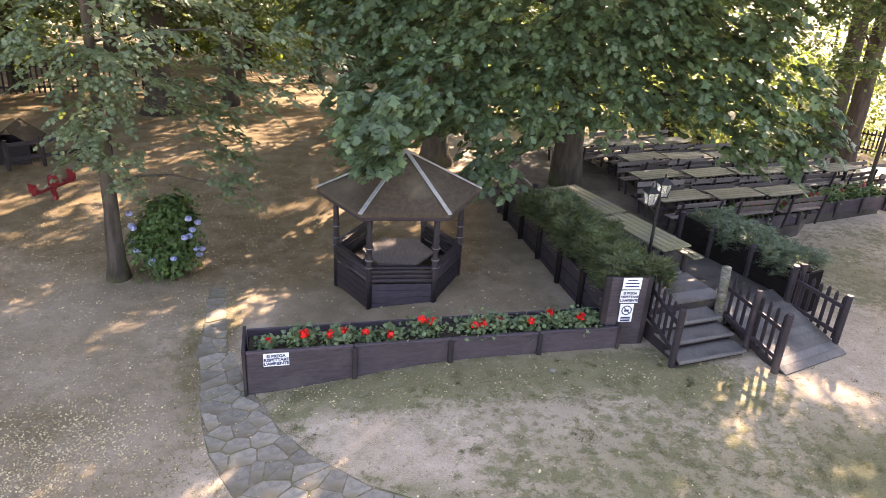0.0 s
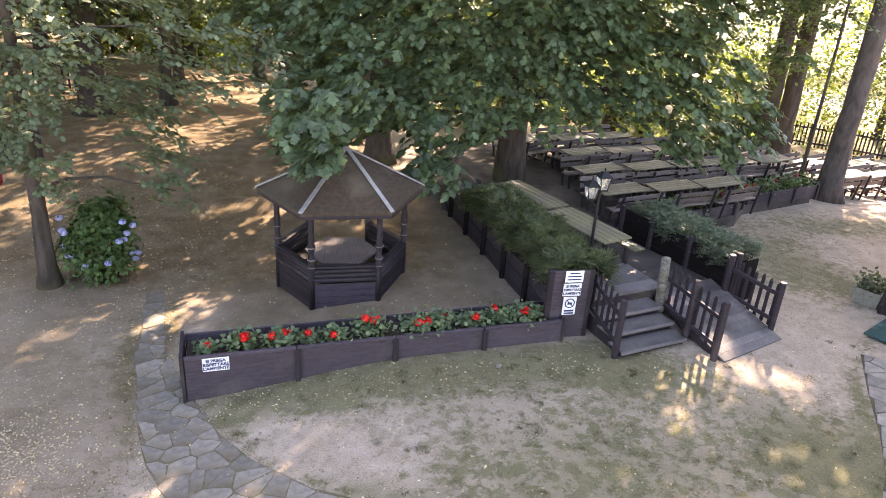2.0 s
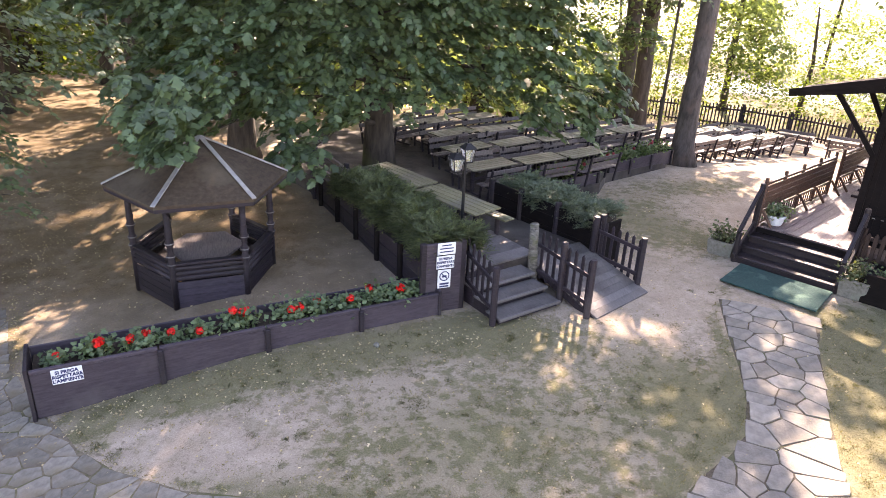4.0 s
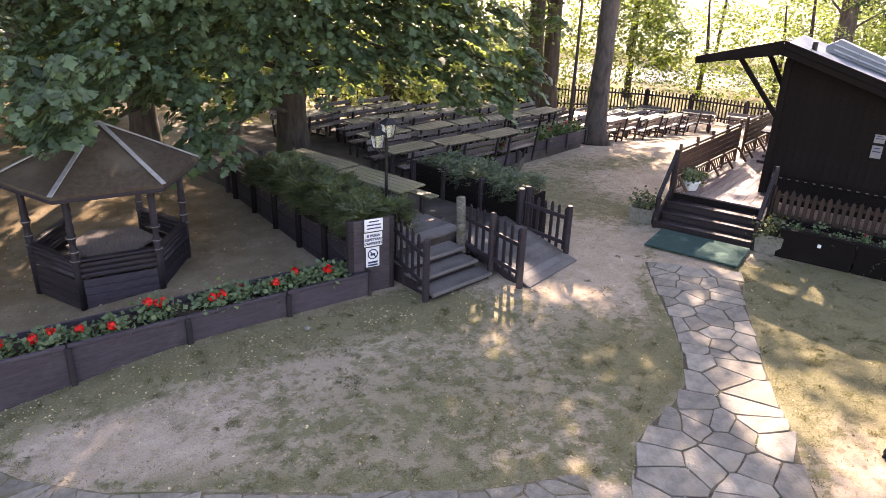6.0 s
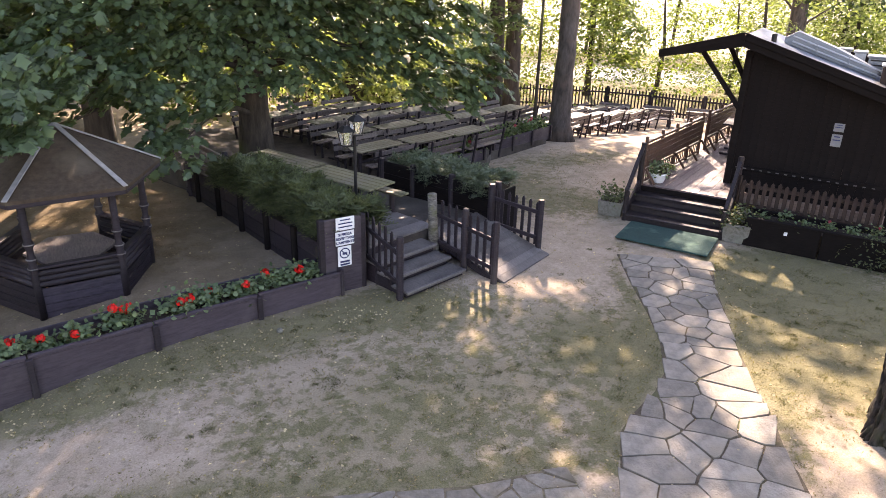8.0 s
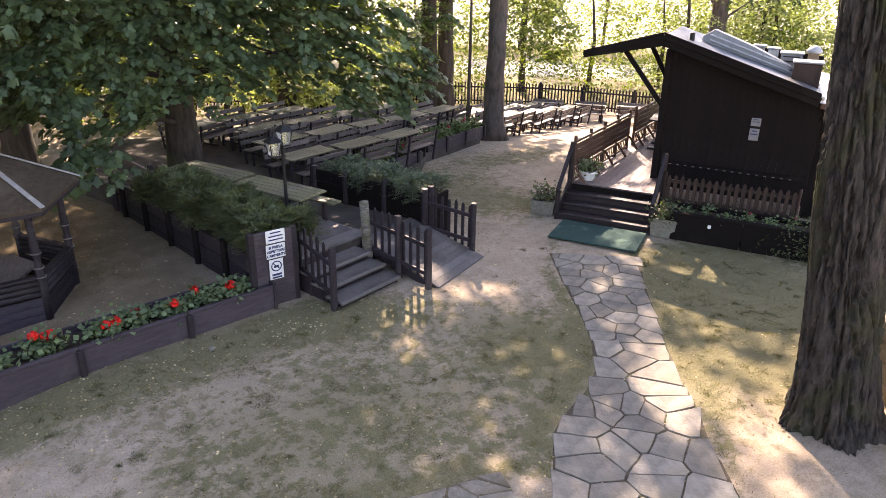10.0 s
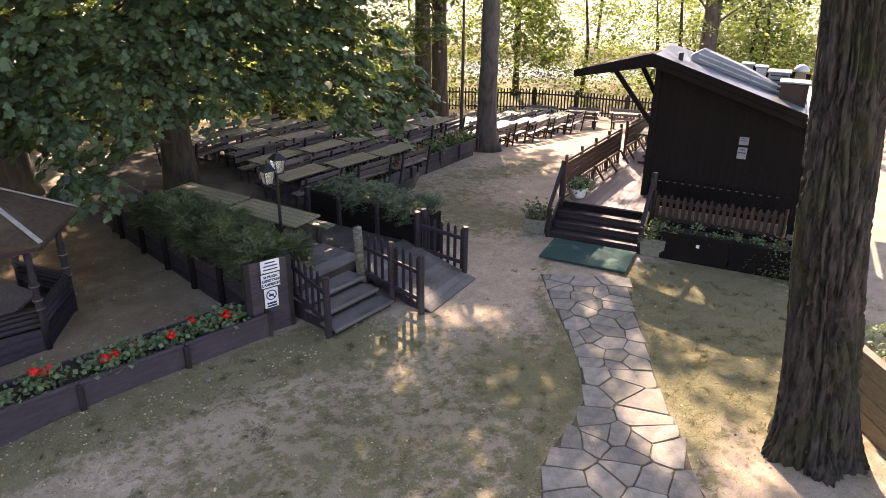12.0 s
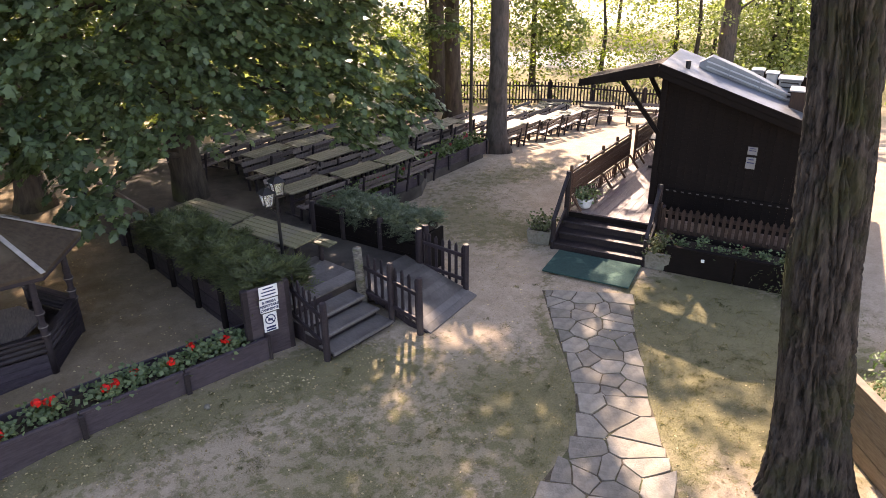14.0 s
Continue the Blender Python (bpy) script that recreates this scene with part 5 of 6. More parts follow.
roof_slab("roof_slope", -1.80, -0.28, -0.5, 0.55, 0.06, ROOFFELT)
roof_slab("roof_slope", -0.278, 2.62, -0.5, 1.72, 0.06, ROOFSHEET)
for dz, w, off in ((-0.115, 0.18, -0.515), (-0.02, 0.11, -0.55), (0.045, 0.035, -0.56)):
    beam("barge_board", hut, HUTWOOD, (-0.28, off, roof_at(-0.28) + dz), (2.64, off, roof_at(2.64) + dz), 0.035, w)
    v = []
    for y in (off - 0.017, off + 0.017):
        for x, k in ((-1.84, 0.42), (-0.28, 1.0)):
            v += [(x, y, roof_at(x) + k * (dz - w / 2)), (x, y, roof_at(x) + (dz + w / 2 if dz > 0 else k * (dz + w / 2)))]
    link_mesh("barge_board", v, [(0, 2, 3, 1), (5, 7, 6, 4), (0, 4, 6, 2), (1, 3, 7, 5), (0, 1, 5, 4), (2, 6, 7, 3)], HUTWOOD, hut)
box("flat_roof", hut, ROOFFELT, (3.1, 4.2, 0.10), (1.25, 2.95, 2.10))
for k in range(12):
    h = roof_at(-0.1 + 0.24 * k) - 0.12 - 2.1
    box("rear_gable_board", hut, HUTWOOD, (0.24, 0.05, max(0.1, h)), (-0.1 + 0.24 * k, 1.68, 2.1 + max(0.1, h) / 2), bevel=0.004)
for y in (0.0, 0.45):
    beam("rafter", hut, HUTWOOD, (-1.60, y, roof_at(-1.60) - 0.085), (-0.18, y, roof_at(-0.18) - 0.085), 0.07, 0.07)
beam("eave_purlin", hut, HUTWOOD, (-1.10, -0.42, roof_at(-1.10) - 0.12), (-1.10, 0.5, roof_at(-1.10) - 0.12), 0.08, 0.09)
for y, foot, head in ((-0.1, 2.12, -1.12), (0.48, 2.5, -0.72)):
    beam("brace", hut, HUTWOOD, (-0.22, y, foot), (head, y, roof_at(head) - 0.10), 0.08, 0.09)
beam("gutter", hut, ZINC, (2.66, -0.5, roof_at(2.62) - 0.05), (2.66, 0.8, roof_at(2.62) - 0.05), 0.10, 0.09, 0.02)
v = [(x, y, z - d) for d in (0, 0.03) for x, y, z in ((2.66, -0.2, 2.50), (3.6, -0.2, 2.34), (3.6, 4, 2.34), (2.66, 4, 2.50))]
link_mesh("lean_to_roof", v, [(0, 1, 2, 3), (7, 6, 5, 4), (0, 4, 5, 1), (1, 5, 6, 2), (2, 6, 7, 3), (3, 7, 4, 0)], WHITE, hut)
beam("lean_to_fascia", hut, RAILWOOD, (2.68, -0.2, 2.42), (3.6, -0.2, 2.26), 0.03, 0.10)
box("lean_to_wall", hut, HUTWOOD, (0.8, 0.06, 2.30), (3.1, 0.4, 1.15))
# notched trim board across the front
beam("belt_board", hut, HUTWOOD, (-0.2, -0.05, 0.92), (2.7, -0.05, 0.92), 0.03, 0.09)
for k in range(17):
    box("pale_notch", hut, GREYWOOD, (0.055, 0.012, 0.02), (-0.05 + 0.155 * k, -0.068, 0.915 - 0.001 * k), bevel=0)
for k, (z, h) in enumerate(((1.96, 0.16), (1.71, 0.24))):
    q = body_m @ Vector((1.62, -0.035, z))
    plate("pale printed notice sheet on the dark hut wall", q.x, q.y, q.z, HT, 0.18, h, (), 0.05, bars=2, panel=PAPER)

# roof plant
duct = thing("roof_duct", "pale grey metal ventilation duct lying along the hut roof", "duct", group="roof plant")
duct.matrix_basis = body_m.copy()
v = []
for x, h in ((0.30, 0.10), (0.52, 0.30), (1.30, 0.26), (2.02, 0.16)):
    v += [(x, y, roof_at(x) + z) for y, z in ((0.62, 0.01), (0.66, h), (0.92, h), (0.96, 0.01))]
f = [(4 * k + a, 4 * k + (a + 1) % 4, 4 * k + 4 + (a + 1) % 4, 4 * k + 4 + a) for k in range(3) for a in range(4)] + [(3, 2, 1, 0), (12, 13, 14, 15)]
link_mesh("casing", v, f, GREYMETAL, duct)
for z in (0.07, 0.17):
    beam("side_rail", duct, PALEMETAL, (0.45, 0.58, roof_at(0.45) + z + 0.02), (2.12, 0.58, roof_at(2.12) + z), 0.03, 0.03)
for x in (0.9, 1.5, 2.1):
    beam("rail_stay", duct, GREYMETAL, (x, 0.575, roof_at(x)), (x, 0.575, roof_at(x) + 0.22), 0.02, 0.03)


def roof_unit(x, y, sx, sy, sz, material, label, louvres):
    """A box of plant standing level on the sloping roof."""
    u = thing("roof_unit", label, "ventilation unit", group="roof plant")
    u.matrix_basis = body_m @ pose(x, y, roof_at(x + sx / 2) - 0.03)
    casing = box("casing", u, material, (sx, sy, sz), (0, 0, sz / 2 + 0.02), bevel=0.02)
    box("lid", u, GREYMETAL, (sx + 0.06, sy + 0.06, 0.03), (0, 0, sz + 0.035))
    for k in range(louvres):
        box("louvre", casing, BLACKPAINT, (sx * 0.8, 0.01, 0.025), (0, -sy / 2 - 0.004, 0.10 + 0.09 * k - sz / 2), bevel=0)
    for a in (-1, 1):
        box("corner_strip", casing, material, (0.04, 0.03, sz), (a * (sx / 2 - 0.02), -sy / 2 - 0.012, 0), bevel=0.004)


roof_unit(2.34, 0.52, 0.50, 0.42, 0.46, RAILDARK, "brown boarded box with a metal lid on the hut roof", 0)
roof_unit(2.02, 1.20, 0.40, 0.40, 0.42, GREYMETAL, "grey sheet-metal ventilation unit on the hut roof", 4)
roof_unit(1.66, 1.40, 0.20, 0.30, 0.32, PALEMETAL, "narrow white metal ventilation unit on the hut roof", 0)
roof_unit(1.38, 1.48, 0.20, 0.30, 0.26, GREYMETAL, "narrow grey metal ventilation unit on the hut roof", 3)
cowl = thing("chimney_cowl", "pale rounded metal cowl on a short hut chimney", "chimney", group="roof plant")
cowl.matrix_basis = body_m @ pose(2.42, 1.45, roof_at(2.42))
box("flue", cowl, PALEWOOD, (0.20, 0.20, 0.52), (0, 0, 0.23), bevel=0.01)
v, f = tube([(0, 0, 0.485), (0, 0, 0.53), (0, 0, 0.59), (0, 0, 0.63)], [0.15, 0.15, 0.10, 0.02], 14)
link_mesh("cap", v, f, PALEMETAL, cowl, smooth=True)
beam("parapet_board", hut, HUTWOOD, (1.2, 1.745, roof_at(1.2) + 0.0), (2.62, 1.745, roof_at(1.2) - 0.12), 0.04, 0.26)
vent = thing("vent_stub", "short dark vent pipe standing on the hut roof", "vent", group="roof plant")
vent.matrix_basis = body_m @ pose(0.15, 0.2, roof_at(0.15))
round_post("pipe", vent, BLACKPAINT, (0, 0, -0.05), (0, 0, 0.15), 0.05)

# deck and front steps
deck = thing("timber_deck", "worn red-brown plank deck under the hut eave", "deck", HX, HY, 0, HT)
deck_edge = lambda y: -1.62 + 0.125 * (y + 0.95)      # the deck narrows towards its far end
for k in range(11):
    v = []
    for z in (0.55, 0.52):
        for y, u in ((-0.95, k), (-0.95, k + 1), (5.6, k + 1), (5.6, k)):
            x = deck_edge(y) + (0.2 - deck_edge(y)) * u / 11
            v.append((x + (0.003 if u == k else -0.003), y, z))
    link_mesh("deck_board", v, [(0, 1, 2, 3), (7, 6, 5, 4), (0, 4, 5, 1), (1, 5, 6, 2), (2, 6, 7, 3), (3, 7, 4, 0)], DECKPAINT, deck)
box("deck_fascia", deck, HUTWOOD, (1.84, 0.04, 0.13), (-0.70, -0.97, 0.46))
beam("deck_side", deck, HUTWOOD, (deck_edge(-0.95) - 0.03, -0.95, 0.25), (deck_edge(5.6) - 0.03, 5.6, 0.25), 0.04, 0.5)
box("deck_side", deck, HUTWOOD, (0.04, 1.0, 0.5), (0.22, -0.45, 0.25))
steps_h = thing("hut_steps", "four dark painted timber steps up to the hut deck", "steps", HX, HY, 0, HT)
for k in range(3):
    z = 0.14 * (k + 1)
    box("tread", steps_h, STEPWOOD, (1.82, 0.30, 0.04), (-0.70, -1.68 + 0.28 * k, z - 0.02), bevel=0.012)
    box("riser", steps_h, STEPWOOD, (1.80, 0.025, z - 0.04), (-0.70, -1.80 + 0.28 * k, (z - 0.04) / 2))
for x in (-1.63, 0.23):
    beam("string", steps_h, STEPWOOD, (x, -1.85, 0.08), (x, -0.95, 0.55), 0.05, 0.24)
    round_post("newel", steps_h, STEPWOOD, (x, -1.80, 0), (x, -1.80, 0.55 if x > 0 else 0.62), 0.05)
    round_post("newel", steps_h, STEPWOOD, (x, -0.98, 0), (x, -0.98, 1.42), 0.055)
beam("hand_rail", steps_h, STEPWOOD, (-1.63, -1.86, 0.62), (-1.63, -0.95, 1.40), 0.07, 0.07)
beam("hand_rail", steps_h, STEPWOOD, (0.23, -1.86, 0.60), (0.23, -0.95, 1.36), 0.07, 0.07)


def deck_rail(y0, y1, label):
    r = thing("deck_rail", label, "railing", HX, HY, 0, HT, group="deck rails")
    at = lambda y, z, off=0.0: (deck_edge(y) + 0.03 + off, y, z)
    beam("top_rail", r, RAILWOOD, at(y0, 1.42), at(y1, 1.42), 0.07, 0.05)
    for j in range(4):
        beam("back_slat", r, RAILWOOD, at(y0, 0.96 + 0.118 * j, 0.03), at(y1, 0.96 + 0.118 * j, 0.03), 0.028, 0.112, 0.006)
    beam("lower_rail", r, RAILWOOD, at(y0, 0.84), at(y1, 0.84), 0.05, 0.05)
    beam("foot_rail", r, RAILWOOD, at(y0, 0.60), at(y1, 0.60), 0.04, 0.05)
    n = max(2, int((y1 - y0) / 0.8) + 1)
    for k in range(n):
        y = y0 + (y1 - y0) * k / (n - 1)
        round_post("post", r, RAILWOOD, at(y, 0.45), at(y, 1.54), 0.035)
        beam("strut", r, RAILWOOD, at(y, 0.88, 0.04), at(y, 0.57, 0.27), 0.045, 0.05)
    for k in range(int((y1 - y0) / 0.115)):
        box("baluster", r, RAILWOOD, (0.02, 0.028, 0.22), at(y0 + 0.06 + 0.115 * k, 0.72), bevel=0)
    return r


deck_rail(-0.95, 2.35, "red-brown slatted railing along the edge of the deck")
deck_rail(2.8, 5.5, "red-brown slatted railing along the far part of the deck")
q = hut_m @ Vector((-0.50, 2.9, 0.55))
tt = thing("pub_table", "dark table with turned legs against the hut wall", "table", q.x, q.y, q.z, HT)
box("tabletop", tt, DARKWOOD, (0.5, 0.85, 0.04), (0, 0, 0.74))
for s in (-1, 1):
    prof = [(0, .03), (.1, .05), (.2, .03), (.3, .055), (.42, .03), (.55, .05), (.72, .035)]
    v, f = tube([(0, 0.3 * s, z) for z, _ in prof], [r for _, r in prof], 8)
    link_mesh("turned_leg", v, f, DARKWOOD, tt, smooth=True)
    box("foot", tt, DARKWOOD, (0.44, 0.07, 0.05), (0, 0.3 * s, 0.025))

gm = thing("door_mat", "worn green fibre mat in front of the hut steps", "mat")
gm.matrix_basis = hut_m @ pose(-0.62, -2.42, 0.045)
box("mat_surface", gm, GREENMAT, (1.66, 1.02, 0.03), (0, 0, 0), bevel=0.008)


def stone_trough(x, y, turn, label, seed, w=0.48, d=0.40, h=0.36):
    q = hut_m @ Vector((x, y, 0))
    t = thing("stone_trough", label, "planter", q.x, q.y, 0, HT + turn, group="stone troughs")
    v = []
    for z, k in ((0, 0.88), (h, 1.0), (h, 0.84), (h - 0.08, 0.82)):
        v += [(k * w / 2 * a, k * d / 2 * b, z) for a, b in ((-1, -1), (1, -1), (1, 1), (-1, 1))]
    f = [(3, 2, 1, 0)] + [(r * 4 + a, r * 4 + (a + 1) % 4, r * 4 + 4 + (a + 1) % 4, r * 4 + 4 + a) for r in range(3) for a in range(4)]
    link_mesh("stone_body", v, f, GRANITE, t)
    box("soil", t, SOIL_AND_CORE, (w * 0.8, d * 0.8, 0.04), (0, 0, h - 0.07))
    flower_plant(q.x, q.y, h - 0.06, 0.40, 0, seed, PINK_PETAL, "small leafy green plant in a stone trough", leaf=0.06, leaves=LEAF_HEDGE, group="trough plants", count=320)


stone_trough(0.47, -1.68, 3, "pale stone trough with a small bush beside the hut steps", 81)
stone_trough(-1.98, -1.50, 5, "pale stone trough with low plants beside the steps", 82, 0.5, 0.55, 0.30)
q = hut_m @ Vector((-1.35, -0.62, 0.55))
pot = thing("white_flower_pot", "white round fluted flower pot standing on the deck", "flower pot", q.x, q.y, q.z)
v, f = tube([(0, 0, 0), (0, 0, .02), (0, 0, .16), (0, 0, .2), (0, 0, .2), (0, 0, .15)], [.12, .13, .17, .19, .16, .15], 16)
link_mesh("bowl", v, f, WHITE, pot, smooth=True)
flower_plant(q.x, q.y, q.z + 0.15, 0.36, 0, 83, RED_PETAL, "leafy plant in the white pot", leaf=0.06, group="trough plants")

# planter and little pickets along the hut front
hp = thing("hut_planter", "dark timber planter along the front of the hut", "planter", HX, HY, 0, HT)
for a, b in ((0.62, 1.85), (1.88, 3.6)):
    box("front_board", hp, HUTWOOD, (b - a, 0.05, 0.52), ((a + b) / 2, -1.83, 0.26))
box("coping", hp, HUTWOOD, (3.0, 0.10, 0.035), (2.12, -1.83, 0.535))
box("back_board", hp, HUTWOOD, (3.0, 0.05, 0.52), (2.12, -1.15, 0.26))
box("end_board", hp, HUTWOOD, (0.05, 0.7, 0.52), (0.62, -1.49, 0.26))
box("soil", hp, SOIL_AND_CORE, (2.95, 0.6, 0.3), (2.12, -1.49, 0.28))
for k in range(6):
    q = hut_m @ Vector((0.85 + 0.36 * k, -1.5 + 0.1 * math.sin(k * 2.3), 0.42))
    flower_plant(q.x, q.y, q.z, 0.20 + 0.04 * (k % 3), 1 if k in (3, 5) else 0, 90 + k, PINK_PETAL, "low green bedding plant along the hut planter", leaf=0.055, head=0.03, leaves=LEAF_HEDGE if k > 5 else LEAF_GERANIUM, group="hut bedding plants", count=60)
a, b = hut_m @ Vector((0.3, -1.05, 0.40)), hut_m @ Vector((2.7, -1.05, 0.40))
skirt = thing("pale_skirting", "pale pinkish board behind the low pickets", "board", HX, HY, 0, HT)
box("board", skirt, SKIRT, (2.5, 0.03, 0.24), (1.5, -0.98, 0.62))
picket_fence("low_picket_fence", "low red-brown picket fence between planter and hut wall", a, b, 0.62, 19, (True, True), (0.12, 0.50), lift=0.02, material=RAILDARK, post_r=0.03, w=0.07)
q = hut_m @ Vector((1.3, -1.88, 0.37))
tap = thing("small_box", "small white tap box on the planter front", "fixture", q.x, q.y, q.z, HT)
box("casing", tap, WHITE, (0.06, 0.04, 0.06), (0, 0, 0))

sh = thing("grey_leaved_shrub", "grey-leaved shrub spilling over the end of the hut planter", "shrub")
sh.matrix_basis = hut_m @ pose(2.95, -1.62, 0.30)
rng = np.random.default_rng(37)
p, n, s = blob_leaves([(0, 0, 0.25, 0.5, 0.35, 0.25, 420), (-0.3, -0.25, 0.0, 0.45, 0.2, 0.3, 320), (0.35, -0.3, -0.05, 0.4, 0.2, 0.3, 300)], 0.06, rng, 0.14, 14)
leaf_mesh("foliage", p, n, s, LEAF_HEDGE, sh, rng, slim=0.4)
for k in range(5):
    v, f = tube([(0.05 * k - 0.1, 0, -0.05), (0.22 * k - 0.45, -0.12, 0.3)], [0.014, 0.006], 6)
    link_mesh("stem", v, f, BARK, sh)

# boarded rail behind the near tree
bw = thing("board_wall", "pale varnished board wall behind the big tree", "wall")
for j in range(4):
    beam("board", bw, PALEWOOD, (8.85, 4.85, 0.12 + 0.235 * j), (7.70, 2.6, 0.12 + 0.235 * j), 0.04, 0.228)
for u in (0.05, 0.5, 0.95):
    x, y = 8.85 - 1.15 * u, 4.85 - 2.25 * u
    round_post("post", bw, DARKWOOD, (x + 0.06, y, 0), (x + 0.06, y, 1.0), 0.05)
beam("capping", bw, PALEWOOD, (8.86, 4.86, 0.97), (7.69, 2.59, 0.97), 0.12, 0.04)

ib = thing("leafy_bush", "sunlit leafy bush growing behind the board wall", "bush", 9.9, 3.9, 0)
rng = np.random.default_rng(38)
p, n, s = blob_leaves([(0, 0, 0.7, 0.7, 0.9, 0.6, 1100), (0.3, -0.6, 1.1, 0.6, 0.8, 0.5, 800)], 0.08, rng, 0.2, 18)
leaf_mesh("foliage", p, n, s, LEAF_BUSH, ib, rng)
for k in range(5):
    v, f = tube([(0.04 * k - 0.1, 0, 0), (0.2 * k - 0.4, 0.1, 0.9)], [0.02, 0.008], 6)
    link_mesh("stem", v, f, BARK, ib)


# ---- trees ----
FRONT_BOUGHS = [(-1.22, 11.25, 2.50, 0.26), (-1.12, 11.5, 2.88, 0.40), (-0.95, 11.2, 2.66, 0.20), (-1.45, 12.0, 3.05, 0.45), (-0.55, 12.4, 3.12, 0.45), (-0.75, 13.2, 3.2, 0.55)]
LOW_BOUGHS = [(-1.4, 13.2, 1.86, 0.46), (-1.6, 13.6, 2.38, 0.58), (-1.0, 13.8, 2.52, 0.60), (-1.6, 14.2, 3.10, 0.75), (0.0, 14.2, 2.66, 0.64), (0.9, 14.0, 2.08, 0.60), (1.1, 13.8, 1.58, 0.38), (0.6, 13.7, 1.42, 0.26), (0.7, 14.4, 2.85, 0.85),
              (1.9, 14.6, 2.44, 0.62), (3.3, 15.0, 2.70, 0.62), (4.2, 14.8, 2.98, 0.62), (5.2, 14.5, 2.92, 0.62), (6.1, 14.3, 2.30, 0.52), (6.3, 14.4, 3.13, 0.78), (7.0, 14.3, 1.98, 0.48), (7.3, 14.4, 2.62, 0.60), (7.3, 14.6, 3.48, 0.55), (8.1, 14.5, 2.38, 0.38), (8.1, 14.7, 3.04, 0.34)]
HIGH_BOUGHS = [(-0.7, 14.4, 3.45, 0.86), (-1.7, 14.6, 4.00, 0.88), (-0.6, 14.8, 4.36, 0.88), (0.7, 14.8, 3.78, 0.98), (0.6, 15.0, 4.62, 1.0), (2.0, 15.0, 3.25, 0.88), (1.9, 15.2, 4.23, 1.0), (3.2, 15.2, 3.62, 0.88), (3.1, 15.4, 4.60, 1.0),
               (4.2, 15.0, 3.93, 0.88), (4.1, 15.2, 4.78, 0.9), (5.2, 14.8, 3.79, 0.9), (5.2, 15.0, 4.64, 0.9), (6.1, 14.6, 4.09, 0.8), (6.4, 14.8, 4.9, 0.8), (-2.6, 15.0, 4.8, 0.8), (-1.4, 15.4, 5.3, 1.0), (0.6, 15.6, 5.5, 1.1), (2.6, 15.8, 5.6, 1.1), (4.6, 15.6, 5.6, 1.1)]
# high: unseen crown parts, added where yard and wood floor need shade
tree("linden_tree", "broad tree with low hanging boughs of large dark green leaves", 3.15, 16.9, 12.0, 0.38, [], 0.13, LEAF_LINDEN, seed=4, boughs=LOW_BOUGHS + HIGH_BOUGHS, front=FRONT_BOUGHS, bough_leaf=0.20, density=54.0, high=[
    (9.3, 17.2, 8.8, 2.3, 2.0, 1.4, 4000), (7.0, 17.6, 9.6, 2.4, 2.2, 1.4, 4200), (8.0, 19.0, 11.0, 3.0, 2.6, 1.4, 4500), (2.5, 16.5, 7.5, 4.0, 3.2, 2.0, 4000), (-1.5, 17.6, 8.6, 3.0, 2.6, 1.4, 1500),
    (0.0, 16.5, 7.2, 2.5, 2.5, 1.4, 2500), (6.0, 16.0, 7.2, 3.0, 2.5, 1.6, 2000), (8.6, 16.2, 7.8, 2.4, 2.0, 1.4, 1500), (3.0, 17.5, 10.5, 3.0, 3.0, 2.2, 2200), (1.2, 20.0, 9.0, 2.6, 2.5, 1.2, 1200), (-0.6, 22.6, 9.0, 1.6, 1.5, 0.8, 1500), (0.7, 21.2, 9.2, 1.5, 1.4, 0.8, 1300)])
OAK_BOUGHS = [(-5.95, 11.9, 2.5, 0.62), (-5.7, 11.9, 3.4, 0.80), (-4.7, 12.3, 3.5, 0.72), (-5.5, 12.0, 1.95, 0.45), (-6.6, 12.0, 3.7, 0.6), (-3.85, 12.5, 2.05, 0.62), (-4.1, 12.4, 2.95, 0.72), (-3.2, 12.5, 3.6, 0.8), (-2.2, 12.8, 3.75, 0.7), (-5.2, 12.1, 4.1, 0.8), (-3.65, 12.4, 1.5, 0.32), (-6.9, 12.2, 4.6, 0.8), (-4.0, 12.6, 4.5, 0.9)]
tree("young_oak", "slender lichen-spotted oak with pale lobed leaf sprays", -6.06, 12.44, 6.5, 0.155, [(-5.7, 12.8, 6.0, 2.2, 2.0, 1.0, 3500)], 0.11, LEAF_OAK, seed=7, base=-0.4, clump=0.3, lean=(0.01, 0.0), broad=True, boughs=OAK_BOUGHS, bough_leaf=0.115, density=58.0)
# the last two trees are added to shade the left of the wood
WOOD = [("woodland_tree", -8.9, 23.3, 0.46, 21), ("woodland_tree", -7.05, 24.8, 0.24, 22), ("woodland_tree", -7.4, 27.6, 0.22, 23), ("woodland_tree", -2.75, 22.3, 0.33, 24), ("woodland_tree", -0.05, 19.2, 0.34, 25),
        ("woodland_tree", 5.2, 29.2, 0.36, 26), ("woodland_tree", 8.6, 25.6, 0.36, 27), ("woodland_tree", 15.4, 27.0, 0.40, 28), ("woodland_tree", 14.6, 24.3, 0.34, 29), ("woodland_tree", -14.5, 25.5, 0.30, 30),
        ("woodland_tree", -11.6, 16.2, 0.40, 31), ("woodland_tree", 1.6, 27.5, 0.25, 32), ("woodland_tree", -5.0, 31.0, 0.25, 33), ("woodland_tree", -8.5, 34.0, 0.28, 34), ("woodland_tree", -13.5, 31.0, 0.30, 35)]
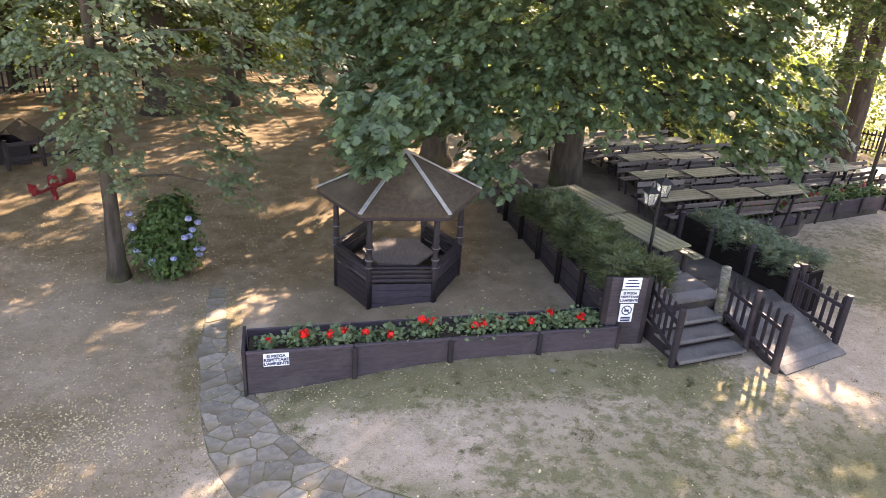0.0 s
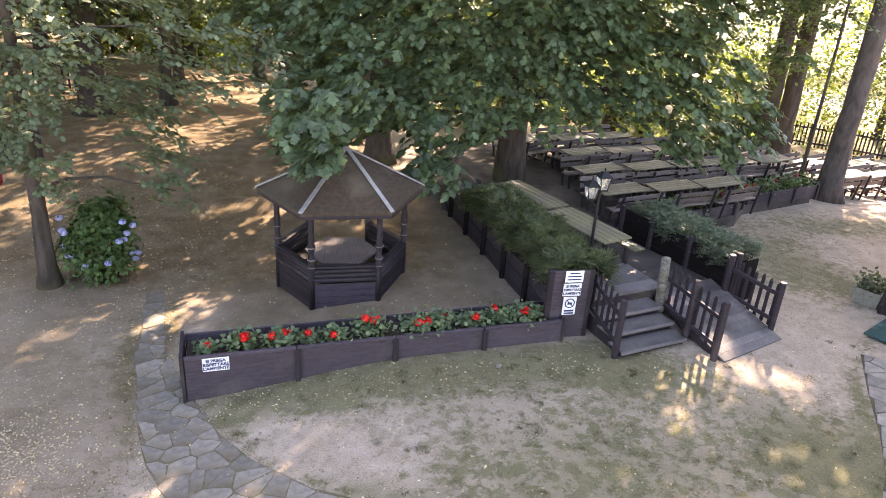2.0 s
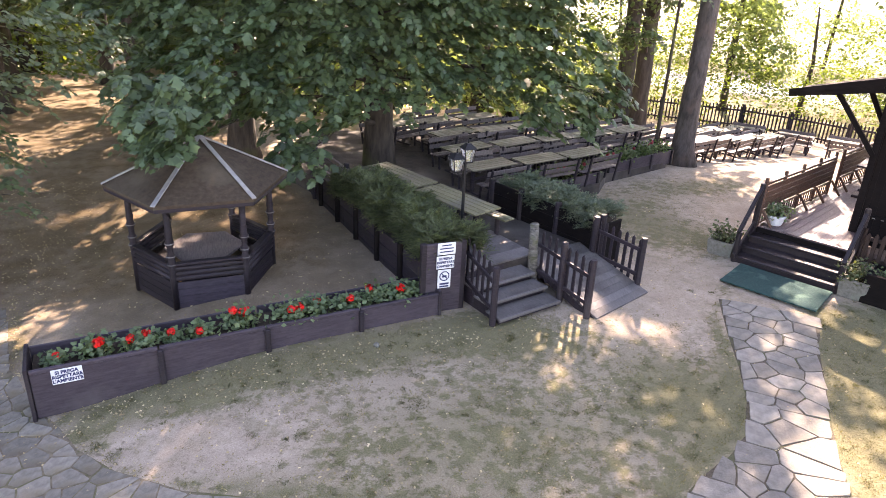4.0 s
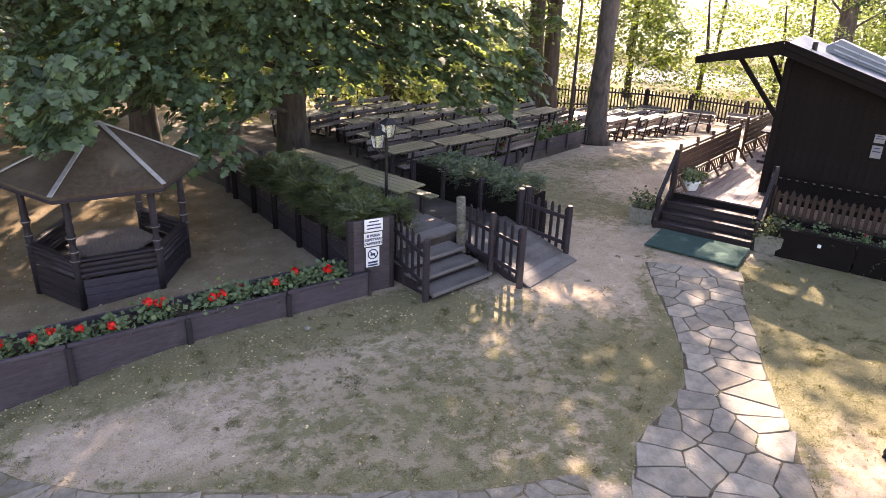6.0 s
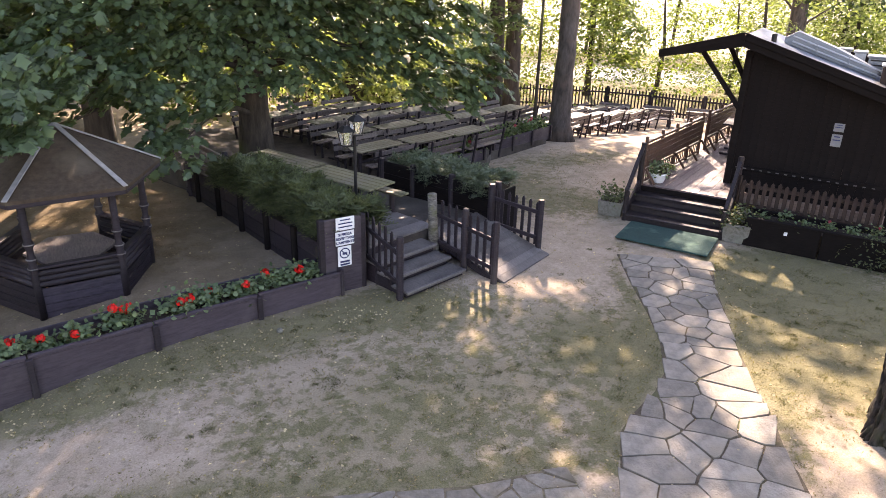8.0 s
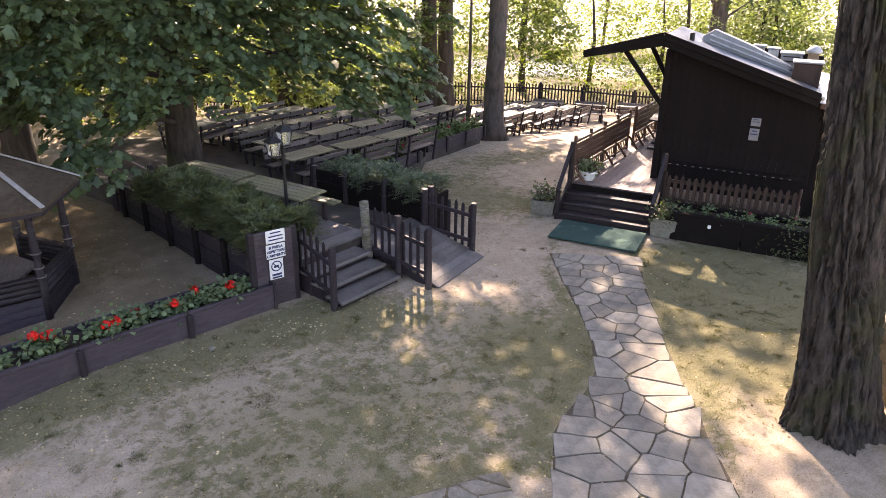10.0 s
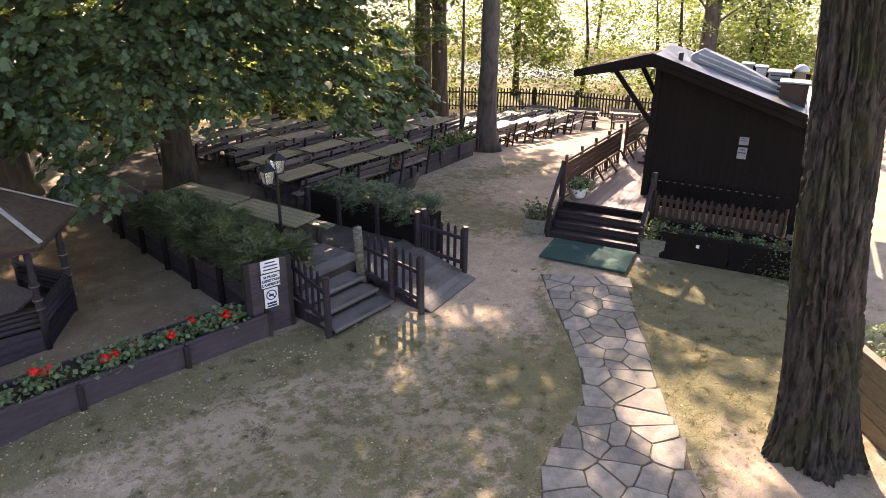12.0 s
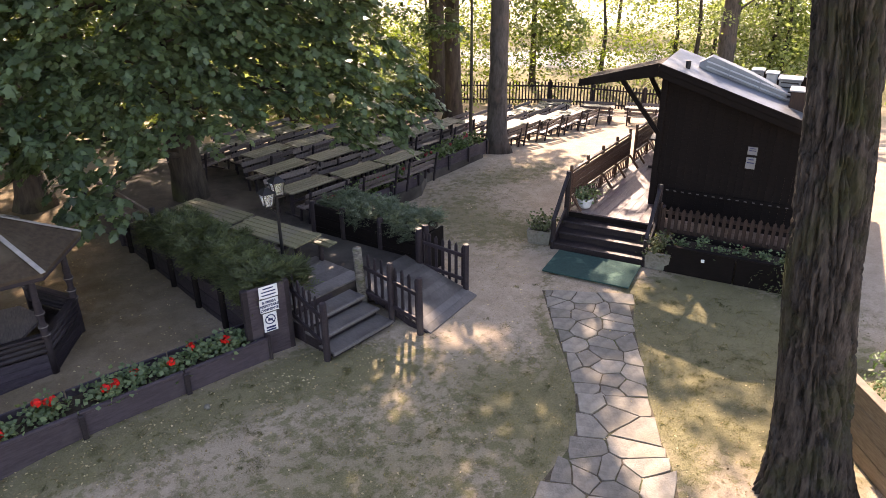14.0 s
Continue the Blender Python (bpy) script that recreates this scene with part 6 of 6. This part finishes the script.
# low boughs in view, plus unseen crowns added to shade yard, deck and floor
ADDED_CROWNS = {27: [(8.4, 23.6, 3.3, 1.2, 1.0, 0.5, 700), (10.4, 24.2, 3.1, 1.2, 1.0, 0.5, 700), (6.6, 24.4, 3.0, 1.1, 1.0, 0.5, 600), (12.3, 25.2, 2.9, 1.2, 1.0, 0.6, 700), (9.0, 24.0, 7.5, 2.6, 2.4, 1.2, 4000), (11.5, 25.0, 8.0, 2.6, 2.4, 1.2, 4000), (6.6, 24.8, 7.5, 2.4, 2.2, 1.2, 3520), (8.5, 22.5, 6.6, 2.0, 1.8, 0.9, 2400), (11.0, 22.5, 7.2, 2.0, 1.8, 0.9, 2720)],
          28: [(12.5, 27.2, 9.5, 2.6, 2.4, 1.2, 3840), (14.8, 26.0, 9.6, 2.2, 2.0, 1.2, 3040)],
          24: [(-3.0, 20.5, 6.4, 1.8, 1.6, 0.8, 1100), (-4.5, 20.0, 6.2, 1.7, 1.5, 0.8, 1300), (-6.0, 19.5, 6.0, 1.7, 1.5, 0.7, 1300), (-3.2, 26.2, 5.7, 1.8, 1.6, 0.8, 1000), (-2.0, 24.0, 6.6, 2.2, 2.0, 1.0, 800), (-4.2, 23.6, 7.6, 2.2, 2.0, 1.0, 800)],
          32: [(1.8, 28.6, 8.3, 2.4, 2.2, 1.1, 900), (-0.3, 25.6, 6.4, 2.2, 2.0, 1.0, 800), (3.6, 31.6, 10.6, 2.4, 2.2, 1.1, 900)],
          33: [(-3.0, 30.0, 8.6, 2.4, 2.2, 1.1, 1100), (-5.6, 28.4, 8.2, 2.4, 2.2, 1.1, 1100), (-1.6, 30.2, 5.8, 2.4, 2.0, 1.0, 1500), (0.3, 33.5, 8.4, 2.4, 2.2, 1.0, 1500), (-3.6, 30.0, 4.6, 1.8, 1.6, 0.8, 1000), (-5.0, 33.0, 9.0, 2.4, 2.2, 1.0, 1700), (-3.2, 28.4, 9.4, 1.6, 1.5, 0.8, 1000), (-4.1, 31.4, 9.2, 2.0, 1.8, 0.9, 1700), (-7.2, 34.4, 8.8, 2.4, 2.2, 1.0, 1700)],
          29: [(16.4, 22.6, 6.7, 1.5, 1.4, 0.7, 600), (16.5, 20.8, 10.0, 1.3, 1.1, 0.6, 600), (13.2, 22.4, 3.0, 0.9, 0.8, 0.5, 420), (14.2, 23.2, 4.2, 1.1, 0.9, 0.6, 520), (12.4, 23.0, 4.4, 1.0, 0.9, 0.6, 520), (12.2, 19.0, 9.4, 1.4, 1.3, 0.9, 650), (14.6, 21.0, 10.2, 1.5, 1.4, 0.9, 700), (13.5, 20.7, 9.2, 1.7, 1.5, 1.0, 750), (14.0, 22.2, 8.5, 1.9, 1.7, 1.0, 900), (15.4, 23.8, 11.8, 2.2, 2.0, 1.2, 1000), (15.2, 25.0, 10.5, 2.2, 2.0, 1.2, 900), (12.6, 20.0, 8.0, 1.5, 1.4, 0.8, 520)]}
for name, x, y, r, seed in WOOD:
    g = random.Random(seed)
    blobs = [(x + g.uniform(-1.9, 1.9), y + g.uniform(-1.9, 1.9), g.uniform(5.4, 10.5), g.uniform(1.6, 2.8), g.uniform(1.6, 2.8), g.uniform(1.0, 1.8), 1500 if x > 6 or x < -9 else 300) for _ in range(6)]
    blobs += ADDED_CROWNS.get(seed, [])
    if -16 < x < 10:
        blobs += [(x + g.uniform(-2.0, 2.0), y + g.uniform(-1.5, 1.5), g.uniform(2.9, 4.6), g.uniform(0.8, 1.5), g.uniform(0.8, 1.4), g.uniform(0.4, 0.8), 750) for _ in range(5 if x < 3 else 3)]
    # unseen tops, thicker where the ground below should be darker
    shade_blobs = [(x + g.uniform(-3.2, 3.2), y + g.uniform(-3.2, 3.2), g.uniform(9.0, 12.5), 2.6, 2.6, 1.1, 330 if x > 6 or x < -8 else 120) for _ in range(5)]
    tree(name, "tall shaded woodland tree with a dark straight trunk", x, y, 12.5, r, blobs, 0.17, LEAF_LINDEN, seed=seed, group="woodland trees", base=ground_z(x, y), broad=True, high=shade_blobs, high_leaf=2.6)
# the last two blobs are unseen, added to dapple the lawn
tree("pine_tree", "tall straight pine with grey plated bark", 12.0, 17.4, 17.5, 0.29, [
    (12.0 + a, 17.4 + b, 12.0 + c, 2.0, 2.0, 1.0, 1300) for a, b, c in ((1, 1, 0), (-1.4, 0.4, 1.2), (0.8, -1.2, 2.2), (-0.6, 1.0, 3.2), (0.2, -0.2, 4.2))] + [(15.4, 18.3, 10.0, 1.6, 1.5, 0.6, 330), (16.6, 19.6, 10.6, 1.4, 1.3, 0.6, 260)], 0.20, LEAF_PINE, PINEBARK, seed=12, lean=(0.004, 0.0))

tree("sapling", "thin young tree standing beside the pine", 10.95, 17.2, 6.5, 0.055, [(11.1, 17.3, 4.8, 0.9, 0.9, 0.5, 260), (10.8, 17.0, 5.6, 0.8, 0.8, 0.5, 260)], 0.12, LEAF_OAK, seed=14, base=0.15)
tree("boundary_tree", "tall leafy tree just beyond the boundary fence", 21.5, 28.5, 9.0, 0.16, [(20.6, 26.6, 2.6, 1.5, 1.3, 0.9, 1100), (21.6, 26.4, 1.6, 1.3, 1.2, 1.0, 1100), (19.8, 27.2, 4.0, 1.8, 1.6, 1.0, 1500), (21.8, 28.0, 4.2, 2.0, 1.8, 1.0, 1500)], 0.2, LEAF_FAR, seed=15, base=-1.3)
tree("boundary_tree", "tall pine with a bare reddish trunk beyond the hut", 26.5, 21.5, 12.0, 0.42, [(26.5, 21.5, 7.0, 2.8, 2.4, 1.0, 1300), (25.0, 22.4, 4.4, 1.9, 1.4, 0.6, 600), (28.0, 20.6, 3.6, 1.9, 1.5, 0.7, 600)], 0.2, LEAF_PINE, PINEBARK, seed=16, base=-1.2)

# the big tree close by
big = thing("old_locust_tree", "thick old tree trunk with deeply furrowed mossy bark", "tree")
rows_, sides_ = 330, 200
bv, bf = [], []
for k in range(rows_ + 1):
    u = k / rows_
    z = -0.2 + 9.5 * u ** 1.15
    cx, cy = 7.43 - 0.03 * z + 0.03 * math.sin(z * 1.6 + 0.4), 4.02 + 0.12 * z
    r = 0.375 + 0.13 * math.exp(-max(z, 0) / 0.5) - 0.016 * z
    for a in range(sides_):
        th = 2 * math.pi * a / sides_
        c, s = math.cos(th), math.sin(th)
        root = 1 + 0.16 * math.sin(5 * th + 0.6) * math.exp(-max(z, 0) / 0.5)
        q = Vector((c * 2.6, s * 2.6, z * 0.62))
        tw = th + 0.12 * noise.noise((c * 2, s * 2, z * 1.3))
        c2, s2 = math.cos(tw), math.sin(tw)
        fur = abs(noise.noise(Vector((c2 * 5.6, s2 * 5.6, z * 1.1 + 3)))) + 0.5 * abs(noise.noise(Vector((c2 * 11, s2 * 11, z * 3.6)))) + 0.22 * noise.noise(Vector((c2 * 21, s2 * 21, z * 13)))
        rr = r * root * (1 + 0.05 * noise.noise((c, s, z * 0.8))) - 0.075 + 0.135 * max(0.0, min(0.85, fur * 2.1)) + 0.012 * noise.noise(Vector((c2 * 30, s2 * 30, z * 24)))
        bv.append((cx + rr * c, cy + rr * s, z))
for k in range(rows_):
    for a in range(sides_):
        b = (a + 1) % sides_
        bf.append((k * sides_ + a, k * sides_ + b, (k + 1) * sides_ + b, (k + 1) * sides_ + a))
link_mesh("trunk", bv, bf, OLDBARK, big, smooth=True)
rng = np.random.default_rng(55)
p, n, s = blob_leaves([(7.0 + a, 5.0 + b, 8.5 + c, 2.2, 2.2, 1.2, 1500) for a, b, c in ((0, 0, 0), (2, 1, .5), (-2, 0.5, .8), (0.5, -2, .6), (0, 1, 2))], 0.16, rng)
leaf_mesh("crown", p, n, s, LEAF_OAK, big, rng)

# hydrangea beside the oak
hy = thing("hydrangea_bush", "round hydrangea bush with pale blue flower heads", "bush", -5.22, 12.85, -0.38)
rng = np.random.default_rng(17)
p, n, s = blob_leaves([(0, 0, 0.68, 0.60, 0.55, 0.68, 3400), (0.12, 0.1, 1.2, 0.4, 0.36, 0.4, 1200)], 0.11, rng, 0.22, 20)
leaf_mesh("foliage", p, n, s, LEAF_BUSH, hy, rng, slim=0.7)
for k in range(17):
    a, h = rng.uniform(-2.9, 0.2), rng.uniform(0.35, 1.25)
    q = rng.normal(size=(60, 3))
    q /= np.linalg.norm(q, axis=1, keepdims=True)
    b = leaf_mesh("flower_head", q * 0.062 * [1, 1, 0.7], q, np.full(60, 0.042), BLUE_PETAL, hy, rng, slim=0.95)
    b.location = (0.62 * math.cos(a), 0.57 * math.sin(a), h)
for k in range(9):
    a = 2 * math.pi * k / 9
    v, f = tube([(0.05 * math.cos(a), 0.05 * math.sin(a), 0), (0.3 * math.cos(a), 0.28 * math.sin(a), 0.8)], [0.018, 0.01], 6)
    link_mesh("stem", v, f, BARK, hy)

# ---- far woods and meadow edge ----
def far_wood(name, label, count, where, leaf, seed, lo, hi, low=0.15, dense=320, stems=1.0, blobs_each=6, foliage=None):
    rng = np.random.default_rng(seed)
    t = thing(name, label, "woodland", kind="stuff")
    P, N, S = [], [], []
    tv, tf = [], []
    for _ in range(count):
        x, y = where(rng)
        h, g = rng.uniform(lo, hi), ground_z(x, y)
        blobs = [(x + rng.uniform(-1.6, 1.6), y + rng.uniform(-1.6, 1.6), g + h * rng.uniform(low, 0.95), rng.uniform(1.0, 2.4), rng.uniform(1.0, 2.4), rng.uniform(0.6, 1.4), dense) for _ in range(blobs_each)]
        p, n, s = blob_leaves(blobs, leaf, rng, 0.7, 20)
        P.append(p), N.append(n), S.append(s)
        if rng.uniform() > stems:
            continue
        v, f = tube([(x, y, g - 0.2), (x + 0.2, y, g + h * 0.5), (x, y + 0.2, g + h)], [0.13, 0.09, 0.03], 7)
        o = len(tv)
        tv += v
        tf += [tuple(i + o for i in q) for q in f]
    link_mesh("trunks", tv, tf, BARK, t)
    leaf_mesh("leaves", np.concatenate(P), np.concatenate(N), np.concatenate(S), foliage or LEAF_FAR, t, rng)


def along(a, b, spread):
    """Places strewn along a line."""
    def where(g):
        u = g.uniform(0, 1)
        return a[0] + (b[0] - a[0]) * u + g.normal() * spread, a[1] + (b[1] - a[1]) * u + g.normal() * spread
    return where


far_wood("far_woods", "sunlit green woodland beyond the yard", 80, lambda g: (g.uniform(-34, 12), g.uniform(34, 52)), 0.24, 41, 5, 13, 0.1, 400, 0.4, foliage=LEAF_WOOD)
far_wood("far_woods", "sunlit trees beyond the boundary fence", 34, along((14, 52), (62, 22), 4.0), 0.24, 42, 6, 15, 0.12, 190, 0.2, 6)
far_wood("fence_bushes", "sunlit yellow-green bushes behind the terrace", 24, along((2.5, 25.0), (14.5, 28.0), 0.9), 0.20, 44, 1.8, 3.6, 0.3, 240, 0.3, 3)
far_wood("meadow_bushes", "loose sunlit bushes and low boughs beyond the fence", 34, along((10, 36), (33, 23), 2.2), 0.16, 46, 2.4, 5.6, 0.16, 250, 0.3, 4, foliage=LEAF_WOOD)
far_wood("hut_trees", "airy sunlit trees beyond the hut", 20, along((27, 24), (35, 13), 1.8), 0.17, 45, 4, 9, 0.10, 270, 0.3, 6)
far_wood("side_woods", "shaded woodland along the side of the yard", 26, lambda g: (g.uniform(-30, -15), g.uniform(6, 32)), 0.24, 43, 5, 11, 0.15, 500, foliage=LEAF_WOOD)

# ---- small playground at the wood's edge ----
rail = thing("low_rail_fence", "low dark wooden rail fence by the playground", "fence")
for z in (0.18, 0.55):
    beam("rail", rail, DARKWOOD, (-10.6, 17.3, z), (-8.7, 18.8, z), 0.05, 0.09)
for k in range(4):
    x, y = -10.6 + 0.63 * k, 17.3 + 0.5 * k
    round_post("post", rail, DARKWOOD, (x, y, -0.1), (x, y, 0.68), 0.05)
ph = thing("playhouse", "small dark wooden playhouse, its lit doorway side coloured paler", "playhouse", -11.0, 18.2, -0.3, 12)
ph.matrix_basis = pose(-10.9, 18.3, -0.32, 0, 0, 12) @ Matrix.Scale(0.62, 4)
box("side_wall", ph, DARKWOOD, (0.05, 1.3, 1.2), (-0.7, 0, 0.6))
# paler boards put the light at the doorway into the colour
box("side_wall", ph, PALEWOOD, (0.05, 0.45, 1.2), (0.7, 0.42, 0.6))
box("back_wall", ph, DARKWOOD, (1.4, 0.05, 1.2), (0, 0.65, 0.6))
box("front_wall", ph, DARKWOOD, (1.4, 0.05, 1.2), (0, -0.65, 0.6))
for s in (-1, 1):
    beam("roof_board", ph, ROOFFELT, (0.42 * s, -0.95, 1.48), (0.42 * s, 0.95, 1.48), 0.05, 0.05)
    v = [(0, -0.95, 1.85), (0, 0.95, 1.85), (0.95 * s, 0.95, 1.15), (0.95 * s, -0.95, 1.15)]
    v = v + [(x, y, z - 0.04) for x, y, z in v]
    link_mesh("roof_panel", v, [(0, 1, 2, 3), (7, 6, 5, 4), (0, 4, 5, 1), (1, 5, 6, 2), (2, 6, 7, 3), (3, 7, 4, 0)], ROOFFELT, ph)
sp = thing("red_seesaw", "small dark red playground spring seesaw", "seesaw", -8.9, 16.0, ground_z(-8.9, 16.0), 62)
v, f = tube([(0, 0, 0), (0.02, 0, 0.1), (-0.02, 0, 0.2), (0, 0, 0.28)], [0.07, 0.06, 0.06, 0.07], 10)
link_mesh("spring", v, f, REDPAINT, sp)
beam("plank", sp, REDPAINT, (-0.52, 0, 0.26), (0.52, 0, 0.34), 0.09, 0.05)
box("saddle_block", sp, REDPAINT, (0.22, 0.16, 0.30), (0.02, 0, 0.46), bevel=0.04)
for s in (-1, 1):
    box("seat", sp, REDPAINT, (0.2, 0.22, 0.05), (0.40 * s, 0, 0.33 + 0.03 * s))
    box("backrest", sp, REDPAINT, (0.06, 0.24, 0.22), (0.50 * s, 0, 0.44 + 0.04 * s))
picket_fence("playground_fence", "dark picket fence behind the playground", (-15.5, 24.0, 0), (-9.6, 26.0, 0), 1.3, 36, (True, True), (0.3, 1.0), w=0.06)

# ---- paths of split stone ----
JOINT_EARTH = mat("dark_earth_in_the_joints", (0.058, 0.045, 0.031), (0.125, 0.100, 0.070), 14.0, 0.95, 0.6, c3=(0.09, 0.10, 0.04), scale3=2.0, amount3=0.35, fine=70)


JOINT_SAND = mat("sandy_earth_in_the_joints", (0.115, 0.088, 0.058), (0.22, 0.175, 0.118), 14.0, 0.95, 0.6, c3=(0.11, 0.11, 0.045), scale3=2.0, amount3=0.45, fine=70)


def path_bed(owner, spine, material):
    """The dark earth that shows in the joints."""
    v, f = [], []
    spine = [tuple(p + (q - p) * j / 4 for p, q in zip(a, b)) for a, b in zip(spine, spine[1:]) for j in range(4)] + [spine[-1]]
    for k, (x, y, w) in enumerate(spine):
        (ax, ay, _), (bx, by, _) = spine[max(k - 1, 0)], spine[min(k + 1, len(spine) - 1)]
        L = math.hypot(bx - ax, by - ay)
        nx, ny = -(by - ay) / L, (bx - ax) / L
        for side in (-1, -0.5, 0, 0.5, 1):
            px, py = x + nx * side * (w + 0.02), y + ny * side * (w + 0.02)
            v.append((px, py, ground_z(px, py) + 0.003))
        if k:
            for j in range(4):
                a = 5 * (k - 1) + j
                f.append((a, a + 5, a + 6, a + 1))
    link_mesh("bed", v, f, material, owner)


for nm, lab, spine, cell, seed in (("pavement_west", "path of old grey split flagstones sunk in the earth", PATH_LEFT, 0.26, 3), ("pavement_east", "path of large pale split flagstones leading to the hut", PATH_RIGHT, 0.29, 8)):
    path = thing(nm, lab, "path", kind="structure")
    flagstones(path, spine, cell, seed, 0.008, 0.008 if spine is PATH_LEFT else 0.012, OLDSTONE if spine is PATH_LEFT else STONE)
    path_bed(path, spine, JOINT_SAND if spine is PATH_LEFT else JOINT_EARTH)
    if spine is PATH_RIGHT:
        path_bed(path, PATH_NEAR, JOINT_EARTH)
        flagstones(path, PATH_NEAR, 0.34, 11, 0.007)


# ---- grass and fallen leaves ----
def scatter(name, label, category, count, box_, keep, size, material, seed, upright):
    rng = np.random.default_rng(seed)
    x, y = rng.uniform(box_[0], box_[1], count), rng.uniform(box_[2], box_[3], count)
    ok = np.array([keep(a, b) > r for a, b, r in zip(x, y, rng.uniform(0, 1, count))])
    x, y = x[ok], y[ok]
    z = np.array([ground_z(a, b) for a, b in zip(x, y)]) + size * (0.35 if upright else 0.1)
    nm = rng.normal(size=(len(x), 3)) * ([1, 1, 0.25] if upright else [0.35, 0.35, 0.1]) + ([0, 0, 0.15] if upright else [0, 0, 1])
    t = thing(name, label, category, kind="stuff")
    leaf_mesh("blades" if upright else "leaves", np.stack([x, y, z], 1), nm, size * rng.uniform(0.5, 1.3, len(x)), material, t, rng, slim=0.22 if upright else 0.6)


def tuft(x, y):
    g = grass_cover(x, y)
    e = on_path(x, y)
    if e < 0.02:
        return 0
    if e < 0.2:
        return 0.9
    return (0.25 + 0.75 * (noise.noise((x * 3.1, y * 3.1, 0)) > 0.12)) * g * (0.2 if inside(x, y, TERRACE) else 1)


scatter("grass", "short worn grass in uneven tufts", "grass", 90000, (-7, 12, 3, 16.5), tuft, 0.034, GRASS, 61, True)
scatter("fallen_leaves", "dry fallen leaves and petals scattered on the earth", "leaves", 60000, (-9, 9, 4, 18), lambda x, y: 0.10 + 1.0 * bump_at(x, y, -5.1, 7.4, 1.0, 1.2) * (0.6 + 0.8 * noise.noise((x * 2.2, y * 2.2, 5))) + 0.30 * (x < -3.3) + 0.5 * (abs(on_path(x, y) - 0.1) < 0.08 and x < -1) + 0.5 * math.exp(-(near_line(x, y, -2.5, 8.7, 4, 9.3) / 0.5) ** 2), 0.044, LITTER, 62, False)
scatter("fallen_petals", "pale fallen petals lying thick on brown earth", "petals", 16000, (-7.2, -3.2, 4.6, 9.6), lambda x, y: (0.95 * bump_at(x, y, -4.9, 7.5, 0.8, 0.9) + 0.7 * bump_at(x, y, -5.3, 6.6, 0.9, 0.9) + 0.05) * (0.75 + 0.9 * noise.noise((x * 2.6, y * 2.6, 5))), 0.034, PETAL, 64, False)
scatter("grass", "fresh green grass coming up through bare earth", "grass", 34000, (-7.2, -2.6, 4.2, 7.6), lambda x, y: (0.9 * bump_at(x, y, -5.2, 5.7, 1.2, 0.9) + 0.6 * bump_at(x, y, -3.3, 6.6, 0.35, 0.9)) * (0.5 + 1.2 * noise.noise((x * 3.0, y * 3.0, 8))) * (on_path(x, y) > 0.02), 0.034, GREENBLADE, 65, True)


def tuft_patches(count, box_, seed):
    """Low dark tufts of grass dotted over the worn sand."""
    rng = np.random.default_rng(seed)
    P, N, S = [], [], []
    while len(P) < count:
        x, y = rng.uniform(box_[0], box_[1]), rng.uniform(box_[2], box_[3])
        if rng.uniform() > 0.10 + 0.9 * grass_cover(x, y) or inside(x, y, TERRACE) or on_path(x, y) < 0.05 or y > 8.7 + 0.19 * (x + 3) and x < 3.6:
            continue
        r, n = rng.uniform(0.025, 0.075), int(rng.uniform(30, 70))
        q = rng.normal(size=(n, 2)) * r
        P.append(np.stack([x + q[:, 0], y + q[:, 1], ground_z(x, y) + 0.006 + rng.uniform(0, 0.012, n)], 1))
        N.append(rng.normal(size=(n, 3)) * [1, 1, 0.5] + [0, 0, 0.4])
        S.append(rng.uniform(0.014, 0.032, n))
    t = thing("grass_tufts", "dark low grass tufts dotted over sandy earth", "grass", kind="stuff")
    leaf_mesh("blades", np.concatenate(P), np.concatenate(N), np.concatenate(S), TUFT, t, rng, slim=0.25)


tuft_patches(420, (-3.0, 10.5, 4.2, 10.2), 63)
peb = thing("white_stone", "small white stone lying on the worn grass", "stone", 1.67, 9.2, ground_z(1.67, 9.2))
v, f = tube([(0, 0, 0), (0, 0, 0.02), (0, 0, 0.05), (0, 0, 0.065)], [0.035, 0.05, 0.04, 0.012], 8, 0.3)
link_mesh("pebble", v, f, GRANITE, peb, smooth=True)


# the plan is drawn in its own unit: bring everything to metres
for ob in list(scene.objects):
    if ob.parent is None and ob.type not in {"CAMERA", "LIGHT"}:
        ob.matrix_basis = Matrix.Scale(SITE, 4) @ ob.matrix_basis
